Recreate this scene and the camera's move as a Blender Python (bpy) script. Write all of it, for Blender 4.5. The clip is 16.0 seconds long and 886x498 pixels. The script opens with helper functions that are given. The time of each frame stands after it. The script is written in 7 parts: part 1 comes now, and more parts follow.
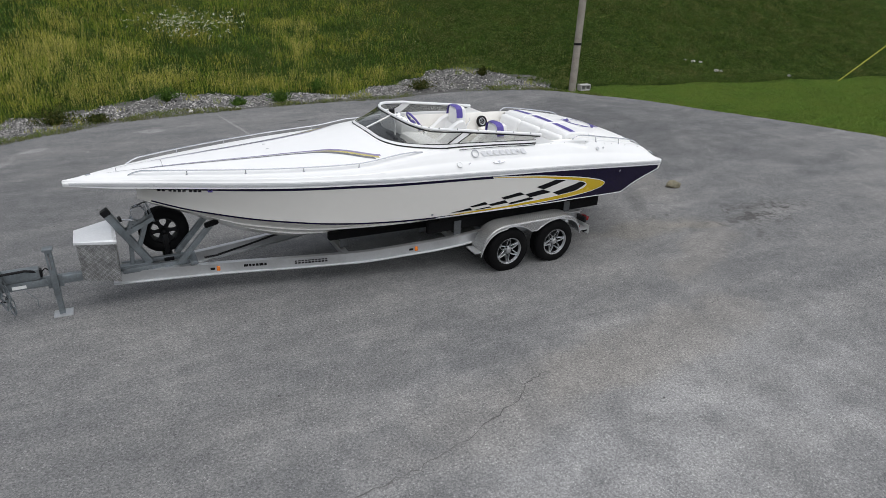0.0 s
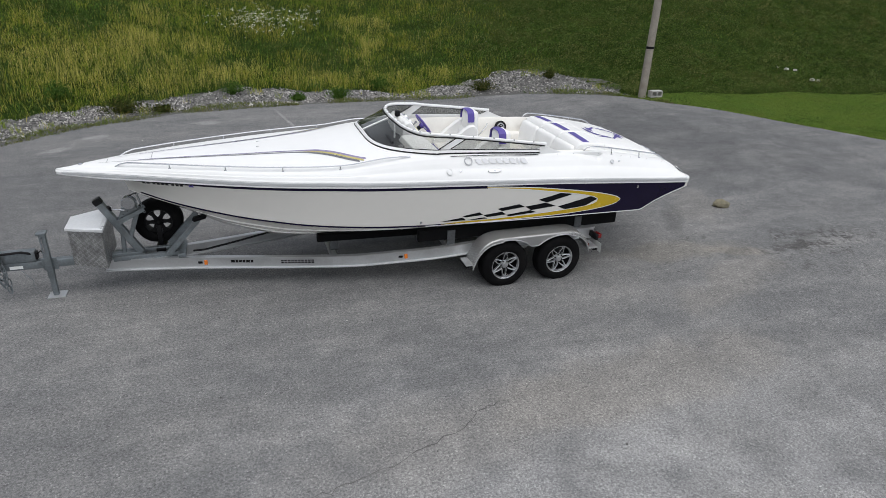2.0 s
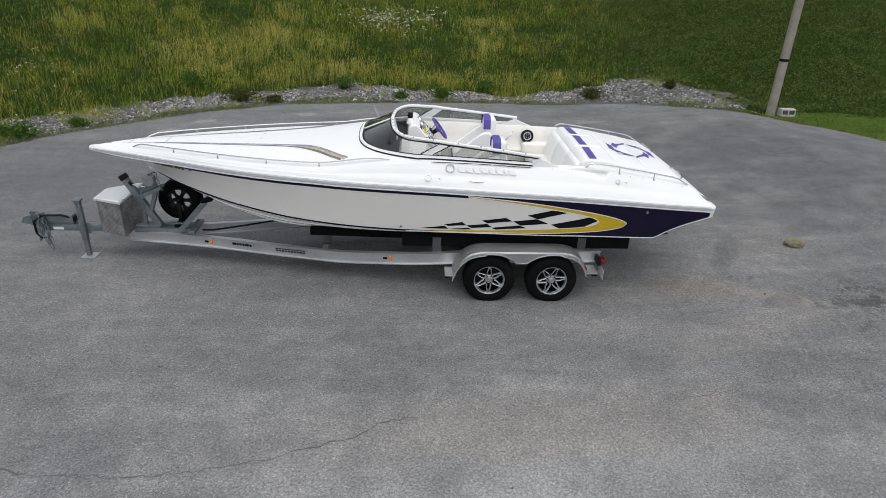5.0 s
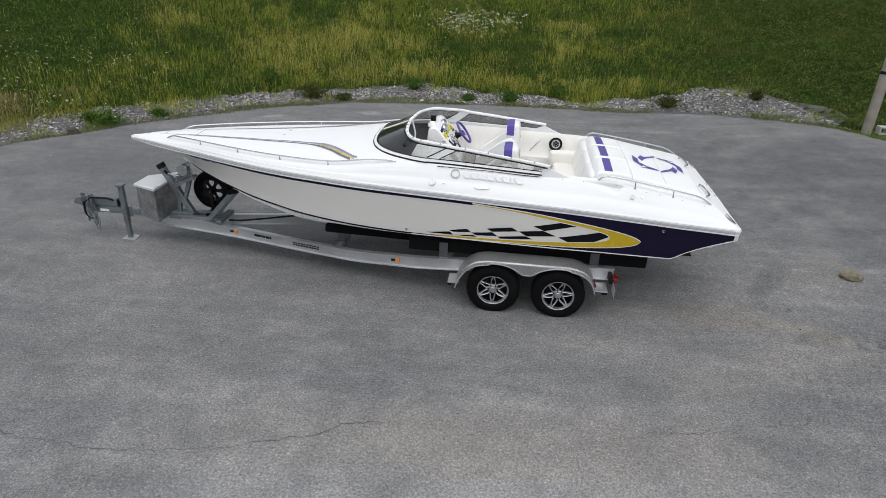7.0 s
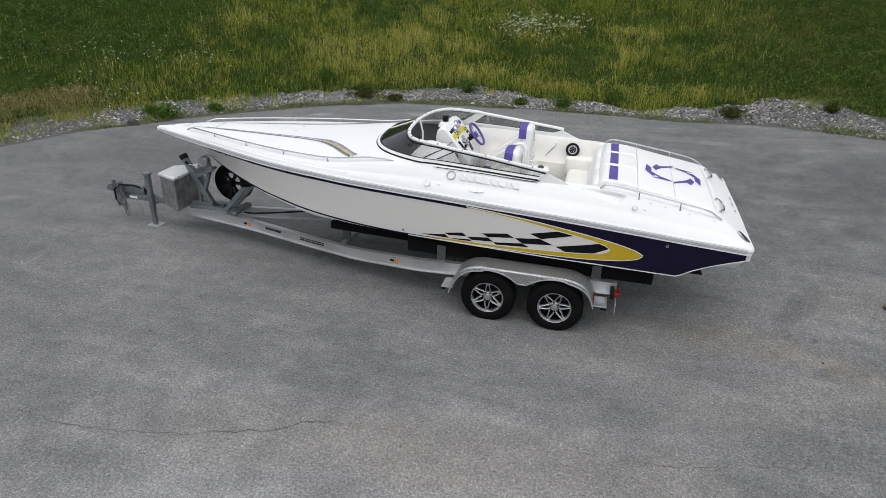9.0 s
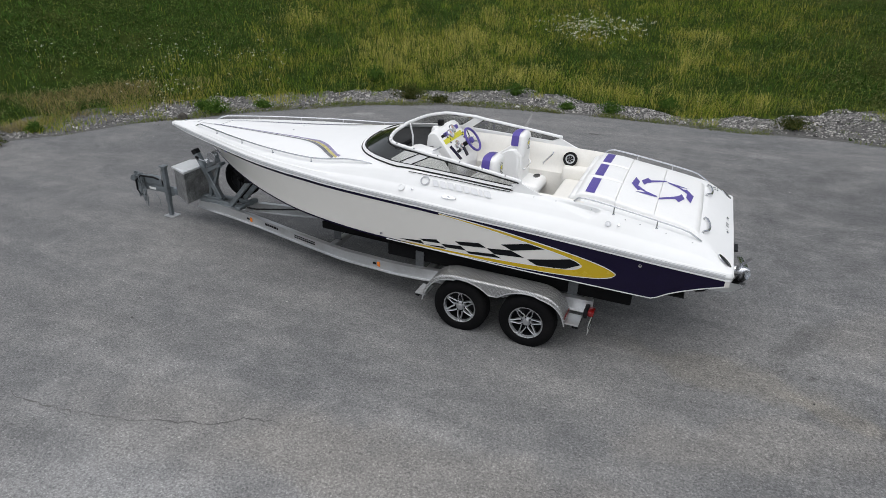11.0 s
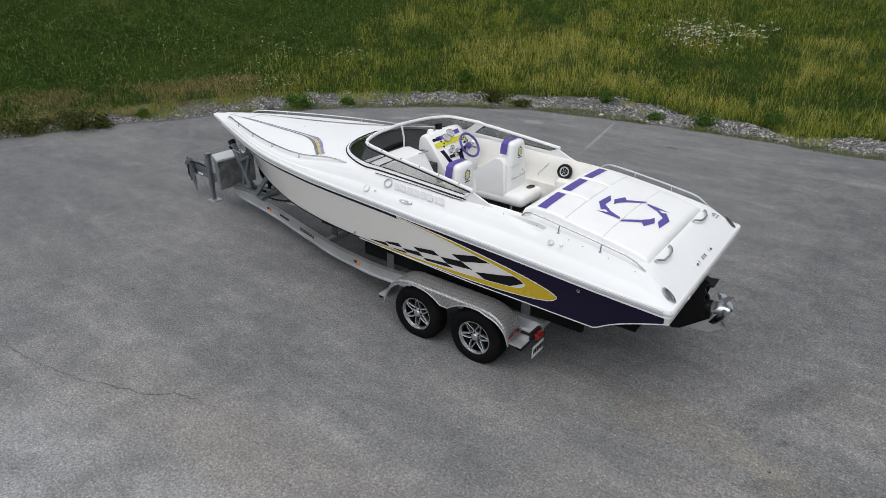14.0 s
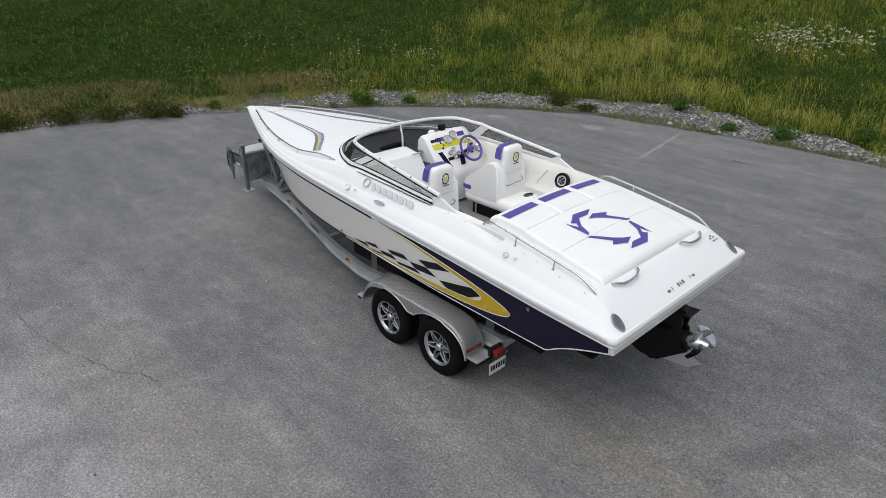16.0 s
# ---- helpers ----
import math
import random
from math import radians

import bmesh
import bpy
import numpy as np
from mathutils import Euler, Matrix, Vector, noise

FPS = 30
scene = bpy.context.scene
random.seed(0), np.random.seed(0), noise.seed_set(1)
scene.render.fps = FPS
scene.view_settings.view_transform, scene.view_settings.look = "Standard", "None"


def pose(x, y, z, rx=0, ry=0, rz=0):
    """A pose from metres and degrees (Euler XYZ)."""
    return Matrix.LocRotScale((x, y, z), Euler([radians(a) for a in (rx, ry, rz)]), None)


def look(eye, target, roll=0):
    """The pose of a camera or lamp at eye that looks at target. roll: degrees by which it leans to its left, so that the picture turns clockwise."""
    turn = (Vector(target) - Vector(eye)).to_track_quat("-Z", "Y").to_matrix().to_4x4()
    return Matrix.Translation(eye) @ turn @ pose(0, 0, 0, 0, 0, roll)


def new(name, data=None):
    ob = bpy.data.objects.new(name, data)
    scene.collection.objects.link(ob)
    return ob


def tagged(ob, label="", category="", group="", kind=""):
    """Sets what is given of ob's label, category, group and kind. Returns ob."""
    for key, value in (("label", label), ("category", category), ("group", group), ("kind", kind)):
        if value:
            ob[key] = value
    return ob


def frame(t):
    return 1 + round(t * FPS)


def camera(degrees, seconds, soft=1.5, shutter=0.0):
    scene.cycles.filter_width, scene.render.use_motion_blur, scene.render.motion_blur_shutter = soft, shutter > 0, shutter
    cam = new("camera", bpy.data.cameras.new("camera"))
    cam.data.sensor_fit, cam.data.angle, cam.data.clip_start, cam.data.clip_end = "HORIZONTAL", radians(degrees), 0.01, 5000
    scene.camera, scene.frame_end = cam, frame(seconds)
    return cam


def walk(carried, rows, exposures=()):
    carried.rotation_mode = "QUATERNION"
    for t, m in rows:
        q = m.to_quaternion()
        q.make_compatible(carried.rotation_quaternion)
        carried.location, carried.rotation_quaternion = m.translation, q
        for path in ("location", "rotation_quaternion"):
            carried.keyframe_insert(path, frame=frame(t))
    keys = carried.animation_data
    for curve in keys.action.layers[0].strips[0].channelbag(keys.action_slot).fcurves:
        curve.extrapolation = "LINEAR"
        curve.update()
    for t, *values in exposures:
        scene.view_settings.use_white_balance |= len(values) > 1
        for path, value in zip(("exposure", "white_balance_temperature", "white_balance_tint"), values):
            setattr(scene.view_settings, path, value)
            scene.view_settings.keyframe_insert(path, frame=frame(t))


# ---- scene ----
cam = camera(71.1, 16.0, soft=0.6)
PATH = [
    (0, (0.6, -7.781, 3.981), (1.476, -6.192, 3.141), 2.4),
    (0.5, (0.95, -7.828, 3.988), (1.757, -6.204, 3.144), 2.5),
    (1, (1.318, -7.84, 4.003), (2.055, -6.185, 3.156), 2.5),
    (1.5, (1.617, -7.898, 3.992), (2.286, -6.215, 3.143), 2.4),
    (2, (2.0, -7.963, 4.004), (2.603, -6.257, 3.151), 2.4),
    (2.5, (2.434, -8.011, 4.016), (2.972, -6.284, 3.163), 2.3),
    (3, (2.827, -8.062, 4.024), (3.277, -6.311, 3.168), 2.3),
    (3.5, (3.187, -8.114, 4.041), (3.546, -6.344, 3.182), 2.2),
    (4, (3.559, -8.188, 4.056), (3.832, -6.404, 3.194), 2.2),
    (6.5, (5.148, -8.122, 4.101), (5.017, -6.326, 3.231), 2.0),
    (7, (5.383, -8.019, 4.11), (5.184, -6.23, 3.239), 2.0),
    (7.5, (5.599, -7.943, 4.108), (5.333, -6.162, 3.238), 1.9),
    (8, (5.798, -7.868, 4.075), (5.472, -6.096, 3.207), 1.9),
    (8.5, (6.053, -7.797, 4.047), (5.669, -6.035, 3.182), 1.9),
    (9, (6.317, -7.671, 4.04), (5.878, -5.922, 3.175), 1.9),
    (9.5, (6.571, -7.517, 4.05), (6.07, -5.785, 3.183), 1.8),
    (12, (7.999, -6.864, 4.108), (7.198, -5.253, 3.236), 1.4),
    (12.5, (8.261, -6.685, 4.117), (7.39, -5.11, 3.244), 1.2),
    (13, (8.537, -6.47, 4.094), (7.601, -4.933, 3.221), 1.1),
    (13.5, (8.845, -6.232, 4.103), (7.848, -4.734, 3.23), 0.9),
    (14, (9.122, -6.024, 4.113), (8.062, -4.57, 3.24), 0.9),
    (14.5, (9.316, -5.786, 4.123), (8.188, -4.385, 3.249), 0.8),
    (15, (9.539, -5.498, 4.107), (8.357, -4.142, 3.233), 0.7),
    (15.5, (9.772, -5.218, 4.083), (8.529, -3.918, 3.21), 0.6),
    (16, (9.999, -4.938, 4.074), (8.7, -3.693, 3.199), 0.6),
]
walk(cam, [(t, look(eye, target, roll)) for t, eye, target, roll in PATH], exposures=[(0.0, 0.46), (4.0, 0.47), (9.0, 0.45), (12.5, 0.41), (16.0, 0.35)])

# ---- world, sun and exposure ----
SUN_EL, SUN_AZ = 72.0, 175.0
world = bpy.data.worlds.new("overcast_sky")
scene.world = world
world.use_nodes = True
_n, _l = world.node_tree.nodes, world.node_tree.links
_n.clear()
_sky = _n.new("ShaderNodeTexSky")
_sky.sky_type, _sky.sun_disc = "NISHITA", False
_sky.sun_elevation, _sky.sun_rotation = radians(SUN_EL), radians(SUN_AZ)
_sky.air_density, _sky.dust_density, _sky.ozone_density = 1.0, 1.8, 1.5
_hs = _n.new("ShaderNodeHueSaturation")
_hs.inputs["Saturation"].default_value = 0.30
_bg = _n.new("ShaderNodeBackground")
_bg.inputs["Strength"].default_value = 0.122
_out = _n.new("ShaderNodeOutputWorld")
_l.new(_sky.outputs[0], _hs.inputs["Color"])
_l.new(_hs.outputs[0], _bg.inputs["Color"])
_l.new(_bg.outputs[0], _out.inputs["Surface"])
sun_data = bpy.data.lights.new("sun", "SUN")
sun_data.energy, sun_data.angle, sun_data.color = 1.15, radians(85), (1.0, 0.99, 0.972)
sun = new("sun", sun_data)
_az = radians(SUN_AZ)
sun.matrix_world = look((0, 0, 30), Vector((0, 0, 30)) - Vector((math.sin(_az) * math.cos(radians(SUN_EL)), math.cos(_az) * math.cos(radians(SUN_EL)), math.sin(radians(SUN_EL)))))
scene.view_settings.exposure = 0.50


# ---- materials ----
def ramp(nt, fac, stops):
    r = nt.nodes.new("ShaderNodeValToRGB")
    els = r.color_ramp.elements
    els[0].position, els[0].color = stops[0][0], (*stops[0][1], 1)
    els[1].position, els[1].color = stops[-1][0], (*stops[-1][1], 1)
    for p, c in stops[1:-1]:
        els.new(p).color = (*c, 1)
    nt.links.new(fac, r.inputs[0])
    return r.outputs[0]


def noise_of(nt, scale, detail=4.0, rough=0.55, where="Object", stretch=None, offset=None):
    co = nt.nodes.new("ShaderNodeTexCoord").outputs[where]
    if stretch or offset:
        mp = nt.nodes.new("ShaderNodeMapping")
        mp.inputs["Scale"].default_value = stretch or (1, 1, 1)
        mp.inputs["Location"].default_value = offset or (0, 0, 0)
        nt.links.new(co, mp.inputs[0])
        co = mp.outputs[0]
    t = nt.nodes.new("ShaderNodeTexNoise")
    t.inputs["Scale"].default_value, t.inputs["Detail"].default_value, t.inputs["Roughness"].default_value = scale, detail, rough
    nt.links.new(co, t.inputs["Vector"])
    return t.outputs["Fac"]


def mixc(nt, fac, a, b, mode="MIX"):
    m = nt.nodes.new("ShaderNodeMix")
    m.data_type, m.blend_type = "RGBA", mode
    for sock, v in ((m.inputs[0], fac), (m.inputs[6], a), (m.inputs[7], b)):
        if isinstance(v, (int, float)):
            sock.default_value = v
        elif isinstance(v, tuple):
            sock.default_value = (*v, 1)
        else:
            nt.links.new(v, sock)
    return m.outputs[2]


def maths(nt, op, a, b=0.0, c=None):
    m = nt.nodes.new("ShaderNodeMath")
    m.operation = op
    for i, v in enumerate((a, b) if c is None else (a, b, c)):
        if isinstance(v, (int, float)):
            m.inputs[i].default_value = v
        else:
            nt.links.new(v, m.inputs[i])
    return m.outputs[0]


def mat(name, base, rough=0.5, metal=0.0, var=0.08, scale=3.0, fine=60.0, bump=0.0, bump_scale=80.0, coat=0.0, rvar=0.1, dirt=None, dirt_amount=0.0):
    """A painted, moulded or metal surface: base colour with a coarse and a fine variation, a little dirt, fine relief."""
    m = bpy.data.materials.new(name)
    m.use_nodes = True
    nt = m.node_tree
    b = nt.nodes["Principled BSDF"]
    n1, n2 = noise_of(nt, scale), noise_of(nt, fine, 2.0)
    dark = tuple(max(0.0, c * (1 - 2 * var)) for c in base)
    lite = tuple(min(1.0, c * (1 + var)) for c in base)
    col = ramp(nt, n1, [(0.3, dark), (0.7, lite)])
    col = mixc(nt, 0.35, col, ramp(nt, n2, [(0.35, dark), (0.65, lite)]))
    if dirt:
        spots = ramp(nt, noise_of(nt, scale * 0.7, 6.0, 0.7, offset=(7, 3, 1)), [(0.5, (0, 0, 0)), (0.75, (1, 1, 1))])
        col = mixc(nt, maths(nt, "MULTIPLY", spots, dirt_amount), col, dirt)
    nt.links.new(col, b.inputs["Base Color"])
    b.inputs["Metallic"].default_value = metal
    nt.links.new(ramp(nt, n1, [(0.3, (max(0.02, rough - rvar),) * 3), (0.7, (min(1.0, rough + rvar),) * 3)]), b.inputs["Roughness"])
    b.inputs["Coat Weight"].default_value = coat
    b.inputs["Coat Roughness"].default_value = 0.06
    if bump:
        bp = nt.nodes.new("ShaderNodeBump")
        bp.inputs["Strength"].default_value, bp.inputs["Distance"].default_value = bump, 0.01
        nt.links.new(noise_of(nt, bump_scale, 3.0), bp.inputs["Height"])
        nt.links.new(bp.outputs[0], b.inputs["Normal"])
    return m


GELCOAT = mat("white_gelcoat", (0.79, 0.795, 0.795), 0.55, var=0.012, scale=0.8, fine=8, rvar=0.05, coat=0.0, dirt=(0.55, 0.54, 0.5), dirt_amount=0.06)
GELCOAT.node_tree.nodes["Principled BSDF"].inputs["Specular IOR Level"].default_value = 0.22
HULLWHITE = mat("hull_gelcoat", (0.76, 0.74, 0.70), 0.18, var=0.012, scale=0.7, fine=8, rvar=0.05, coat=0.6, dirt=(0.5, 0.48, 0.44), dirt_amount=0.06)
NAVY = mat("navy_gelcoat", (0.008, 0.005, 0.026), 0.22, var=0.1, coat=0.1, rvar=0.04)
NAVY.node_tree.nodes["Principled BSDF"].inputs["Specular IOR Level"].default_value = 0.2
YELLOW = mat("yellow_gelcoat", (0.58, 0.40, 0.012), 0.25, var=0.03, coat=0.4)
BLACKGEL = mat("black_gelcoat", (0.004, 0.005, 0.007), 0.2, var=0.1, coat=0.1)
GREYGEL = mat("grey_gelcoat", (0.16, 0.16, 0.18), 0.3, var=0.05)
SILVERGEL = mat("silver_gelcoat", (0.46, 0.47, 0.49), 0.3, var=0.04)
LILAC = mat("lilac_gelcoat", (0.26, 0.23, 0.38), 0.3, var=0.04)
PURPLE = mat("purple_vinyl", (0.085, 0.06, 0.30), 0.42, var=0.06, bump=0.15, bump_scale=220)
VINYL = mat("white_vinyl", (0.84, 0.84, 0.83), 0.42, var=0.02, scale=4, bump=0.12, bump_scale=200, dirt=(0.55, 0.53, 0.48), dirt_amount=0.1)
CREAM = mat("cream_vinyl", (0.82, 0.80, 0.75), 0.48, var=0.03, scale=4, bump=0.12, bump_scale=200, dirt=(0.5, 0.47, 0.4), dirt_amount=0.15)
STEEL = mat("polished_steel", (0.60, 0.61, 0.63), 0.22, 1.0, var=0.05, fine=90, rvar=0.06)
ALU = mat("brushed_aluminium", (0.60, 0.61, 0.62), 0.42, 0.85, var=0.06, scale=2, fine=40, rvar=0.1, bump=0.1, bump_scale=60, dirt=(0.3, 0.29, 0.27), dirt_amount=0.35)
GALV = mat("galvanised_steel", (0.20, 0.225, 0.24), 0.5, 0.6, var=0.16, scale=9, fine=45, rvar=0.12, bump=0.1, dirt=(0.16, 0.15, 0.14), dirt_amount=0.4)
# darker copy of the galvanised steel; holds the bunk brackets' shade in its colour
DARKGALV = mat("dark_galvanised_steel", (0.09, 0.095, 0.10), 0.6, 0.4, var=0.2, scale=9, fine=45, rvar=0.1)
RUBBER = mat("tyre_rubber", (0.0035, 0.0035, 0.004), 0.85, var=0.2, scale=6, bump=0.3, bump_scale=150, dirt=(0.03, 0.028, 0.025), dirt_amount=0.25)
RUBBER.node_tree.nodes["Principled BSDF"].inputs["Specular IOR Level"].default_value = 0.12
BLACKP = mat("black_plastic", (0.006, 0.006, 0.007), 0.5, var=0.15, bump=0.1)
CARPET = mat("black_bunk_carpet", (0.003, 0.003, 0.0035), 0.95, var=0.2, bump=0.6, bump_scale=300)
FLOORGREY = mat("grey_deck_carpet", (0.24, 0.24, 0.24), 0.95, var=0.12, bump=0.5, bump_scale=260)
CHARCOAL = mat("charcoal_dash_cloth", (0.035, 0.036, 0.038), 0.85, var=0.12, bump=0.3, bump_scale=240)
RIMMETAL = mat("machined_alloy", (0.55, 0.56, 0.58), 0.28, 0.9, var=0.05, fine=70, dirt=(0.2, 0.19, 0.18), dirt_amount=0.3)
RIMDARK = mat("black_alloy", (0.005, 0.005, 0.006), 0.5, 0.0, var=0.1)
ORANGE = mat("orange_lens", (0.75, 0.20, 0.02), 0.2, var=0.04, coat=0.5)
REDLENS = mat("red_lens", (0.16, 0.006, 0.006), 0.2, var=0.06, coat=0.3)
PLATEW = mat("white_plate", (0.70, 0.71, 0.70), 0.4, var=0.03)
DRIVEBLK = mat("black_drive_paint", (0.004, 0.004, 0.005), 0.4, 0.0, var=0.12, coat=0.0, dirt=(0.02, 0.02, 0.02), dirt_amount=0.15)
for _m in (CARPET, BLACKGEL, BLACKP, DRIVEBLK, RIMDARK):
    _m.node_tree.nodes["Principled BSDF"].inputs["Specular IOR Level"].default_value = 0.2
FLASH = mat("pale_yellow_gelcoat", (0.52, 0.46, 0.16), 0.3, var=0.03)
LETTER = mat("silver_letters", (0.58, 0.59, 0.61), 0.35, 0.2, var=0.04)
LEMON = mat("lemon_yellow_vinyl", (0.66, 0.62, 0.04), 0.4, var=0.03)
FLOWW = mat("white_petals", (0.72, 0.71, 0.58), 0.8, var=0.06)


def glass(name, tint, alpha):
    m = bpy.data.materials.new(name)
    m.use_nodes = True
    nt = m.node_tree
    nt.nodes.remove(nt.nodes["Principled BSDF"])
    tr = nt.nodes.new("ShaderNodeBsdfTransparent")
    tr.inputs[0].default_value = (*tint, 1)
    gl = nt.nodes.new("ShaderNodeBsdfGlossy")
    gl.inputs["Roughness"].default_value = 0.03
    fr = nt.nodes.new("ShaderNodeLayerWeight")
    fr.inputs["Blend"].default_value = 0.5
    mx = nt.nodes.new("ShaderNodeMixShader")
    nt.links.new(maths(nt, "MULTIPLY_ADD", maths(nt, "POWER", fr.outputs["Facing"], 4.0), alpha, 0.045), mx.inputs[0])
    nt.links.new(tr.outputs[0], mx.inputs[1])
    nt.links.new(gl.outputs[0], mx.inputs[2])
    nt.links.new(mx.outputs[0], nt.nodes["Material Output"].inputs[0])
    return m


GLASS = glass("smoked_glass", (0.80, 0.805, 0.79), 0.6)


def checkered_plate(name="tread_plate", stain=0.0):
    """Aluminium tread plate: bright raised lozenges over a duller ground."""
    m = mat(name, (0.5, 0.5, 0.51), 0.4, 0.8, var=0.06, scale=2, fine=30)
    nt = m.node_tree
    b = nt.nodes["Principled BSDF"]
    co = nt.nodes.new("ShaderNodeTexCoord").outputs["Object"]
    hs = []
    for k, ang in enumerate((45, -45)):
        mp = nt.nodes.new("ShaderNodeMapping")
        mp.inputs["Rotation"].default_value = (radians(ang * 0.5), radians(ang), radians(ang))
        mp.inputs["Scale"].default_value = (38, 80, 80)
        mp.inputs["Location"].default_value = (0.5 * k, 0.5 * k, 0.5 * k)
        nt.links.new(co, mp.inputs[0])
        v = nt.nodes.new("ShaderNodeTexVoronoi")
        v.inputs["Scale"].default_value, v.inputs["Randomness"].default_value = 1.0, 0.0
        nt.links.new(mp.outputs[0], v.inputs["Vector"])
        hs.append(maths(nt, "LESS_THAN", v.outputs["Distance"], 0.34))
    h = maths(nt, "MAXIMUM", hs[0], hs[1])
    dull = ramp(nt, noise_of(nt, 3, 5), [(0.3, (0.26, 0.26, 0.257)), (0.7, (0.36, 0.36, 0.355))])
    col = mixc(nt, h, dull, (0.55, 0.555, 0.56))
    blot = ramp(nt, noise_of(nt, 7, 6, 0.7, offset=(5, 2, 3)), [(0.40, (0, 0, 0)), (0.62, (1, 1, 1))])
    col = mixc(nt, maths(nt, "MULTIPLY", blot, stain), col, (0.10, 0.10, 0.10))
    nt.links.new(col, b.inputs["Base Color"])
    bp = nt.nodes.new("ShaderNodeBump")
    bp.inputs["Strength"].default_value, bp.inputs["Distance"].default_value = 0.6, 0.003
    nt.links.new(h, bp.inputs["Height"])
    nt.links.new(bp.outputs[0], b.inputs["Normal"])
    return m


TREAD = checkered_plate()
STAINED = checkered_plate("stained_tread_plate", 0.6)


# ---- mesh helpers ----
def finish(name, bm, material, parent=None, label="", smooth=35):
    me = bpy.data.meshes.new(name)
    bmesh.ops.remove_doubles(bm, verts=bm.verts, dist=1e-5)
    bmesh.ops.recalc_face_normals(bm, faces=bm.faces)
    for f in bm.faces:
        f.smooth = smooth > 0
    bm.to_mesh(me)
    bm.free()
    if smooth > 0:
        me.set_sharp_from_angle(angle=radians(smooth))
    mats = material if isinstance(material, (list, tuple)) else [material]
    for m in mats:
        me.materials.append(m)
    ob = new(name, me)
    if parent is not None:
        ob.parent = parent
    if label:
        tagged(ob, label)
    return ob


def part(name, bm, material, parent, label="", smooth=35):
    """One mesh object under a thing or a part."""
    return finish(name, bm, material, parent, label, smooth)


def box(bm, x0, x1, y0, y1, z0, z1, bevel=0.0, seg=2, m=None):
    r = bmesh.ops.create_cube(bm, size=1.0)
    mm = Matrix.Translation(((x0 + x1) / 2, (y0 + y1) / 2, (z0 + z1) / 2)) @ Matrix.Diagonal((abs(x1 - x0), abs(y1 - y0), abs(z1 - z0), 1))
    bmesh.ops.transform(bm, matrix=mm, verts=r["verts"])
    vs = r["verts"]
    if bevel:
        es = list({e for v in vs for e in v.link_edges})
        g = bmesh.ops.bevel(bm, geom=es, offset=bevel, segments=seg, profile=0.5, affect="EDGES")
        vs = list({v for f in g["faces"] for v in f.verts} | {v for v in vs if v.is_valid})
    if m is not None:
        bmesh.ops.transform(bm, matrix=m, verts=vs)
    return vs


def bar(bm, a, b, w, h, bevel=0.004):
    """A straight box-section bar from a to b, w wide and h high."""
    a, b = Vector(a), Vector(b)
    d = b - a
    up = Vector((0, 0, 1)) if abs(d.normalized().z) < 0.95 else Vector((0, 1, 0))
    s = d.cross(up).normalized()
    u = s.cross(d).normalized()
    m = Matrix((d.normalized(), s, u)).transposed().to_4x4()
    m.translation = (a + b) / 2
    L = d.length
    return box(bm, -L / 2, L / 2, -w / 2, w / 2, -h / 2, h / 2, bevel, 1, m)


def tube(bm, pts, r, n=10, caps=True):
    """A round tube swept along points."""
    pts = [Vector(p) for p in pts]
    rings = []
    ref = None
    for i, p in enumerate(pts):
        d = (pts[min(i + 1, len(pts) - 1)] - pts[max(i - 1, 0)]).normalized()
        if ref is None:
            ref = d.orthogonal().normalized()
        ref = (ref - d * ref.dot(d)).normalized()
        o = d.cross(ref)
        rr = r[i] if isinstance(r, (list, tuple)) else r
        rings.append([bm.verts.new(p + ref * (rr * math.cos(2 * math.pi * k / n)) + o * (rr * math.sin(2 * math.pi * k / n))) for k in range(n)])
    for a, b in zip(rings, rings[1:]):
        for k in range(n):
            bm.faces.new((a[k], a[(k + 1) % n], b[(k + 1) % n], b[k]))
    if caps:
        bm.faces.new(rings[0][::-1])
        bm.faces.new(rings[-1])


def sheet(bm, grid):
    """A sheet of quads through a grid of points."""
    vs = [[bm.verts.new(p) for p in row] for row in grid]
    for a, b in zip(vs, vs[1:]):
        for k in range(len(a) - 1):
            q = (a[k], a[k + 1], b[k + 1], b[k])
            if len({tuple(round(c, 6) for c in v.co) for v in q}) == 4:
                bm.faces.new(q)
            else:
                u = []
                for v in q:
                    if all((v.co - w.co).length > 1e-6 for w in u):
                        u.append(v)
                if len(u) == 3:
                    bm.faces.new(u)
    return vs


def lathe(bm, prof, centre, axis="y", n=32, a0=0.0, a1=360.0):
    """Turns a profile of (along the axis, radius) round the axis through centre."""
    c = Vector(centre)
    rows = []
    full = abs(a1 - a0 - 360) < 1e-6
    for k in range(n + 1):
        a = radians(a0 + (a1 - a0) * k / n)
        s, co = math.sin(a), math.cos(a)
        row = []
        for d, r in prof:
            row.append(c + (Vector((r * co, d, r * s)) if axis == "y" else Vector((r * co, r * s, d)) if axis == "z" else Vector((d, r * co, r * s))))
        rows.append(row)
    sheet(bm, rows)
    if full:
        bmesh.ops.remove_doubles(bm, verts=bm.verts, dist=1e-6)


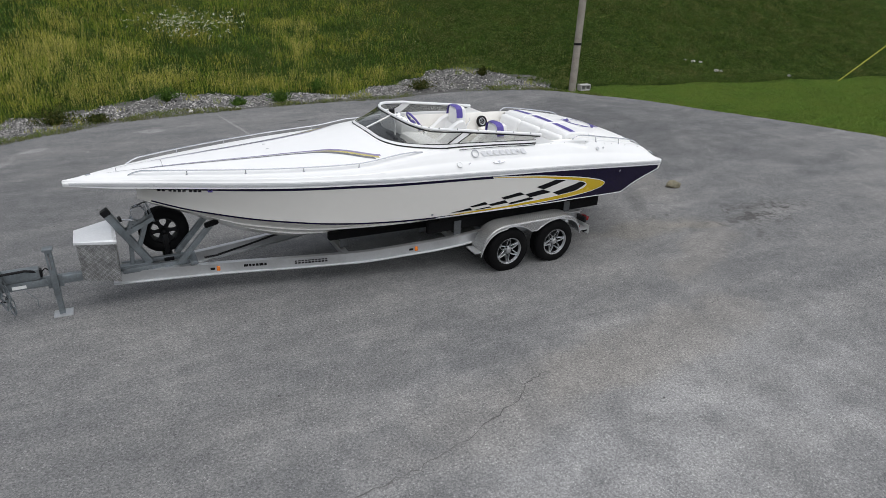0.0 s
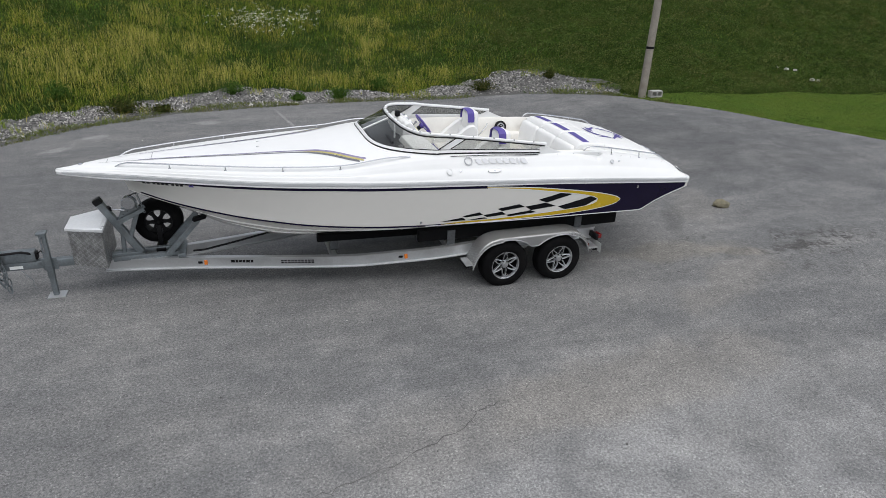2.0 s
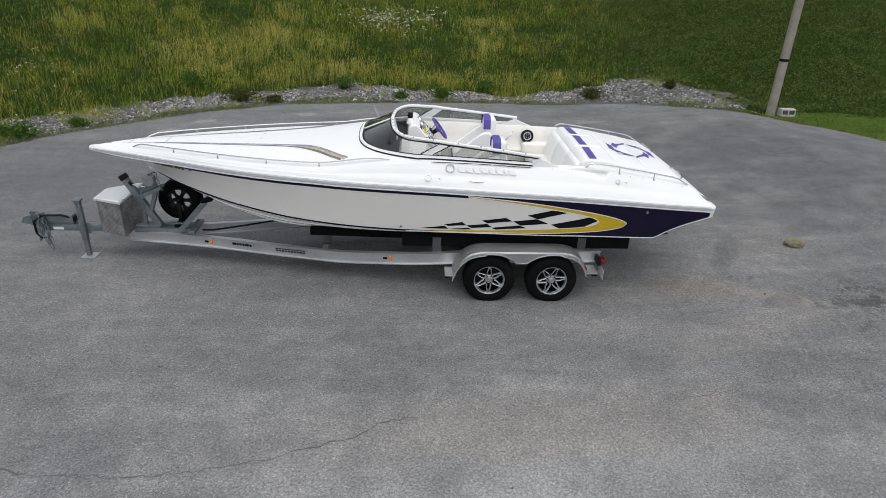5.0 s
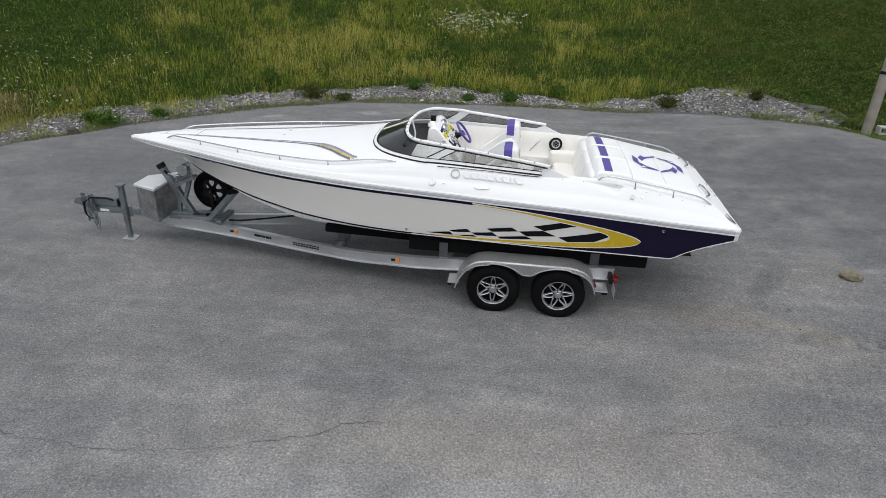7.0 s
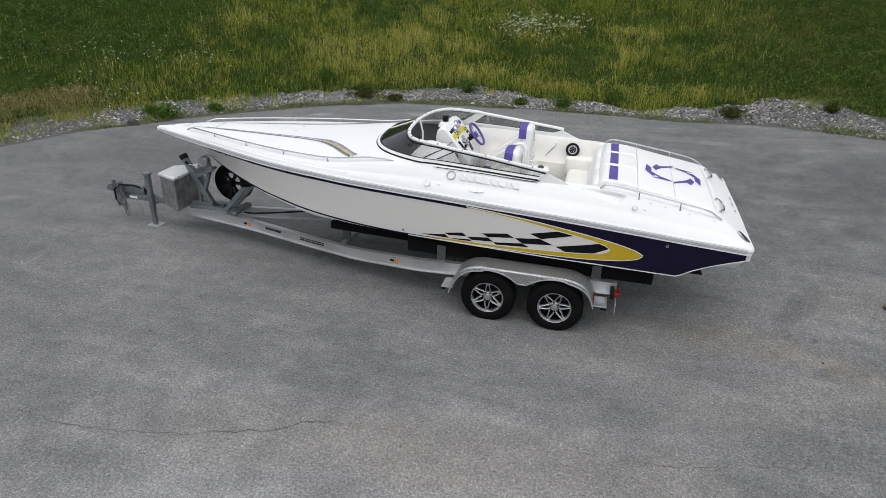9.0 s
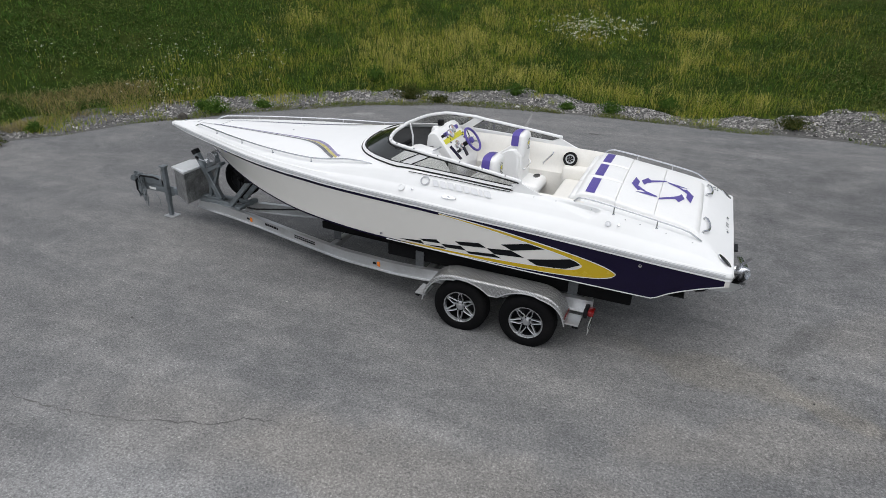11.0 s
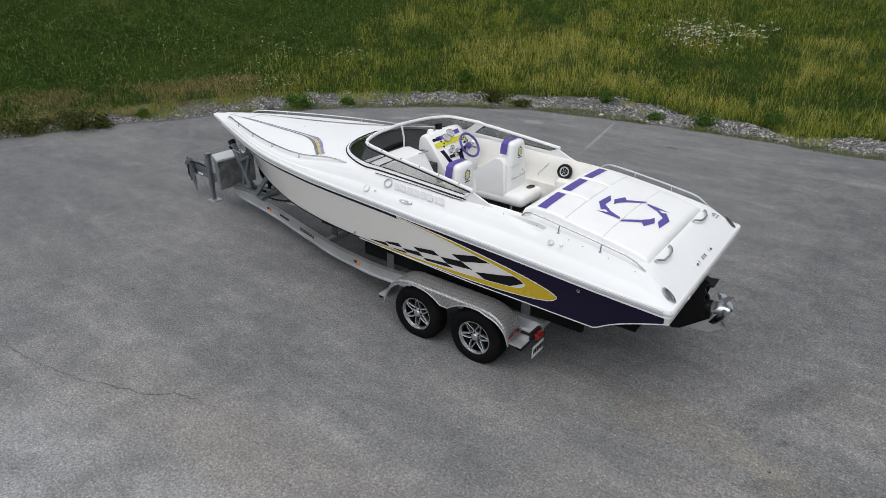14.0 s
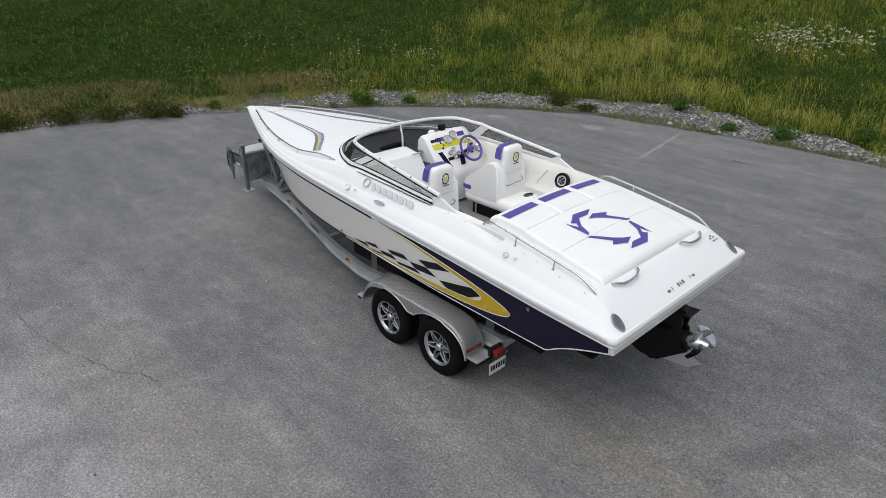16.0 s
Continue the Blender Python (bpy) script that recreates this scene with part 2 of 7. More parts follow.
def curve_of(rows):
    """A smooth function through (x, value) rows."""
    xs, ys = np.array([r[0] for r in rows], float), np.array([r[1] for r in rows], float)
    h = np.diff(xs)
    dl = np.diff(ys) / h
    m = np.zeros(len(xs))
    m[0], m[-1] = dl[0], dl[-1]
    for i in range(1, len(xs) - 1):
        if dl[i - 1] * dl[i] > 0:
            w1, w2 = 2 * h[i] + h[i - 1], h[i] + 2 * h[i - 1]
            m[i] = (w1 + w2) / (w1 / dl[i - 1] + w2 / dl[i])

    def f(x):
        x = min(max(x, xs[0]), xs[-1])
        i = int(min(max(np.searchsorted(xs, x) - 1, 0), len(xs) - 2))
        t = (x - xs[i]) / h[i]
        return float((2 * t**3 - 3 * t**2 + 1) * ys[i] + (t**3 - 2 * t**2 + t) * h[i] * m[i] + (-2 * t**3 + 3 * t**2) * ys[i + 1] + (t**3 - t**2) * h[i] * m[i + 1])

    return f


def lin(a, b, n):
    return [a + (b - a) * i / (n - 1) for i in range(n)]


def empty(name, at=(0, 0, 0)):
    ob = new(name)
    ob.empty_display_size = 0.2
    ob.location = at
    return ob


# ---- the boat's lines: x runs aft from the stem, y to starboard ----
half_beam = curve_of([(0, 0.02), (0.2, 0.11), (0.63, 0.29), (1.23, 0.53), (1.82, 0.76), (2.4, 0.95), (2.95, 1.07), (3.5, 1.13), (4.1, 1.165), (4.7, 1.19), (5.3, 1.21), (6.0, 1.22), (7.2, 1.22), (8.05, 1.19)])
rail_z = curve_of([(0, 1.53), (0.6, 1.535), (1.8, 1.53), (2.9, 1.52), (3.5, 1.495), (4.1, 1.475), (4.7, 1.455), (5.3, 1.43), (5.9, 1.405), (6.5, 1.37), (7.2, 1.325), (8.05, 1.265)])
chine_y = curve_of([(0.72, 0.0), (1.2, 0.25), (1.6, 0.45), (2.0, 0.62), (2.4, 0.76), (2.75, 0.86), (3.2, 0.94), (3.7, 0.99), (4.2, 1.02), (5.2, 1.09), (6.2, 1.13), (7.35, 1.12), (8.0, 1.12)])
chine_z = curve_of([(0.72, 1.30), (1.2, 1.17), (1.6, 1.10), (2.0, 1.04), (2.4, 0.995), (2.75, 0.96), (3.2, 0.925), (3.7, 0.895), (4.2, 0.88), (5.2, 0.885), (6.2, 0.885), (7.35, 0.87), (8.0, 0.87)])
keel_z = curve_of([(0.72, 1.30), (0.84, 1.22), (1.16, 1.07), (1.49, 0.89), (1.83, 0.71), (2.2, 0.59), (2.55, 0.50), (3.2, 0.46), (4.5, 0.44), (7.4, 0.44)])
overhang_z = curve_of([(7.35, 0.87), (7.5, 0.975), (7.7, 1.075), (8.0, 1.19)])


def side_y(x, z):
    """Half-width of the hull's side at height z."""
    zc, zr = chine_z(x), rail_z(x)
    v = min(max((z - zc) / max(zr - zc, 0.02), -0.1), 1.0)
    flare = 1.0 + 0.5 * max(0.0, 1 - x / 4.0)
    return chine_y(x) + (half_beam(x) - 0.004 - chine_y(x)) * (max(v, 0) ** flare)


coam_y = curve_of([(0, 0.01), (0.3, 0.10), (0.67, 0.24), (1.26, 0.48), (1.87, 0.70), (2.5, 0.88), (3.15, 0.985), (3.7, 1.0), (4.3, 0.99), (5.0, 0.985), (5.65, 0.98), (6.0, 0.965), (6.5, 0.965), (7.0, 0.98), (7.7, 0.99), (7.85, 0.99)])
coam_z = curve_of([(0, 1.585), (0.3, 1.63), (0.67, 1.655), (1.26, 1.67), (1.87, 1.675), (2.5, 1.68), (3.15, 1.69), (3.7, 1.755), (4.3, 1.80), (5.0, 1.785), (5.65, 1.755), (6.2, 1.745), (6.5, 1.73), (7.0, 1.665), (7.4, 1.60), (7.7, 1.545)])
crown_z = curve_of([(0, 1.59), (0.3, 1.645), (1.0, 1.70), (2.27, 1.765), (3.0, 1.82), (3.6, 1.89), (4.3, 1.98)])


def deck_z(x, y):
    yc = coam_y(x)
    return coam_z(x) + (crown_z(x) - coam_z(x)) * max(0.0, 1 - (abs(y) / yc) ** 2.2)


def screen_x(y):
    """Foot of the windscreen, across the deck."""
    return 3.60 + 0.70 * (min(abs(y) / 0.99, 1.0) ** 4.2)


# ---- ground: the yard, the verge and the bank ----
YARD = [(-10.5, -9.0), (-8.6, -5.0), (-7.83, -2.57), (-7.35, -1.0), (-6.8, 0.8), (-6.3, 2.0), (-5.4, 3.9), (-4.5, 5.2), (-3.5, 6.5), (-2.3, 7.7), (-1.0, 8.75), (0.6, 9.5), (2.4, 10.03), (4.25, 10.33), (7.3, 10.42), (10.6, 10.1), (12.9, 9.05), (14.2, 7.8), (15.35, 6.4), (16.2, 4.75), (17.3, 2.8), (18.4, 0.8), (19.6, -1.5), (22.0, -7.0), (26.0, -45.0), (-24.0, -45.0)]


def rounded(poly, step=0.25):
    """The outline walked in short steps through a closed smooth curve."""
    out, n = [], len(poly)
    for i in range(n):
        p0, p1, p2, p3 = (np.array(poly[(i + k - 1) % n], float) for k in range(4))
        m = max(2, int(np.linalg.norm(p2 - p1) / step))
        for k in range(m):
            t = k / m
            out.append(0.5 * (2 * p1 + (p2 - p0) * t + (2 * p0 - 5 * p1 + 4 * p2 - p3) * t * t + (3 * p1 - p0 - 3 * p2 + p3) * t**3))
    return np.array(out)


EDGE = rounded(YARD)
_rg = np.random.RandomState(3)
_w = np.convolve(_rg.normal(0, 0.10, len(EDGE) + 8), np.ones(5) / 5, "same")[4:-4]
_nrm = np.roll(EDGE, -1, 0) - np.roll(EDGE, 1, 0)
_nrm = np.stack([_nrm[:, 1], -_nrm[:, 0]], 1) / np.linalg.norm(_nrm, axis=1)[:, None]
EDGE = EDGE + _nrm * _w[:, None]


def yard_distance(P):
    """Signed distance from the yard's edge, positive outside it."""
    P = np.asarray(P, float)
    A, B = EDGE, np.roll(EDGE, -1, 0)
    best = np.full(len(P), 1e9)
    inside = np.zeros(len(P), bool)
    for a, b in zip(A, B):
        d = b - a
        t = np.clip(((P - a) @ d) / (d @ d), 0, 1)
        best = np.minimum(best, np.hypot(*(P - a - t[:, None] * d).T))
        if a[1] != b[1]:
            cross = ((a[1] > P[:, 1]) != (b[1] > P[:, 1])) & (P[:, 0] < (b[0] - a[0]) * (P[:, 1] - a[1]) / (b[1] - a[1]) + a[0])
            inside ^= cross
    return np.where(inside, -best, best)


_LX, _LY = np.arange(-24, 32.01, 0.2), np.arange(-14, 30.01, 0.2)
_LD = yard_distance(np.stack([a.ravel() for a in np.meshgrid(_LX, _LY)], 1)).reshape(len(_LY), len(_LX))


def edge_distance(x, y):
    """The same, read from a table near the yard."""
    x, y = np.asarray(x, float).ravel(), np.asarray(y, float).ravel()
    out = np.empty(len(x))
    near = (x > _LX[0]) & (x < _LX[-1] - 0.01) & (y > _LY[0]) & (y < _LY[-1] - 0.01)
    u, v = (x[near] - _LX[0]) / 0.2, (y[near] - _LY[0]) / 0.2
    i, j = u.astype(int), v.astype(int)
    u, v = u - i, v - j
    out[near] = (_LD[j, i] * (1 - u) + _LD[j, i + 1] * u) * (1 - v) + (_LD[j + 1, i] * (1 - u) + _LD[j + 1, i + 1] * u) * v
    if (~near).any():
        out[~near] = yard_distance(np.stack([x[~near], y[~near]], 1))
    return out


def sstep(a, b, x):
    t = np.clip((x - a) / (b - a), 0, 1)
    return t * t * (3 - 2 * t)


def waves(x, y, seed=0):
    """Smooth uneven ground, about -1 to 1."""
    r = np.random.RandomState(seed)
    z = np.zeros_like(x)
    for k, s in enumerate((0.25, 0.5, 1.0, 2.0)):
        for _ in range(3):
            a, ph = r.uniform(0, 6.283, 2)
            z = z + np.sin((x * np.cos(a) + y * np.sin(a)) * s * r.uniform(0.8, 1.5) + ph) * 0.3 / (1 + k)
    return z


def yard_z(x, y):
    """The yard is level, but for a gentle rise towards its far corner."""
    return 0.31 * sstep(7.5, 14.0, x) * sstep(-5.0, 3.0, y)


def bank_foot(x, y):
    """Distance up the bank from its straight foot behind the lawn; far off that stretch it is large."""
    return (x - 13.8) * 0.193 + (y - 8.5) * 0.981 + 40 * (1 - sstep(10.5, 13.5, x))


def ground_z(x, y, d=None):
    """Height of the verge and bank."""
    x, y = np.asarray(x, float), np.asarray(y, float)
    if d is None:
        d = edge_distance(x, y)
    lawn = sstep(13.2, 16.0, x)
    steep = 0.335
    up = np.maximum(np.minimum(d - 1.3, bank_foot(x, y)), 0)
    z = 0.03 * np.clip(d, 0, 1) + 0.02 * lawn * np.clip(d, 0, 10) + steep * (np.sqrt(up**2 + 0.3) - 0.548) * (up > 0)
    z = np.where(d > 45, z * 0 + steep * 44, z) - 0.0
    z = z * (1 - 0.9 * sstep(-8, -30, y) * 1.0)
    mound = 0.28 * np.exp(-(((x - 11.3) / 1.5) ** 2 + ((y - 11.3) / 0.75) ** 2))
    z = z + mound + 0.07 * waves(x, y, 4) * sstep(0.6, 3.0, d) * (1 - 0.6 * lawn)
    return np.where(d < 0.02, -0.12, z) + yard_z(x, y)


def lines(lo, hi, fine_lo, fine_hi, step, far):
    mid = np.arange(fine_lo, fine_hi, step)
    k = np.cumsum(step * 1.22 ** np.arange(1, 60))
    a = (fine_lo - k)[(fine_lo - k) > lo][::-1]
    b = (fine_hi + k)[(fine_hi + k) < hi]
    return np.r_[lo, a, mid, b, hi]


def grid_mesh(name, X, Y, Z, material):
    ny, nx = X.shape
    idx = np.arange(ny * nx).reshape(ny, nx)
    quads = np.stack([idx[:-1, :-1], idx[:-1, 1:], idx[1:, 1:], idx[1:, :-1]], -1).reshape(-1, 4)
    return array_mesh(name, np.stack([X, Y, Z], -1).reshape(-1, 3), quads, material)


def array_mesh(name, co, faces, material, smooth=True):
    me = bpy.data.meshes.new(name)
    n, k = faces.shape
    me.vertices.add(len(co))
    me.vertices.foreach_set("co", np.ascontiguousarray(co, np.float32).ravel())
    me.loops.add(n * k)
    me.loops.foreach_set("vertex_index", np.ascontiguousarray(faces, np.int32).ravel())
    me.polygons.add(n)
    me.polygons.foreach_set("loop_start", np.arange(n, dtype=np.int32) * k)
    me.polygons.foreach_set("use_smooth", np.full(n, smooth))
    for m in material if isinstance(material, (list, tuple)) else [material]:
        me.materials.append(m)
    me.update(calc_edges=True)
    me.validate()
    return new(name, me)


def soil_material():
    m = bpy.data.materials.new("grassy_soil")
    m.use_nodes = True
    nt = m.node_tree
    b = nt.nodes["Principled BSDF"]
    b.inputs["Roughness"].default_value = 1.0
    b.inputs["Specular IOR Level"].default_value = 0.05
    c1 = ramp(nt, noise_of(nt, 0.45, 5), [(0.35, (0.018, 0.038, 0.006)), (0.55, (0.030, 0.056, 0.009)), (0.7, (0.060, 0.072, 0.017))])
    c2 = ramp(nt, noise_of(nt, 9.0, 5), [(0.3, (0.009, 0.019, 0.003)), (0.7, (0.042, 0.064, 0.014))])
    nt.links.new(mixc(nt, 0.5, c1, c2), b.inputs["Base Color"])
    bp = nt.nodes.new("ShaderNodeBump")
    bp.inputs["Strength"].default_value, bp.inputs["Distance"].default_value = 0.9, 0.08
    nt.links.new(noise_of(nt, 14, 6, 0.7), bp.inputs["Height"])
    nt.links.new(bp.outputs[0], b.inputs["Normal"])
    return m


def asphalt_material():
    """Weathered asphalt: fine aggregate, broad pale and dark patches, four wide spots that paint in brightness falloff,
    pale dust stains and a few darker ones.
    """
    m = bpy.data.materials.new("weathered_asphalt")
    m.use_nodes = True
    nt = m.node_tree
    b = nt.nodes["Principled BSDF"]
    broad = noise_of(nt, 0.22, 5, 0.6)
    mid = noise_of(nt, 1.1, 6, 0.65, offset=(3, 1, 0))
    streak = noise_of(nt, 0.5, 5, 0.6, stretch=(0.35, 1.3, 1))
    grain = noise_of(nt, 40, 5, 0.75)
    cell = nt.nodes.new("ShaderNodeTexVoronoi")
    cell.inputs["Scale"].default_value = 95
    nt.links.new(nt.nodes.new("ShaderNodeTexCoord").outputs["Object"], cell.inputs["Vector"])
    chip = nt.nodes.new("ShaderNodeSeparateColor")
    nt.links.new(cell.outputs["Color"], chip.inputs[0])
    blotch = noise_of(nt, 4.5, 6, 0.7, offset=(9, 2, 0))
    brush = noise_of(nt, 1.3, 7, 0.72, stretch=(0.45, 1.5, 1), offset=(4, 7, 0))
    wisp = noise_of(nt, 2.2, 8, 0.75, stretch=(1.2, 0.5, 1), offset=(1, 5, 0))
    col = ramp(nt, broad, [(0.30, (0.120, 0.122, 0.127)), (0.52, (0.160, 0.161, 0.163)), (0.72, (0.200, 0.197, 0.192))])
    col = mixc(nt, 0.45, col, ramp(nt, mid, [(0.3, (0.100, 0.103, 0.108)), (0.7, (0.222, 0.219, 0.213))]))
    col = mixc(nt, 0.42, col, ramp(nt, streak, [(0.35, (0.105, 0.109, 0.114)), (0.68, (0.245, 0.239, 0.229))]))
    col = mixc(nt, 0.40, col, ramp(nt, brush, [(0.34, (0.090, 0.092, 0.096)), (0.52, (0.165, 0.165, 0.165)), (0.68, (0.262, 0.257, 0.248))]))
    col = mixc(nt, ramp(nt, wisp, [(0.56, (0, 0, 0)), (0.72, (0.35, 0.35, 0.35))]), col, (0.30, 0.295, 0.285))
    co = nt.nodes.new("ShaderNodeTexCoord").outputs["Object"]
    wob = nt.nodes.new("ShaderNodeTexNoise")
    wob.inputs["Scale"].default_value, wob.inputs["Detail"].default_value = 1.4, 5
    nt.links.new(co, wob.inputs["Vector"])

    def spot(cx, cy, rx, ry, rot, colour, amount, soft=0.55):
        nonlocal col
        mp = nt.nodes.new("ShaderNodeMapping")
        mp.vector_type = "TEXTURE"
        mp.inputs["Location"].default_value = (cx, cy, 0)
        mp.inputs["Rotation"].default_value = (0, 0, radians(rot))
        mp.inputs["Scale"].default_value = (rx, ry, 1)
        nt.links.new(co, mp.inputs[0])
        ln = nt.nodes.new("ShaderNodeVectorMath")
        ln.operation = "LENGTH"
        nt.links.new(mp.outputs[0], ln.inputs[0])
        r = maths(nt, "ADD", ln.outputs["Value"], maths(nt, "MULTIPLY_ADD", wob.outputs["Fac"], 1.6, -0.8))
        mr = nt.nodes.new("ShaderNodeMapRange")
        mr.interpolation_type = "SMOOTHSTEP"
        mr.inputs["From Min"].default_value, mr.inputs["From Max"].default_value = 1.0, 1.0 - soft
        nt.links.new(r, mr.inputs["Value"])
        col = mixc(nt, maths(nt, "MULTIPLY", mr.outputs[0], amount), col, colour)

    dust, dark, pale = (0.218, 0.206, 0.190), (0.075, 0.074, 0.073), (0.32, 0.318, 0.31)
    # brightness falloff put into the colour: pale foreground pool, darker sides and back
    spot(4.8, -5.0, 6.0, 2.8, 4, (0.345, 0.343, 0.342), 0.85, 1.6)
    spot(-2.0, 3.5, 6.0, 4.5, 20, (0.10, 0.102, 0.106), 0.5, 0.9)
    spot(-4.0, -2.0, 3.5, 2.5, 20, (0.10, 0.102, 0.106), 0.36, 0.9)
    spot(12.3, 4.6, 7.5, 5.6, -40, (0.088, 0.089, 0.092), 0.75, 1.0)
    spot(5.9, -3.55, 2.6, 0.6, 6, dust, 0.55)
    spot(4.0, -3.75, 2.2, 0.7, 8, dust, 0.3)
    spot(8.3, -0.9, 1.5, 0.42, -8, (0.198, 0.188, 0.170), 0.75)
    spot(9.2, -1.15, 0.7, 0.2, -20, (0.225, 0.21, 0.185), 0.7)
    spot(8.6, -1.9, 1.6, 0.5, 25, dust, 0.45)
    spot(9.9, 0.6, 1.2, 0.5, 60, dust, 0.3)
    scab = ramp(nt, noise_of(nt, 9.0, 6, 0.75, offset=(2, 8, 0)), [(0.50, (0, 0, 0)), (0.58, (1, 1, 1))])

    def scabs(cx, cy, rx, ry, rot, amount):
        """Small ragged dark flecks inside an oval."""
        nonlocal col
        before = col
        spot(cx, cy, rx, ry, rot, (0.06, 0.058, 0.056), amount, 0.8)
        col = mixc(nt, scab, before, col)

    scabs(10.5, -1.3, 1.5, 0.55, -6, 0.8)
    scabs(11.3, -1.2, 1.6, 0.5, -8, 0.55)
    scabs(9.0, -0.55, 0.5, 0.2, 10, 0.6)
    scabs(10.3, -2.1, 1.4, 0.4, -20, 0.4)
    spot(10.4, -1.32, 0.30, 0.10, 10, (0.055, 0.053, 0.051), 0.7, 0.5)
    spot(10.7, -1.1, 0.9, 0.16, 20, dark, 0.38, 0.8)
    spot(9.1, 0.2, 0.8, 0.22, 60, dark, 0.35)
    spot(9.2, -1.2, 0.5, 0.2, 30, dark, 0.3)
    spot(5.09, 8.46, 0.12, 0.06, 0, dark, 0.9, 0.3)
    spot(1.44, 8.54, 0.45, 0.25, 0, pale, 0.5)
    spot(-0.96, 7.55, 0.4, 0.2, 30, pale, 0.5)
    spot(3.4, 8.2, 0.05, 1.9, 9, pale, 0.5)
    spot(-1.6, 6.6, 0.5, 0.2, 40, pale, 0.4)
    spot(9.0, 8.2, 0.5, 0.2, 0, pale, 0.3)
    speck = ramp(nt, grain, [(0.30, (0.55, 0.55, 0.56)), (0.5, (1, 1, 1)), (0.70, (1.55, 1.55, 1.54))])
    col = mixc(nt, 1.0, col, speck, "MULTIPLY")
    col = mixc(nt, 1.0, col, ramp(nt, chip.outputs[0], [(0.0, (0.72, 0.72, 0.73)), (0.3, (0.95, 0.95, 0.95)), (0.75, (1.08, 1.08, 1.08)), (0.95, (1.22, 1.22, 1.21)), (1.0, (1.6, 1.6, 1.57))]), "MULTIPLY")
    col = mixc(nt, 1.0, col, ramp(nt, blotch, [(0.3, (0.86, 0.86, 0.87)), (0.7, (1.16, 1.16, 1.15))]), "MULTIPLY")
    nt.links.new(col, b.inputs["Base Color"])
    nt.links.new(ramp(nt, mid, [(0.3, (0.80,) * 3), (0.7, (0.95,) * 3)]), b.inputs["Roughness"])
    b.inputs["Specular IOR Level"].default_value = 0.2
    bp = nt.nodes.new("ShaderNodeBump")
    bp.inputs["Strength"].default_value, bp.inputs["Distance"].default_value = 0.55, 0.012
    nt.links.new(grain, bp.inputs["Height"])
    nt.links.new(bp.outputs[0], b.inputs["Normal"])
    return m


SOIL, ASPHALT = soil_material(), asphalt_material()
_gx = lines(-400, 400, -17, 27, 0.3, 1)
_gy = lines(-400, 400, -4, 25, 0.3, 1)
_X, _Y = np.meshgrid(_gx, _gy)
_d = edge_distance(_X, _Y).reshape(_X.shape)
ground = grid_mesh("ground", _X, _Y, ground_z(_X.ravel(), _Y.ravel(), _d.ravel()).reshape(_X.shape), SOIL)
tagged(ground, "rough grassy bank and verge rising behind the paved yard", "ground", kind="structure")

bm = bmesh.new()
_top = [bm.verts.new((p[0], p[1], 0.0)) for p in EDGE]
_bot = [bm.verts.new((p[0] - n[0] * 0.05, p[1] - n[1] * 0.05, -0.13)) for p, n in zip(EDGE, _nrm)]
bm.faces.new(_top)
for i in range(len(_top)):
    j = (i + 1) % len(_top)
    bm.faces.new((_top[i], _top[j], _bot[j], _bot[i]))
bmesh.ops.triangulate(bm, faces=[f for f in bm.faces if len(f.verts) > 4])
for k in range(26):
    for co_, no_ in (((6.5 + 0.6 * k, 0, 0), (1, 0, 0)), ((0, -5.5 + 0.6 * k, 0), (0, 1, 0))):
        bmesh.ops.bisect_plane(bm, geom=bm.verts[:] + bm.edges[:] + bm.faces[:], plane_co=co_, plane_no=no_)
for v in bm.verts:
    v.co.z += float(yard_z(v.co.x, v.co.y))
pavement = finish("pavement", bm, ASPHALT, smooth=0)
tagged(pavement, "weathered grey asphalt yard with pale dust stains and cracks", "pavement", kind="structure")


# ---- the boat ----
boat = empty("motorboat", (4.0, 0, 0))
tagged(boat, "white sport powerboat with navy and yellow flashes, on its trailer", "boat")
BOAT_SHIFT = Matrix.Translation((-4.0, 0, 0))


def bpart(name, bm, material, label="", parent=None, smooth=35):
    ob = part(name, bm, material, parent or boat, label, smooth)
    if parent is None:
        ob.matrix_local = BOAT_SHIFT.copy()
    return ob


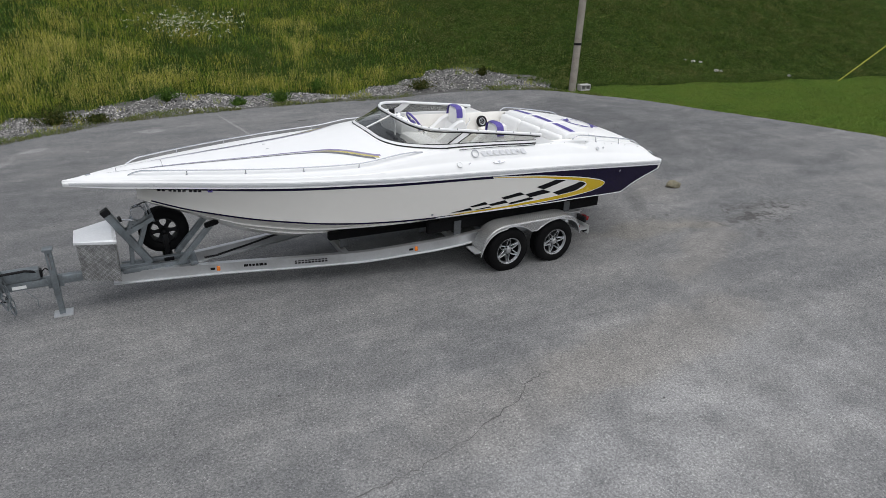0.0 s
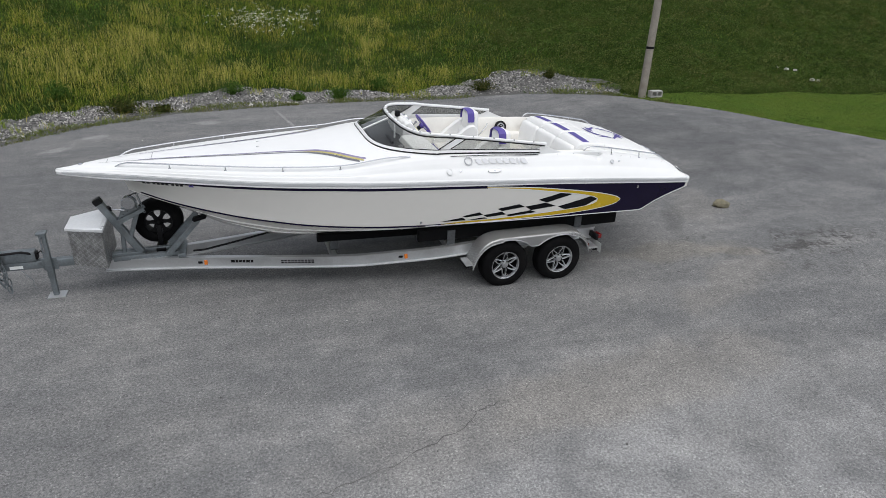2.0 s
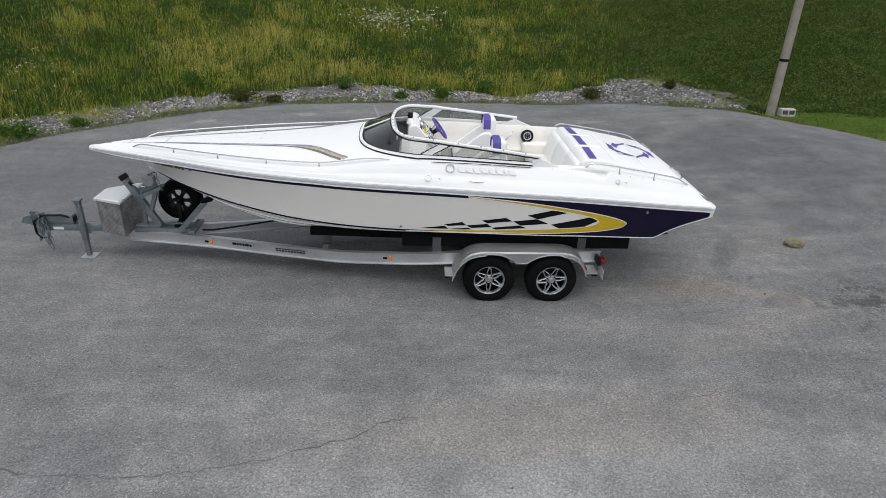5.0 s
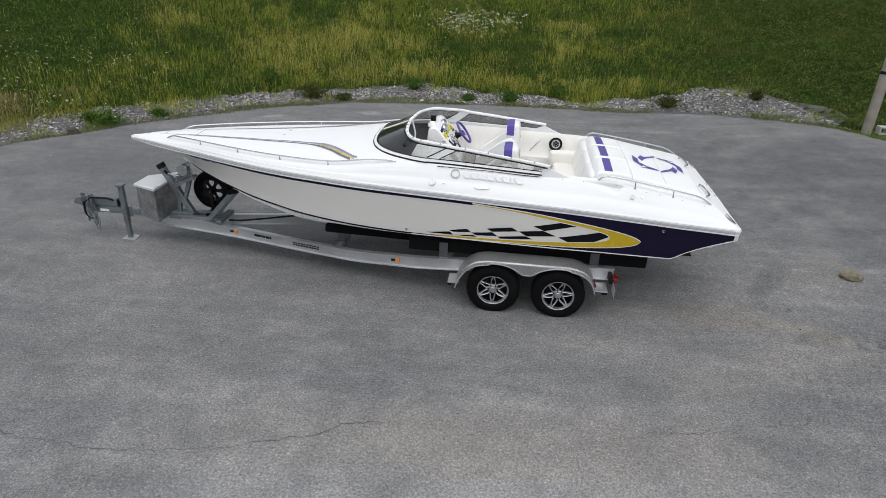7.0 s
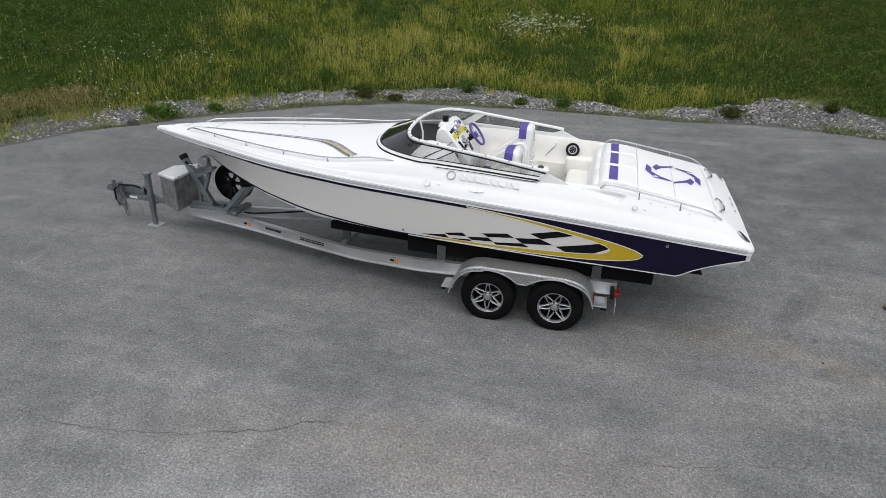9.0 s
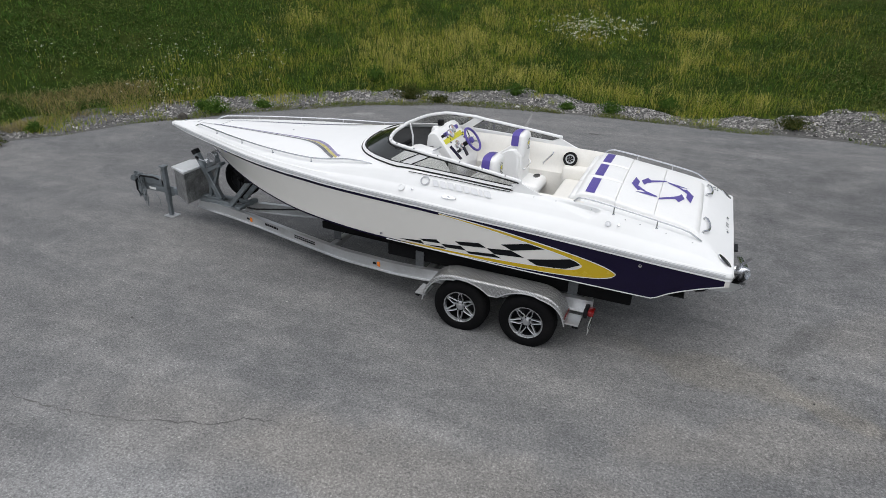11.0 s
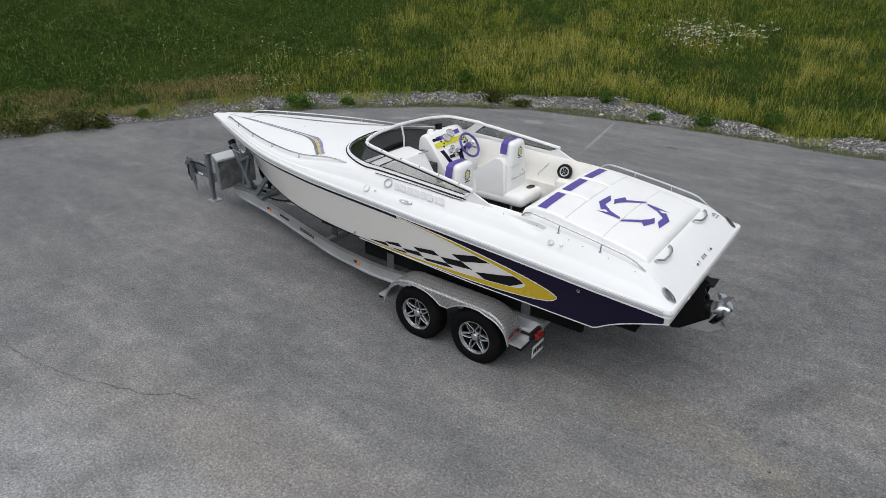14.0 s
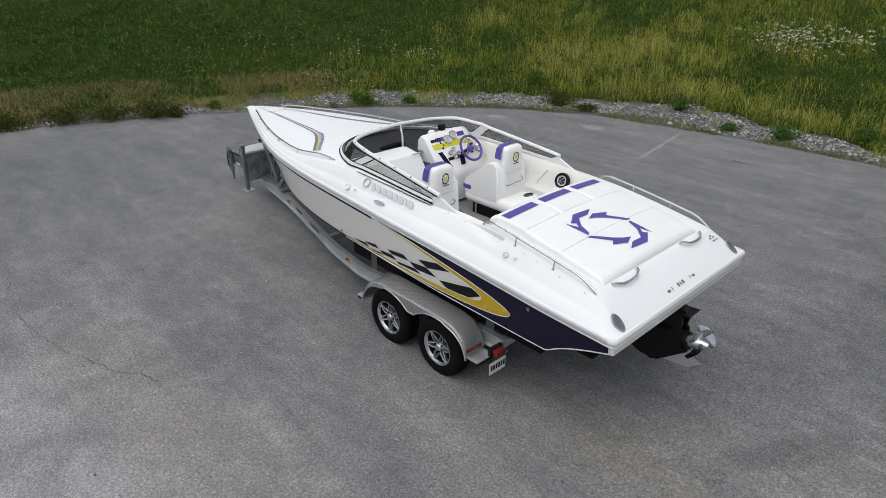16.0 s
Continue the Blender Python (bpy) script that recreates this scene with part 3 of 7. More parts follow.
def build_hull():
    bm = bmesh.new()
    xs = lin(0.72, 2.4, 22) + lin(2.5, 7.35, 50)
    for s in (-1, 1):
        side, bottom = [], []
        for x in xs:
            zc, zr = chine_z(x), rail_z(x)
            side.append([(x, s * side_y(x, zc + (zr - zc) * v), zc + (zr - zc) * v) for v in lin(0, 1, 9)])
            yc, zk = chine_y(x), keel_z(x)
            row = [(x, s * yc, zc), (x, s * (yc - min(0.05, yc * 0.3)), zc - 0.012)]
            for v in lin(1, 0, 7)[1:]:
                row.append((x, s * yc * 0.93 * v, zk + (zc - 0.012 - zk) * v ** 1.08))
            bottom.append(row)
        sheet(bm, side)
        sheet(bm, bottom)
        # topsides that run on past the transom
        tail = []
        for x in lin(7.35, 8.025, 10):
            zl, zr = overhang_z(x), rail_z(x)
            tail.append([(x, s * side_y(x, zl + (zr - zl) * v), zl + (zr - zl) * v) for v in lin(0, 1, 9)])
        sheet(bm, tail)
        sheet(bm, [[(x, s * side_y(x, overhang_z(x)), overhang_z(x)) for x in lin(7.35, 8.025, 10)], [(x, 0, overhang_z(x) - 0.005) for x in lin(7.35, 8.025, 10)]])
    # transom and stern face
    row_t = [(7.35, y, chine_z(7.35)) for y in lin(-chine_y(7.35), chine_y(7.35), 9)]
    row_b = [(7.34, y, keel_z(7.35) + (chine_z(7.35) - keel_z(7.35)) * abs(y) / chine_y(7.35)) for y in lin(-chine_y(7.35), chine_y(7.35), 9)]
    sheet(bm, [row_t, row_b])
    sheet(bm, [[(8.025, y, overhang_z(8.0)) for y in lin(-side_y(8.0, 1.19), side_y(8.0, 1.19), 9)], [(8.025, y, rail_z(8.0)) for y in lin(-side_y(8.0, 1.26), side_y(8.0, 1.26), 9)]])
    # stem
    hull = bpart("hull", bm, HULLWHITE, "glossy off-white fibreglass hull")
    return hull


hull = build_hull()


def build_deck():
    bm = bmesh.new()
    fore = lin(0.0, 4.3, 60)
    aft = lin(4.3, 5.95, 20) + lin(5.95, 6.66, 30)[1:] + [6.675, 6.68, 6.70] + lin(6.75, 7.7, 14)
    vs = [0.0, 0.12, 0.34, 0.40, 0.48] + lin(0.52, 1.0, 21)

    def swell(v):
        return float(np.interp(v, (0, 0.12, 0.34, 0.40, 0.65, 0.85, 1.0), (0, 0.006, 0.013, 0.003, 0.009, 0.009, 0.0)))

    def scoop(x, v):
        """Depth of the air scoop: a ramp that widens and deepens aft to an upright mouth."""
        end = 6.67 - 0.30 * max(0.0, 0.90 - v)
        if not 6.02 < x < end + 0.03:
            return 0.0
        u = min((x - 6.02) / 0.62, 1.0)
        lo, hi = 0.94 - 0.03 - 0.36 * u**0.9, 0.94
        k = min(max((v - lo) / 0.22, 0), 1) ** 1.3 * min(max((hi - v) / 0.05, 0), 1)
        return 0.055 * u**1.25 * k * min(1.0, (end + 0.03 - x) / 0.05)

    for s in (-1, 1):
        strip = []
        for x in fore + aft[1:]:
            b, zr, yc, zc = half_beam(x), rail_z(x) + 0.07, coam_y(x), coam_z(x)
            row = []
            k = min(1.0, x / 1.2)
            nl = math.hypot(zc - zr, b - yc)
            for v in vs:
                bul, dep = swell(v) * k, scoop(x, v)
                row.append((x, s * (b + (yc - b) * v + bul - dep * (zc - zr) / nl), zr + (zc - zr) * v + bul * 0.4 - dep * (b - yc) / nl))
            strip.append(row)
        sheet(bm, strip)
        panel = []
        for x in fore:
            row = []
            for v in lin(1, 0, 13):
                xx = x / 4.3 * screen_x(0.99 * v)
                row.append((xx, s * coam_y(xx) * v if v < 1 else s * coam_y(x), deck_z(xx, coam_y(xx) * v) if v < 1 else coam_z(x)))
            panel.append(row)
        sheet(bm, panel)
        # quarter: from the coaming's end down to the stern edge
        b, yc = half_beam(8.0), coam_y(7.7)
        bulge = [(v, swell(v)) for v in vs]
        sheet(bm, [[(7.7 + 0.33 * t, s * (half_beam(7.7) + (b - half_beam(7.7)) * t + (yc + 0.05 * t - half_beam(7.7)) * v * (1 - 0.1 * t) + bul * (1 - t) ** 2), (rail_z(7.7) + 0.07) * (1 - t) + (rail_z(8.0) + 0.065) * t + (coam_z(7.7) - rail_z(7.7) - 0.07) * v * (1 - t) + 0.045 * v * t * (1 - t) + 0.4 * bul * (1 - t) ** 2) for v, bul in bulge] for t in lin(0, 1, 9)])
    # aft deck behind the sun pad, sloping to the stern
    rows = []
    for t in [-2.5, -2.2, -1.9, -1.6, -1.3, -1.0, -0.7, -0.4, -0.2] + lin(0, 1, 9):
        x = 7.7 + 0.33 * max(t, 0) if t >= 0 else 7.7 + 0.5 * t
        row = []
        for v in lin(-1, 1, 17):
            if t >= 0:
                yy = (coam_y(7.7) * (1 - t) + (half_beam(8.0) + (coam_y(7.7) + 0.05 - half_beam(7.7)) * 0.9) * t)
                z0 = coam_z(7.7) * (1 - t) + (rail_z(8.0) + 0.065) * t + 0.045 * t * (1 - t)
                row.append((x + 0.012 * t * (1 - v * v), yy * v, z0 + 0.01 * (1 - v * v)))
            else:
                row.append((x, coam_y(x) * v, coam_z(x) - 0.012 * min(1.0, 3 * abs(t)) * (1 - v**8)))
        rows.append(row)
    sheet(bm, rows)
    # stern lip
    end = rows[-1]
    hb = half_beam(8.0)
    full = [(8.03, -hb, rail_z(8.0) + 0.065)] + end + [(8.03, hb, rail_z(8.0) + 0.065)]
    sheet(bm, [full, [(8.024, p[1], p[2] - 0.075) for p in full]])
    bmesh.ops.remove_doubles(bm, verts=bm.verts, dist=0.001)
    bmesh.ops.recalc_face_normals(bm, faces=bm.faces)
    return bpart("deck", bm, GELCOAT, "bright white gelcoat deck", smooth=42)


deck = build_deck()


def build_rub_rail():
    bm = bmesh.new()
    xs = lin(0.0, 7.99, 100)
    prof = [(0.0, -0.015), (0.012, -0.012), (0.016, 0.0), (0.010, 0.012), (0.022, 0.020), (0.030, 0.040), (0.024, 0.060), (0.006, 0.074), (-0.02, 0.076)]
    for s in (-1, 1):
        sheet(bm, [[(x, s * (half_beam(x) + d * 0.7 - 0.003), rail_z(x) + 0.02 * max(0, 1 - x / 0.5) + h * (0.55 + 0.45 * min(1, x / 0.5))) for d, h in prof] for x in xs])
    # round the corners and across the stern
    hb, zs = half_beam(8.0), rail_z(8.0)
    line = []
    for s in (-1, 1):
        arc = [(7.99 + 0.04 * math.sin(radians(a)), s * (hb - 0.04 + 0.04 * math.cos(radians(a))), math.sin(radians(a)), s * math.cos(radians(a))) for a in (0, 18, 36, 54, 72, 90)]
        line += arc if s < 0 else arc[::-1]
    sheet(bm, [[(x + nx * (d * 0.7 - 0.003), y + ny * (d * 0.7 - 0.003), zs + h) for d, h in prof] for x, y, nx, ny in line])
    sheet(bm, [[(-0.008 if y == 0 else 0.0, y, rail_z(0) + 0.02 + h) for y in (-0.036, 0, 0.036)] for h in (-0.008, 0.02, 0.042)])
    rise = lambda x, h: rail_z(x) + 0.02 * max(0, 1 - x / 0.5) + h * (0.55 + 0.45 * min(1, x / 0.5))
    rr = bpart("rub_rail", bm, GELCOAT, "rounded white moulded rub rail")
    bm = bmesh.new()
    for s in (-1, 1):
        sheet(bm, [[(x, s * (half_beam(x) + 0.0195), rise(x, h)) for h in (0.030, 0.050)] for x in lin(0.06, 7.97, 100)])
    bpart("rail_insert", bm, LETTER, "thin grey insert strip", rr)
    for h0, h1, o in ((0.010, 0.017, 0.0115), (0.0555, 0.0595, 0.0165)):
        bm = bmesh.new()
        for s in (-1, 1):
            sheet(bm, [[(x, s * (half_beam(x) + o), rise(x, h)) for h in (h0, h1)] for x in lin(0.06, 7.97, 100)])
        bpart("rail_groove", bm, SILVERGEL, "thin dark groove", rr)


build_rub_rail()


def decal(name, lo, hi, x0, x1, material, label="", off=0.004, n=40, rows=6, sides=(-1, 1), parent=None):
    """Paint on the hull's sides between two lines z = lo(x) and z = hi(x)."""
    for s in sides:
        bm = bmesh.new()
        sheet(bm, [[(x, s * (side_y(x, lo(x) + (hi(x) - lo(x)) * v) + off), lo(x) + (hi(x) - lo(x)) * v) for v in lin(0, 1, rows)] for x in lin(x0, x1, n)])
        bpart(name, bm, material, label, parent or hull)


yel_up = curve_of([(4.95, 1.412), (5.4, 1.374), (5.69, 1.345), (6.0, 1.303), (6.3, 1.256), (6.54, 1.213), (6.79, 1.154), (6.90, 1.115), (6.955, 1.08)])
yel_low = curve_of([(4.40, 0.893), (4.73, 0.899), (5.45, 0.912), (6.2, 0.936), (6.66, 0.975), (6.86, 1.018), (6.93, 1.05), (6.955, 1.08)])
in_up = curve_of([(4.95, 1.405), (5.5, 1.345), (6.0, 1.267), (6.39, 1.195), (6.553, 1.147), (6.61, 1.103)])
in_low = curve_of([(4.40, 0.903), (4.72, 0.922), (5.16, 0.934), (5.6, 0.956), (6.04, 0.984), (6.42, 1.019), (6.556, 1.055), (6.61, 1.103)])
stripe_low = lambda x: rail_z(x) - 0.052 + 0.014 * max(0.0, (2.0 - x) / 1.25)
_top = lambda x: rail_z(x) - 0.010
_hi_y = lambda x: yel_up(x) + 0.012
_lo_y = lambda x: yel_low(x) - 0.010
_bot = lambda x: (chine_z(x) if x < 7.35 else overhang_z(x)) + 0.012
decal("stripe_decal", stripe_low, _top, 0.75, 4.96, NAVY, "navy pinstripe below the rail", n=60, rows=3)
decal("navy_decal", _hi_y, _top, 4.95, 6.955, NAVY, "navy painted flash", n=50)
decal("navy_decal", _bot, _lo_y, 5.2, 6.955, NAVY, "navy painted flash", n=50, rows=3)
decal("navy_decal", _bot, _top, 6.953, 7.98, NAVY, "navy painted stern quarter", n=40, rows=8)
decal("yellow_decal", in_up, yel_up, 4.95, 6.60, YELLOW, "yellow painted flash", n=50, rows=3)
decal("yellow_decal", yel_low, in_low, 4.40, 6.60, YELLOW, "yellow painted flash", n=60, rows=3)
decal("yellow_decal", yel_low, yel_up, 6.60, 6.954, YELLOW, "yellow painted flash", n=24)
decal("white_outline", yel_up, _hi_y, 4.95, 6.954, GELCOAT, "thin white outline", off=0.0045, n=60, rows=2)
decal("white_outline", _lo_y, yel_low, 4.6, 6.954, GELCOAT, "thin white outline", off=0.0045, n=60, rows=2)
decal("white_outline", lambda x: in_up(x) - 0.010, in_up, 5.0, 6.60, GELCOAT, off=0.0045, n=50, rows=2)
decal("white_outline", in_low, lambda x: in_low(x) + 0.008, 5.0, 6.60, GELCOAT, off=0.0045, n=50, rows=2)
decal("white_outline", lambda x: _bot(x) - 0.014, _bot, 4.2, 7.99, GELCOAT, off=0.005, n=70, rows=2)
decal("chine_stripe", lambda x: chine_z(x) + 0.001, lambda x: chine_z(x) + 0.024, 0.86, 5.0, NAVY, "navy pinstripe along the chine", n=60, rows=2)


def quad_decal(a, b, c, d, k=6, material=None):
    """One painted check, through four corners in side view."""
    for s in (-1, 1):
        bm = bmesh.new()
        rows = []
        for i in range(k + 1):
            u = i / k
            row = []
            for j in range(4):
                v = j / 3
                x = (a[0] * (1 - u) + b[0] * u) * (1 - v) + (d[0] * (1 - u) + c[0] * u) * v
                z = (a[1] * (1 - u) + b[1] * u) * (1 - v) + (d[1] * (1 - u) + c[1] * u) * v
                row.append((x, s * (side_y(x, z) + 0.004), z))
            rows.append(row)
        sheet(bm, rows)
        bpart("check", bm, material or BLACKGEL, "", hull)


for q in (
    ((4.381, 0.935), (4.684, 0.98), (4.73, 0.938), (4.538, 0.933)),
    ((4.676, 1.002), (4.9, 1.046), (4.954, 1.003), (4.727, 0.981)),
    ((4.73, 0.937), (4.979, 0.965), (5.024, 0.944), (4.859, 0.936)),
    ((4.955, 0.999), (5.21, 1.033), (5.273, 0.986), (5.015, 0.965)),
    ((5.14, 1.08), (5.436, 1.129), (5.522, 1.083), (5.209, 1.042)),
    ((5.274, 0.978), (5.61, 1.024), (5.702, 0.989), (5.313, 0.952)),
    ((5.529, 1.083), (5.814, 1.123), (5.971, 1.063), (5.624, 1.024)),
    ((5.698, 1.174), (6.047, 1.264), (6.236, 1.236), (5.829, 1.123)),
    ((6.002, 1.05), (6.331, 1.127), (6.412, 1.02), (6.115, 0.997)),
    ((6.331, 1.127), (6.516, 1.177), (6.582, 1.113), (6.412, 1.02)),
):
    quad_decal(*q)

# spray strakes along the bottom
for s in (-1, 1):
    for v0, x0 in ((0.66, 1.35), (0.36, 1.75)):
        bm = bmesh.new()
        rows = []
        for x in lin(x0, 7.25, 60):
            yc, zc, zk = chine_y(x), chine_z(x), keel_z(x)
            k = min(1.0, (x - x0) / 0.5)
            at = lambda v: (s * yc * 0.93 * v, zk + (zc - 0.012 - zk) * v**1.08)
            (ya, za), (yb, zb) = at(v0), at(v0 - 0.05)
            rows.append([(x, ya, za - 0.001), (x, ya + s * 0.006 * k, za - 0.020 * k), (x, yb, zb - 0.004)])
        sheet(bm, rows)
        bpart("strake", bm, HULLWHITE, "moulded spray strake", hull, smooth=0)

# registration bars at the bow, hull fittings
for s in (-1, 1):
    for k in range(9):
        bm = bmesh.new()
        x = 0.93 + 0.047 * k + (0.02 if k > 1 else 0) + (0.02 if k > 5 else 0)
        z = rail_z(x) - 0.045
        sheet(bm, [[(xx, s * (side_y(xx, zz) + 0.004), zz) for zz in (z - 0.026, z + 0.02)] for xx in (x, x + 0.034)])
        bpart("bar", bm, BLACKGEL, "", hull, smooth=0)
    bm = bmesh.new()
    sheet(bm, [[(xx, s * (side_y(xx, zz) + 0.004), zz) for zz in (rail_z(1.45) - 0.072, rail_z(1.45) - 0.028)] for xx in (1.445, 1.495)])
    bpart("sticker", bm, PURPLE, "small blue registration sticker", hull, smooth=0)
    for x, z, r in ((4.137, 0.945, 0.016), (7.18, 1.255, 0.018)):
        bm = bmesh.new()
        y = s * (side_y(x, z) + 0.002)
        lathe(bm, [(s * 0.0, r), (s * 0.006, r), (s * 0.007, r * 0.7), (s * 0.001, r * 0.6), (s * 0.001, 0.0005)], (x, y, z), "y", 16)
        bpart("through_hull", bm, STEEL, "small round steel fitting", hull)


# ---- windscreen ----
def screen_lines(s):
    """Foot and top of the glazing round one side, front to rear, as matched points."""
    foot, top = [], []
    ty = curve_of([(0, 0.0), (0.35, 0.42), (0.6, 0.70), (0.8, 0.84), (1.0, 0.925)])
    tx = curve_of([(0, 4.0), (0.35, 4.03), (0.6, 4.11), (0.8, 4.23), (1.0, 4.60)])
    tz = curve_of([(0, 2.06), (0.35, 2.05), (0.6, 2.04), (0.8, 2.035), (1.0, 2.010)])
    for u in lin(0, 1, 26):
        y = 0.985 * math.sin(u * math.pi / 2) if u < 1 else 0.985
        x = screen_x(y)
        foot.append(Vector((x + 0.08 * u**6, s * (y - 0.023 * u**6), deck_z(x, y) + 0.010 + 0.028 * u**4)))
        top.append(Vector((tx(u), s * ty(u), tz(u))))
    for u in lin(0, 1, 13):
        foot.append(Vector((4.52 + 1.20 * u, s * (0.950 + 0.033 * u), 1.832 - 0.052 * u)))
        top.append(Vector((4.73 + 1.09 * u, s * (0.926 + 0.054 * u), 1.990 - 0.128 * u**1.08)))
    return foot, top


windscreen = empty("windscreen")
windscreen.parent = boat
windscreen.matrix_local = BOAT_SHIFT.copy()


def ribbon(bm, a, b, thick):
    """A flat strip between two lines, with thickness."""
    va = [Vector(p) for p in a]
    vb = [Vector(p) for p in b]
    n = []
    for i in range(len(va)):
        t = va[min(i + 1, len(va) - 1)] - va[max(i - 1, 0)]
        n.append(t.cross(vb[i] - va[i]).normalized() * thick)
    sheet(bm, [[va[i] - n[i] * 0.5, va[i] + n[i] * 0.5, vb[i] + n[i] * 0.5, vb[i] - n[i] * 0.5, va[i] - n[i] * 0.5] for i in range(len(va))])


def build_screen():
    for s in (-1, 1):
        foot, top = screen_lines(s)
        up = [(t - f) for f, t in zip(foot, top)]
        # panes
        for name, i0, i1 in (("pane", 0, 26), ("pane", 26, 39)):
            bm = bmesh.new()
            a = [foot[i] + up[i] * 0.10 for i in range(i0, i1)]
            b = [foot[i] + up[i] * 0.93 for i in range(i0, i1)]
            ribbon(bm, a, b, 0.004)
            ob = part(name, bm, GLASS, windscreen, "smoked curved glass pane")
            ob.visible_shadow = False
        # sill below the glazing, foot frame, and the black gaskets either side of it
        base = [Vector((p.x - 0.03 * (1 - min(1, i / 20)), s * (abs(p.y) + 0.022), (deck_z(p.x, min(abs(p.y), coam_y(p.x))) if i < 24 else coam_z(p.x)) - 0.022)) for i, p in enumerate(foot)]
        bm = bmesh.new()
        ribbon(bm, base, foot, 0.030)
        sill = part("sill", bm, GELCOAT, windscreen, "white moulded sill")
        bm = bmesh.new()
        tube(bm, [p.lerp(q, 0.55) + Vector((-0.010 * (1 - min(1, i / 22)), s * 0.016, 0.004)) for i, (p, q) in enumerate(zip(base, foot))], 0.0095, 6)
        part("gasket", bm, BLACKP, sill, "black rubber gasket")
        bm = bmesh.new()
        tube(bm, [f + u.normalized() * 0.010 for f, u in zip(foot, up)], 0.015, 8)
        part("foot_frame", bm, GELCOAT, windscreen, "white foot frame")
        bm = bmesh.new()
        tube(bm, [f + u.normalized() * 0.028 + Vector((-0.004, s * 0.008, 0.002)) for f, u in zip(foot, up)], 0.0065, 6)
        part("gasket", bm, BLACKP, windscreen, "black rubber gasket")
        # moulding that closes the rear end and runs down into the coaming
        bm = bmesh.new()
        xs = [5.60, 5.66, 5.73, 5.80, 5.88, 5.97, 6.06]
        ribbon(bm, [(x, s * (coam_y(x) + 0.004), coam_z(x) - 0.03) for x in xs], [(x, s * (coam_y(x) - 0.002), z) for x, z in zip(xs, (1.775, 1.790, 1.820, 1.846, 1.812, 1.774, 1.738))], 0.030)
        part("end_moulding", bm, GELCOAT, windscreen, "white end moulding")
        bm = bmesh.new()
        tube(bm, [t for t in top], 0.021, 8)
        part("top_frame", bm, GELCOAT, windscreen, "white top frame with snap studs")
        bm = bmesh.new()
        tube(bm, [t - u.normalized() * 0.030 + Vector((0, s * 0.010, 0)) for t, u in zip(top, up)], 0.009, 6)
        part("gasket", bm, BLACKP, windscreen, "black rubber gasket")
        for i in range(3, 38, 3):
            bm = bmesh.new()
            lathe(bm, [(0.0, 0.010), (0.010, 0.009), (0.014, 0.003), (0.014, 0.0005)], top[i] + Vector((0, s * 0.012, 0.012)), "z", 8)
            part("stud", bm, STEEL, windscreen)
        # divider between the wrap-round and the side light, and rear closing bar
        bm = bmesh.new()
        ribbon(bm, [foot[25], foot[25].lerp(foot[26], 0.5), foot[26]], [top[25], top[25].lerp(top[26], 0.5), top[26]], 0.022)
        part("divider", bm, GELCOAT, windscreen, "white divider bar")
        for i in (25, 26):
            bm = bmesh.new()
            tube(bm, [foot[i] + Vector((0, s * 0.012, 0.03)), top[i] + Vector((0, s * 0.012, -0.02))], 0.0065, 6)
            part("gasket", bm, BLACKP, windscreen, "black rubber gasket")
        bm = bmesh.new()
        bar(bm, foot[-1], top[-1], 0.03, 0.022)
        part("end_bar", bm, GELCOAT, windscreen, "white end bar")
    bm = bmesh.new()
    bar(bm, (3.61, 0, deck_z(3.61, 0) + 0.01), (4.0, 0, 2.055), 0.03, 0.02)
    part("centre_bar", bm, GELCOAT, windscreen, "white centre bar")
    bm = bmesh.new()
    tube(bm, [(4.02, 0.02, 2.05), (4.06, 0.02, 1.9), (4.06, 0.02, 1.76)], 0.012, 8)
    part("stay", bm, GELCOAT, windscreen, "white upright stay")


build_screen()

# ---- cockpit ----
for s in (-1, 1):
    bm = bmesh.new()
    rows = []
    for x in lin(3.9, 6.5, 27):
        yc, zc = coam_y(x), coam_z(x)
        rows.append([(x, s * yc, zc), (x, s * (yc - 0.03), zc + 0.006), (x, s * (yc - 0.055), zc - 0.03), (x, s * (yc - 0.085), zc - 0.16), (x, s * (yc - 0.10), 1.50), (x, s * (yc - 0.16), 1.42), (x, s * (yc - 0.17), 1.05)])
    sheet(bm, rows)
    bpart("cockpit_liner", bm, CREAM, "cream padded cockpit side panel")
bm = bmesh.new()
sheet(bm, [[(x, y, 1.06 + 0.0 * x) for y in lin(-0.86, 0.86, 5)] for x in lin(3.9, 6.45, 8)])
bpart("cockpit_sole", bm, FLOORGREY, "grey carpeted cockpit floor")
bm = bmesh.new()
rows = []
for v in lin(-1, 1, 21):
    y = 0.955 * v
    x0 = screen_x(0.96 * v) + 0.02
    rows.append([(x0 + (4.31 - x0) * t, y * (1 - 0.04 * t), deck_z(x0, y) - 0.035 - 0.10 * t ** 1.5 - (0.05 if 0 < t < 1 else 0)) for t in lin(0, 1, 7)])
sheet(bm, rows)
bpart("dash_cowl", bm, CHARCOAL, "charcoal cloth dash top")
bm = bmesh.new()
tube(bm, [(3.96, -0.25, 1.77), (3.98, -0.12, 1.79), (3.98, 0.1, 1.79)], 0.03, 10)
bpart("defroster_vent", bm, BLACKP, "black defroster vent")


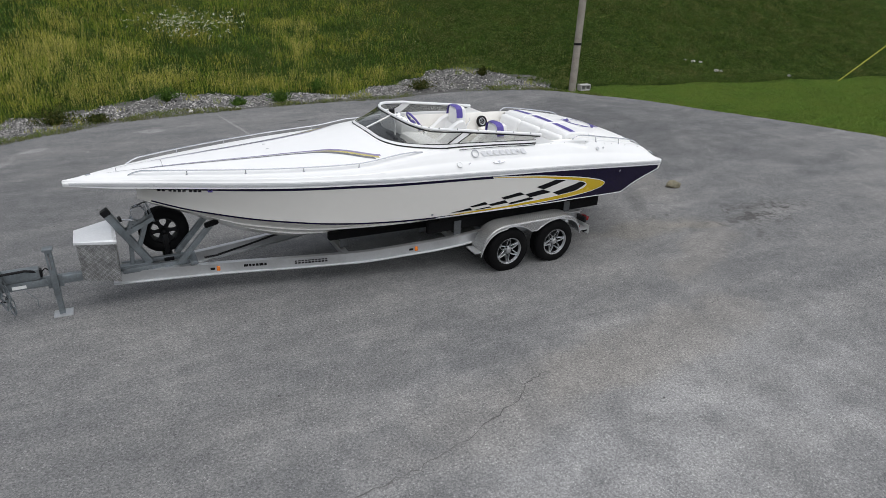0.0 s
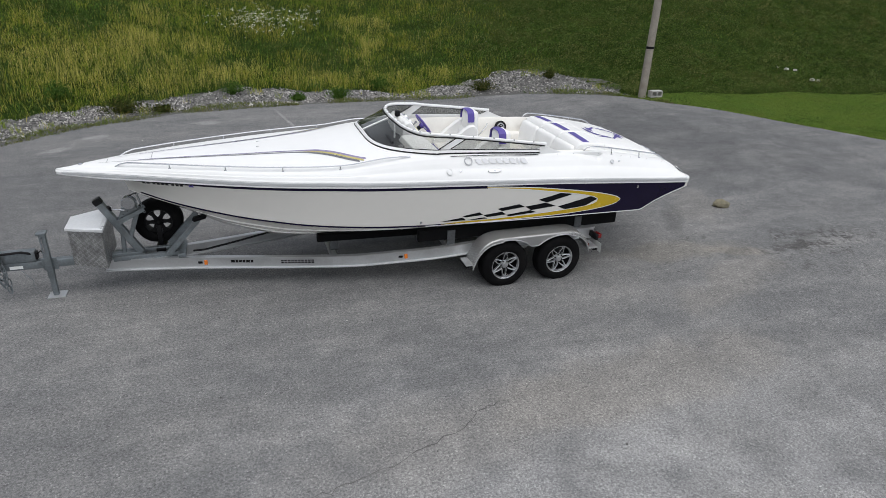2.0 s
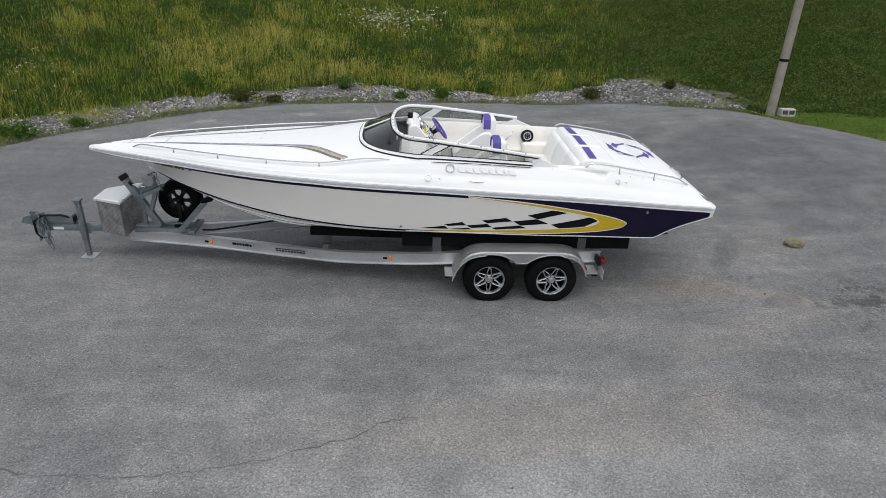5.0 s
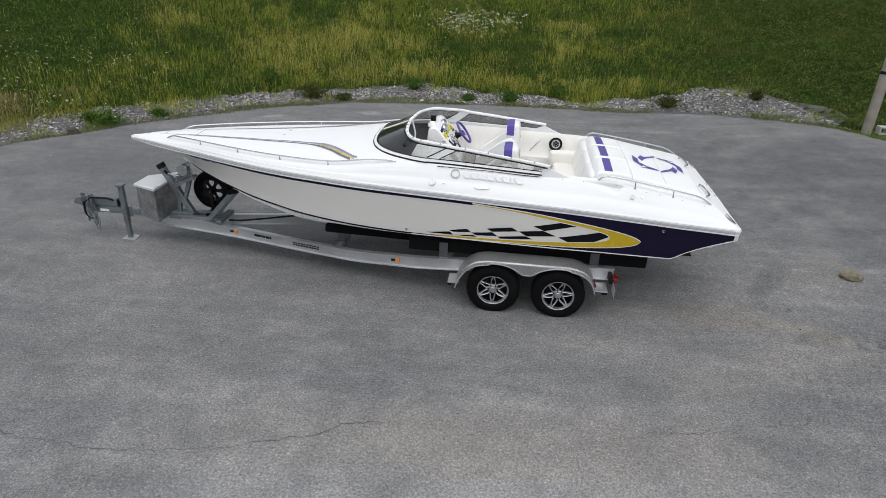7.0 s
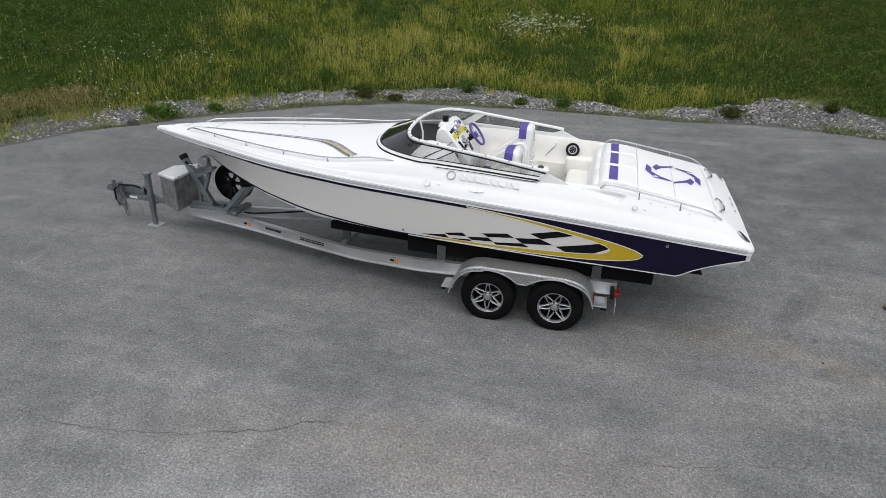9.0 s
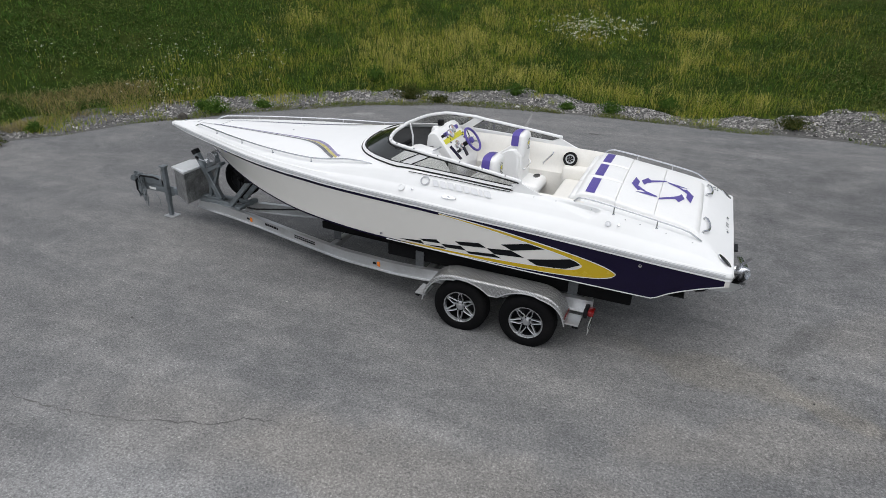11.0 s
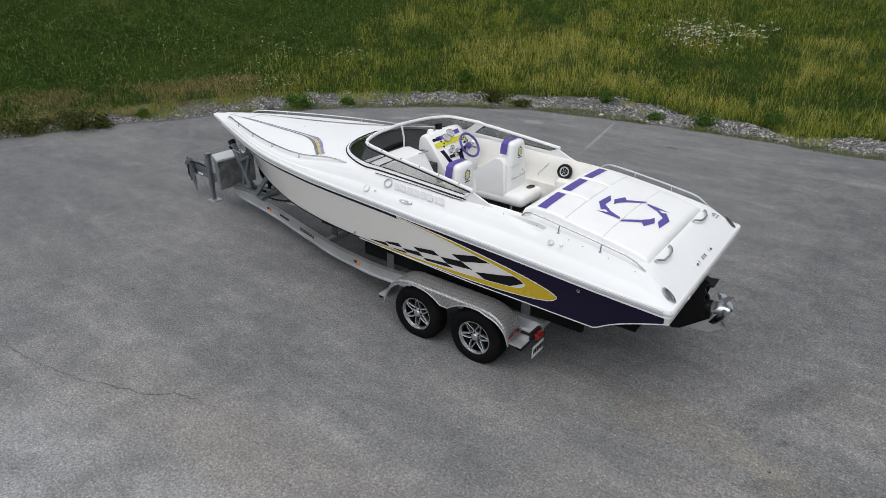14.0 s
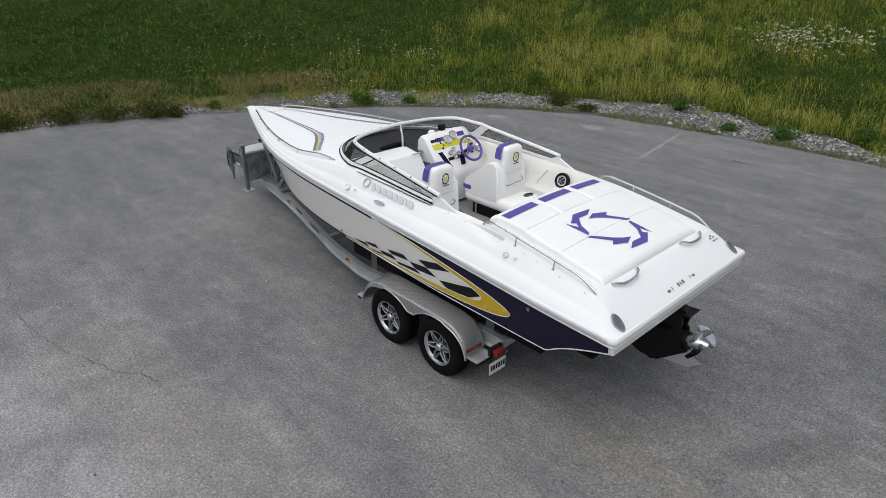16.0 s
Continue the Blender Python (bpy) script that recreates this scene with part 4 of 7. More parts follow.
def profile_block(prof, y0, y1, ends=0.03, n=8):
    """A moulding of one side profile, rounded towards its ends."""
    bm = bmesh.new()
    c = Vector((sum(p[0] for p in prof) / len(prof), 0, sum(p[1] for p in prof) / len(prof)))
    rows = []
    ys = [(y0, 0.94), (y0 + ends * 0.35, 0.985), (y0 + ends, 1.0)] + [(y, 1.0) for y in lin(y0 + ends, y1 - ends, n)[1:-1]] + [(y1 - ends, 1.0), (y1 - ends * 0.35, 0.985), (y1, 0.94)]
    for y, k in ys:
        rows.append([(c.x + (x - c.x) * k, y, c.z + (z - c.z) * k) for x, z in prof + prof[:1]])
    vs = sheet(bm, rows)
    bm.faces.new(vs[0][:-1])
    bm.faces.new(vs[-1][:-1][::-1])
    return bm


# port console and companionway
bpart("port_console", profile_block([(4.12, 1.10), (4.10, 1.75), (4.13, 1.805), (4.20, 1.82), (4.44, 1.785), (4.62, 1.52), (4.66, 1.42), (4.64, 1.10)], -0.86, -0.02, 0.05), VINYL, "white moulded passenger console")
bm = bmesh.new()
tube(bm, [(4.42, -0.14, 1.79), (4.46, -0.10, 1.80), (4.47, 0.0, 1.80), (4.43, 0.05, 1.78)], 0.009, 8)
bpart("grab_handle", bm, STEEL, "small steel grab handle")
bm = bmesh.new()
box(bm, 4.3, 4.52, -0.02, 0.16, 1.08, 1.62, 0.01)
bpart("companionway", bm, CHARCOAL, "dark cabin opening")
helm = bpart("helm_console", profile_block([(4.24, 1.10), (4.20, 1.78), (4.215, 1.89), (4.25, 1.93), (4.30, 1.94), (4.345, 1.918), (4.655, 1.53), (4.68, 1.44), (4.65, 1.10)], 0.14, 0.90, 0.06), VINYL, "white moulded helm console")
bpart("instrument_pod", profile_block([(4.20, 1.80), (4.20, 1.90), (4.25, 1.935), (4.30, 1.925), (4.33, 1.86), (4.30, 1.80)], 0.36, 0.78, 0.06), VINYL, "white raised pod", helm)
# helm face: a sloping panel from (4.41, 1.86) to (4.55, 1.50)
_fa, _fb = Vector((4.35, 0, 1.912)), Vector((4.65, 0, 1.537))
_fn = Vector((0.375, 0, 0.30)).normalized()


def face_at(y, v, h=0.004):
    return _fa.lerp(_fb, v) + Vector((0, y, 0)) + _fn * h


def face_patch(name, y0, y1, v0, v1, material, label="", h=0.004, skew=0.0, parent=None):
    bm = bmesh.new()
    a = [face_at(y0 + skew, v0, h), face_at(y1 + skew, v0, h), face_at(y1, v1, h), face_at(y0, v1, h)]
    b = [p - _fn * 0.012 for p in a]
    va, vb = [bm.verts.new(p) for p in a], [bm.verts.new(p) for p in b]
    bm.faces.new(va)
    for i in range(4):
        bm.faces.new((va[i], va[(i + 1) % 4], vb[(i + 1) % 4], vb[i]))
    return part(name, bm, material, parent or helm, label, smooth=0)


face_patch("yellow_panel", 0.20, 0.80, 0.22, 0.36, LEMON, "lemon yellow painted flash", h=0.006)
face_patch("purple_panel", 0.30, 0.56, 0.06, 0.17, PURPLE, "purple painted block", h=0.006)
face_patch("purple_panel", 0.66, 0.80, 0.02, 0.14, PURPLE, "purple painted block", h=0.006)
face_patch("purple_panel", 0.30, 0.37, 0.46, 0.92, NAVY, "navy painted block", h=0.006, skew=-0.06)
face_patch("navy_panel", 0.52, 0.60, 0.60, 0.94, NAVY, "navy painted block", h=0.007, skew=0.05)
face_patch("navy_panel", 0.36, 0.54, 0.66, 0.74, BLACKP, "black switch strip", h=0.009)
for k in range(5):
    face_patch("bar", 0.21 + 0.034 * k, 0.236 + 0.034 * k, 0.08, 0.16, BLACKP, h=0.006)
for k in range(3):
    face_patch("bar", 0.34 + 0.03 * (k % 2), 0.36 + 0.03 * (k % 2), 0.19 + 0.08 * k, 0.24 + 0.08 * k, BLACKP, h=0.010)
for k in range(6):
    face_patch("bar", 0.74 + 0.02 * k, 0.752 + 0.02 * k, 0.30, 0.38, BLACKP, h=0.006)
face_patch("bar", 0.76, 0.86, 0.42, 0.48, BLACKP, h=0.006, skew=0.02)
face_patch("yellow_panel", 0.80, 0.87, 0.34, 0.40, LEMON, h=0.007)


def dial(y, v, r, ring, fill, parent, label):
    """A round gauge with a bezel, standing on the helm's face."""
    bm = bmesh.new()
    lathe(bm, [(0.0, r * 1.02), (0.022, r), (0.030, r * 0.92), (0.026, r * 0.84)], (0, 0, 0), "x", 24)
    m = _fn.to_track_quat("X", "Z").to_matrix().to_4x4()
    m.translation = face_at(y, v, 0.0)
    bmesh.ops.transform(bm, matrix=m, verts=bm.verts)
    g = part("gauge", bm, ring, parent, label)
    bm = bmesh.new()
    lathe(bm, [(0.024, r * 0.85), (0.024, 0.0005)], (0, 0, 0), "x", 24)
    bmesh.ops.transform(bm, matrix=m, verts=bm.verts)
    part("dial_face", bm, fill, g)
    bm = bmesh.new()
    box(bm, 0.026, 0.028, -0.003, 0.003, -0.1 * r, 0.7 * r)
    bmesh.ops.transform(bm, matrix=m, verts=bm.verts)
    part("needle", bm, ORANGE, g)


for y, v, r in ((0.47, 0.17, 0.060), (0.60, 0.08, 0.060), (0.42, 0.55, 0.032), (0.49, 0.48, 0.032), (0.47, 0.68, 0.030), (0.55, 0.62, 0.030)):
    dial(y, v, r, STEEL, SILVERGEL, helm, "round gauge with a polished bezel")
dial(0.79, 0.62, 0.036, BLACKP, BLACKP, helm, "black round horn button")
dial(0.86, 0.56, 0.024, STEEL, SILVERGEL, helm, "small round gauge")
# compass and throttle
bm = bmesh.new()
lathe(bm, [(0.0, 0.06), (0.03, 0.055), (0.06, 0.035), (0.07, 0.0005)], (4.24, 0.36, 1.90), "z", 20)
part("compass", bm, VINYL, helm, "white domed compass")
bm = bmesh.new()
box(bm, 4.20, 4.27, 0.50, 0.58, 1.93, 2.01, 0.012)
part("display", bm, BLACKP, helm, "small black display")
bm = bmesh.new()
tube(bm, [(4.50, 0.88, 1.62), (4.58, 0.87, 1.72), (4.60, 0.84, 1.76)], [0.014, 0.012, 0.018], 8)
part("throttle_lever", bm, STEEL, helm, "steel throttle lever")


def build_wheel():
    wh = empty("steering_wheel")
    wh.parent = boat
    n = Vector((0.80, 0.0, 0.60)).normalized()
    m = n.to_track_quat("Z", "Y").to_matrix().to_4x4()
    m.translation = Vector((4.66, 0.66, 1.765))
    wh.matrix_local = BOAT_SHIFT @ m
    bm = bmesh.new()
    R = 0.165
    tube(bm, [(R * math.cos(a), R * math.sin(a), 0) for a in [2 * math.pi * k / 40 for k in range(41)]], 0.016, 10, False)
    part("rim", bm, PURPLE, wh, "purple padded wheel rim")
    for a in (90, 210, 330):
        bm = bmesh.new()
        c, s = math.cos(radians(a)), math.sin(radians(a))
        bar(bm, (0.03 * c, 0.03 * s, -0.02), (0.155 * c, 0.155 * s, -0.004), 0.035, 0.006)
        part("spoke", bm, STEEL, wh, "polished spoke")
    bm = bmesh.new()
    lathe(bm, [(-0.06, 0.03), (-0.03, 0.045), (0.0, 0.04), (0.008, 0.0005)], (0, 0, 0), "z", 20)
    part("hub", bm, PURPLE, wh, "purple wheel hub")
    bm = bmesh.new()
    tube(bm, [(0, 0, -0.05), (0, 0, -0.18)], 0.03, 12)
    part("column", bm, BLACKP, wh, "black steering column")


build_wheel()


def soft_box(x0, x1, y0, y1, z0, z1, r=0.05, taper=0.0, lean=0.0, seg=3):
    bm = bmesh.new()
    box(bm, x0, x1, y0, y1, z0, z1, r, seg)
    for v in bm.verts:
        t = (v.co.z - z0) / (z1 - z0)
        cy = (y0 + y1) / 2
        v.co.y = cy + (v.co.y - cy) * (1 - taper * t)
        v.co.x += lean * t
    return bm


def build_seat(yc):
    """A bolster seat: dark pedestal, moulded ledge, side wings, cushion, back and a headrest with a purple band."""
    seat = empty("seat")
    seat.parent = boat
    seat.matrix_local = BOAT_SHIFT @ pose(0, yc, 0)
    part("plinth", soft_box(4.98, 5.56, -0.22, 0.22, 1.06, 1.24, 0.01), BLACKP, seat, "black pedestal")
    for x, y in ((5.06, -0.235), (5.52, -0.235), (5.52, 0.235)):
        bm = bmesh.new()
        tube(bm, [(x, y, 1.06), (x, y, 1.24)], 0.014, 8)
        part("leg", bm, STEEL, seat, "steel seat leg")
    part("ledge", soft_box(4.86, 5.70, -0.275, 0.275, 1.20, 1.36, 0.07, 0.06, 0.0, 4), VINYL, seat, "white moulded ledge round the seat")
    wing = [(4.88, 1.30), (4.85, 1.42), (4.87, 1.49), (4.93, 1.535), (5.02, 1.60), (5.12, 1.675), (5.21, 1.745), (5.28, 1.785), (5.35, 1.79), (5.40, 1.74), (5.43, 1.30)]
    for y0, y1 in ((-0.265, -0.165), (0.165, 0.265)):
        part("side_wing", profile_block(wing, y0, y1, 0.045, 3), VINYL, seat, "white padded side wing")
    part("backrest", profile_block([(5.26, 1.30), (5.24, 1.45), (5.26, 1.68), (5.31, 1.74), (5.39, 1.745), (5.425, 1.70), (5.445, 1.30)], -0.235, 0.235, 0.03, 4), VINYL, seat, "white moulded backrest")
    part("cushion", soft_box(4.85, 5.27, -0.17, 0.17, 1.34, 1.46, 0.05), CREAM, seat, "cream padded cushion")
    part("accent", soft_box(4.842, 5.00, -0.272, 0.272, 1.355, 1.435, 0.030), PURPLE, seat, "purple band round the front of the cushion")
    hd = part("headrest", soft_box(5.28, 5.455, -0.170, 0.170, 1.64, 1.975, 0.06, 0.14, 0.0, 4), VINYL, seat, "white padded headrest")
    bm = bmesh.new()
    rows = []
    prof = [(-0.172, 1.82), (-0.167, 1.88), (-0.147, 1.945), (-0.10, 1.977), (0.0, 1.982), (0.10, 1.977), (0.147, 1.945), (0.167, 1.88), (0.172, 1.82)]
    for x, k in ((5.270, 0.965), (5.288, 1.0), (5.32, 1.03), (5.37, 1.03)):
        rows.append([(x, y * k, 1.80 + (z - 1.80) * (k if z > 1.80 else 1)) for y, z in prof])
    sheet(bm, rows)
    part("band", bm, PURPLE, hd, "purple vinyl band")
    # round badge on the back of the headrest, as plain shapes: a broken dark ring round a lemon mark
    for k in range(8):
        bm = bmesh.new()
        a = 45 * k
        sheet(bm, [[(5.461, r * math.cos(radians(a + da)), 1.845 + r * 1.15 * math.sin(radians(a + da))) for r in (0.040, 0.054 if da > -10 else 0.047)] for da in (-19, -6, 6, 18)])
        part("badge_ring", bm, BLACKGEL, hd, smooth=0)
    for y in (-0.013, 0.013):
        bm = bmesh.new()
        box(bm, 5.459, 5.463, y - 0.010, y + 0.010, 1.822, 1.868, 0.002, 1)
        part("badge_mark", bm, LEMON, hd)
    bm = bmesh.new()
    box(bm, 5.462, 5.466, -0.045, 0.045, 1.766, 1.774)
    part("bar", bm, BLACKP, hd)
    bm = bmesh.new()
    tube(bm, [(5.44, -0.13, 1.515), (5.475, -0.12, 1.52), (5.475, 0.12, 1.53), (5.47, 0.14, 1.56), (5.435, 0.14, 1.57)], 0.008, 8)
    part("grab_handle", bm, STEEL, seat, "steel grab handle")
    bm = bmesh.new()
    lathe(bm, [(0.0, 0.062), (0.006, 0.058), (0.004, 0.052), (0.003, 0.0005)], (0, 0, 0), "z", 20)
    bmesh.ops.transform(bm, matrix=Matrix.Translation((5.575, 0.14, 1.358)) @ Matrix.Diagonal((0.75, 1.35, 1, 1)), verts=bm.verts)
    part("cup_holder", bm, BLACKGEL, seat, "black cup holder")


build_seat(0.60)
build_seat(-0.56)


def pad_z(x, y):
    base = curve_z(x)
    return base + 0.035 * (1 - (y / 0.85) ** 2)


curve_z = curve_of([(6.35, 1.76), (6.46, 1.795), (6.6, 1.79), (7.0, 1.725), (7.35, 1.66), (7.66, 1.585)])


def cushion(name, x0, x1, y0, y1, ends, side, parent, material=VINYL, label="", drop=0.12, n=14):
    """A stitched cushion of the sun pad: a crowned top with rounded edges and skirts."""
    bm = bmesh.new()
    us = [0, 0.08, 0.3, 0.7, 1.0]
    r0, r1 = ends
    xs = [x0 + r0 * u for u in us] + lin(x0 + r0, x1 - r1, n)[1:-1] + [x1 - r1 * u for u in us[::-1]]
    ys = [y0 + side * u for u in us] + lin(y0 + side, y1 - side, n)[1:-1] + [y1 - side * u for u in us[::-1]]

    def edge(p, r):
        return 0.0 if p >= r else r - math.sqrt(max(0.0, r * r - (r - p) ** 2))

    top = [[(x, y, pad_z(x, y) - max(edge(x - x0, r0), edge(x1 - x, r1), edge(min(y - y0, y1 - y), side))) for y in ys] for x in xs]
    sheet(bm, top)
    border = [top[0][j] for j in range(len(ys))] + [top[i][-1] for i in range(1, len(xs))] + [top[-1][j] for j in range(len(ys) - 2, -1, -1)] + [top[i][0] for i in range(len(xs) - 2, -1, -1)]
    sheet(bm, [border, [(p[0], p[1], p[2] - drop) for p in border]])
    return part(name, bm, material, parent, label, smooth=50)


sun_pad = empty("sun_pad")
sun_pad.parent = boat
sun_pad.matrix_local = BOAT_SHIFT @ pose(0, -0.035, 0)
for y0, y1 in ((-0.80, -0.272), (-0.264, 0.264), (0.272, 0.80)):
    cu = cushion("cushion", 6.36, 6.80, y0, y1, (0.075, 0.012), 0.03, sun_pad, label="white front cushion with a purple band")
    bm = bmesh.new()
    yy = lin(y0 + 0.03, y1 - 0.06, 8)
    sheet(bm, [[(x, y, pad_z(x, y) + 0.004 - (0.0)) for y in yy] for x in lin(6.478, 6.575, 8)])
    part("band", bm, PURPLE, cu, "purple vinyl band")
cushion("cushion", 6.803, 7.207, -0.81, 0.81, (0.012, 0.010), 0.03, sun_pad, label="white middle cushion")
cushion("cushion", 7.209, 7.675, -0.81, 0.81, (0.010, 0.06), 0.03, sun_pad, label="white rear cushion", drop=0.06)


def pad_ring():
    """Broken ring of six pointed shards on the sun pad: three shapes, each laid twice, half a turn apart."""
    arrow = [(0.045, 0.295), (0.161, 0.268), (0.218, 0.228), (0.25, 0.272), (0.335, 0.13), (0.314, -0.122), (0.258, -0.01), (0.262, 0.13), (0.165, 0.222), (0.045, 0.262)]
    sweep = [(-0.205, -0.05), (-0.245, 0.065), (-0.19, 0.228), (-0.150, 0.170), (0.016, 0.343), (0.014, 0.290), (-0.125, 0.125), (-0.180, 0.03)]
    spike = [(0.03, 0.300), (0.276, 0.325), (0.17, 0.268), (0.05, 0.262)]
    for turn in (1, -1):
        for shape in (arrow, sweep, spike):
            bm = bmesh.new()
            vs = [bm.verts.new((7.225 + turn * u, -0.075 + turn * v, 0.0)) for u, v in shape]
            bm.faces.new(vs)
            bmesh.ops.triangulate(bm, faces=bm.faces)
            bmesh.ops.subdivide_edges(bm, edges=bm.edges, cuts=3, use_grid_fill=True)
            for v in bm.verts:
                v.co.z = pad_z(v.co.x, v.co.y) + 0.004
            part("ring_shard", bm, PURPLE, sun_pad, "purple emblem shard", smooth=0)


pad_ring()

# rear bench
bench = empty("rear_bench")
bench.parent = boat
bench.matrix_local = BOAT_SHIFT.copy()
part("bench_cushion", soft_box(5.95, 6.32, -0.74, 0.74, 1.20, 1.40, 0.06), CREAM, bench, "cream bench cushion")
part("bench_base", soft_box(6.0, 6.36, -0.76, 0.76, 1.06, 1.24, 0.02), VINYL, bench, "white bench base")
for y0, y1 in ((-0.79, -0.27), (-0.262, 0.262), (0.27, 0.79)):
    part("bench_back", soft_box(6.22, 6.34, y0, y1, 1.36, 1.745, 0.045, 0.0, 0.09), VINYL, bench, "white pleated backrest panel")
    bm = bmesh.new()
    ym = (y0 + y1) / 2
    box(bm, 6.285, 6.290, ym - 0.10, ym + 0.10, 1.60, 1.63, 0, 1, Matrix.Translation((0, 0, 0)))
    part("bar", bm, BLACKP, bench)
for s in (-1, 1):
    part("corner_bolster", soft_box(5.9, 6.42, s * 0.80 - 0.07, s * 0.80 + 0.07, 1.28, 1.55, 0.05), CREAM, bench, "cream corner bolster")
# speaker and grab rail on each side panel
for s in (-1, 1):
    spk = empty("speaker")
    spk.parent = boat
    m = Vector((0.06, -s * 1.0, 0.30)).normalized().to_track_quat("Z", "Y").to_matrix().to_4x4()
    m.translation = Vector((5.98, s * 0.838, 1.625))
    spk.matrix_local = BOAT_SHIFT @ m
    bm = bmesh.new()
    lathe(bm, [(-0.02, 0.095), (0.012, 0.094), (0.020, 0.085), (0.012, 0.070), (0.012, 0.060)], (0, 0, 0), "z", 28)
    part("surround", bm, BLACKP, spk, "black speaker surround")
    bm = bmesh.new()
    lathe(bm, [(0.012, 0.062), (0.018, 0.056), (0.012, 0.046)], (0, 0, 0), "z", 28)
    part("grille_ring", bm, SILVERGEL, spk, "bright grille ring")
    bm = bmesh.new()
    lathe(bm, [(0.012, 0.046), (0.002, 0.03), (0.012, 0.018), (0.014, 0.0005)], (0, 0, 0), "z", 28)
    part("cone", bm, BLACKP, spk, "black speaker cone")
    for k in range(6):
        bm = bmesh.new()
        bar(bm, (0.012 * math.cos(k * 1.047), 0.012 * math.sin(k * 1.047), 0.015), (0.050 * math.cos(k * 1.047), 0.050 * math.sin(k * 1.047), 0.015), 0.005, 0.004, 0)
        part("grille_spoke", bm, SILVERGEL, spk)
    bm = bmesh.new()
    y = s * 0.85
    tube(bm, [(5.62, y, 1.50), (5.63, y - s * 0.03, 1.53), (5.74, y - s * 0.03, 1.66), (5.75, y, 1.69)], 0.009, 8)
    bpart("grab_rail", bm, STEEL, "steel grab rail on the side panel")

# ---- deck fittings ----
def deck_rail(name, pts, posts, r=0.010):
    rail = empty(name)
    rail.parent = boat
    rail.matrix_local = BOAT_SHIFT.copy()
    bm = bmesh.new()
    tube(bm, pts, r, 8)
    part("rail", bm, STEEL, rail, "polished steel tube")
    for a, b in posts:
        bm = bmesh.new()
        tube(bm, [a, b], 0.007, 8)
        lathe(bm, [(0.0, 0.016), (0.006, 0.014), (0.008, 0.006)], a, "z", 10)
        part("post", bm, STEEL, rail)


for s in (-1, 1):
    def on(x, k=0.0, h=0.0, s=s):
        return Vector((x, s * (coam_y(x) - k), coam_z(x) + h))

    xs = lin(0.80, 3.70, 30)
    deck_rail("bow_rail", [on(0.66, 0.012, 0.0), on(0.72, 0.012, 0.03)] + [on(x, 0.012, 0.05) for x in xs] + [on(3.88, 0.015, 0.035), on(4.0, 0.02, 0.008)], [(on(x, 0.012), on(x, 0.012, 0.05)) for x in (1.26, 1.87, 2.5, 3.15)])
    xs = lin(6.50, 7.50, 14)
    deck_rail("aft_rail", [on(6.40, 0.0, 0.0), on(6.44, 0.0, 0.04)] + [on(x, -0.005, 0.060) for x in xs] + [on(7.58, -0.005, 0.05), on(7.70, -0.005, 0.0)], [(on(x, -0.02, -0.02), on(x, -0.005, 0.060)) for x in (6.82, 7.26)])
    # small screw heads along the coaming
    for x in (5.98, 6.22, 6.60, 6.95, 7.10, 7.36, 7.62):
        bm = bmesh.new()
        lathe(bm, [(0.0, 0.006), (0.005, 0.005), (0.006, 0.0005)], on(x, -0.055, -0.022), "z", 8)
        bpart("snap_stud", bm, STEEL)


def side_point(x, v, s, h=0.006):
    """A point on the sloping side deck: v from the rail up to the coaming."""
    b, zr, yc, zc = half_beam(x), rail_z(x) + 0.07, coam_y(x), coam_z(x)
    n = Vector((0, s * (zc - zr), (b - yc))).normalized()
    return Vector((x, s * (b + (yc - b) * v + 0.018), zr + (zc - zr) * v + 0.008)) + n * h, n


def side_patch(name, x0, x1, v0, v1, material, s, label="", skew=0.0, h=0.006, taper=0.0):
    bm = bmesh.new()
    dm = (v1 - v0) * taper
    sheet(bm, [[side_point(x0 + (x1 - x0) * u + skew * (v - 0.5), v0 + dm * u * 0.5 + (v1 - v0 - dm * u) * v, s, h)[0] for v in lin(0, 1, 4)] for u in lin(0, 1, 6)])
    return bpart(name, bm, material, label)


def side_disc(name, x, v, s, prof, material, label="", stretch=1.0, n=20):
    p, nn = side_point(x, v, s, 0.0)
    bm = bmesh.new()
    lathe(bm, prof, (0, 0, 0), "z", n)
    m = nn.to_track_quat("Z", "Y").to_matrix().to_4x4()
    m.translation = p
    m = m @ Matrix.Diagonal((stretch, 1, 1, 1))
    bmesh.ops.transform(bm, matrix=m, verts=bm.verts)
    return bpart(name, bm, material, label)


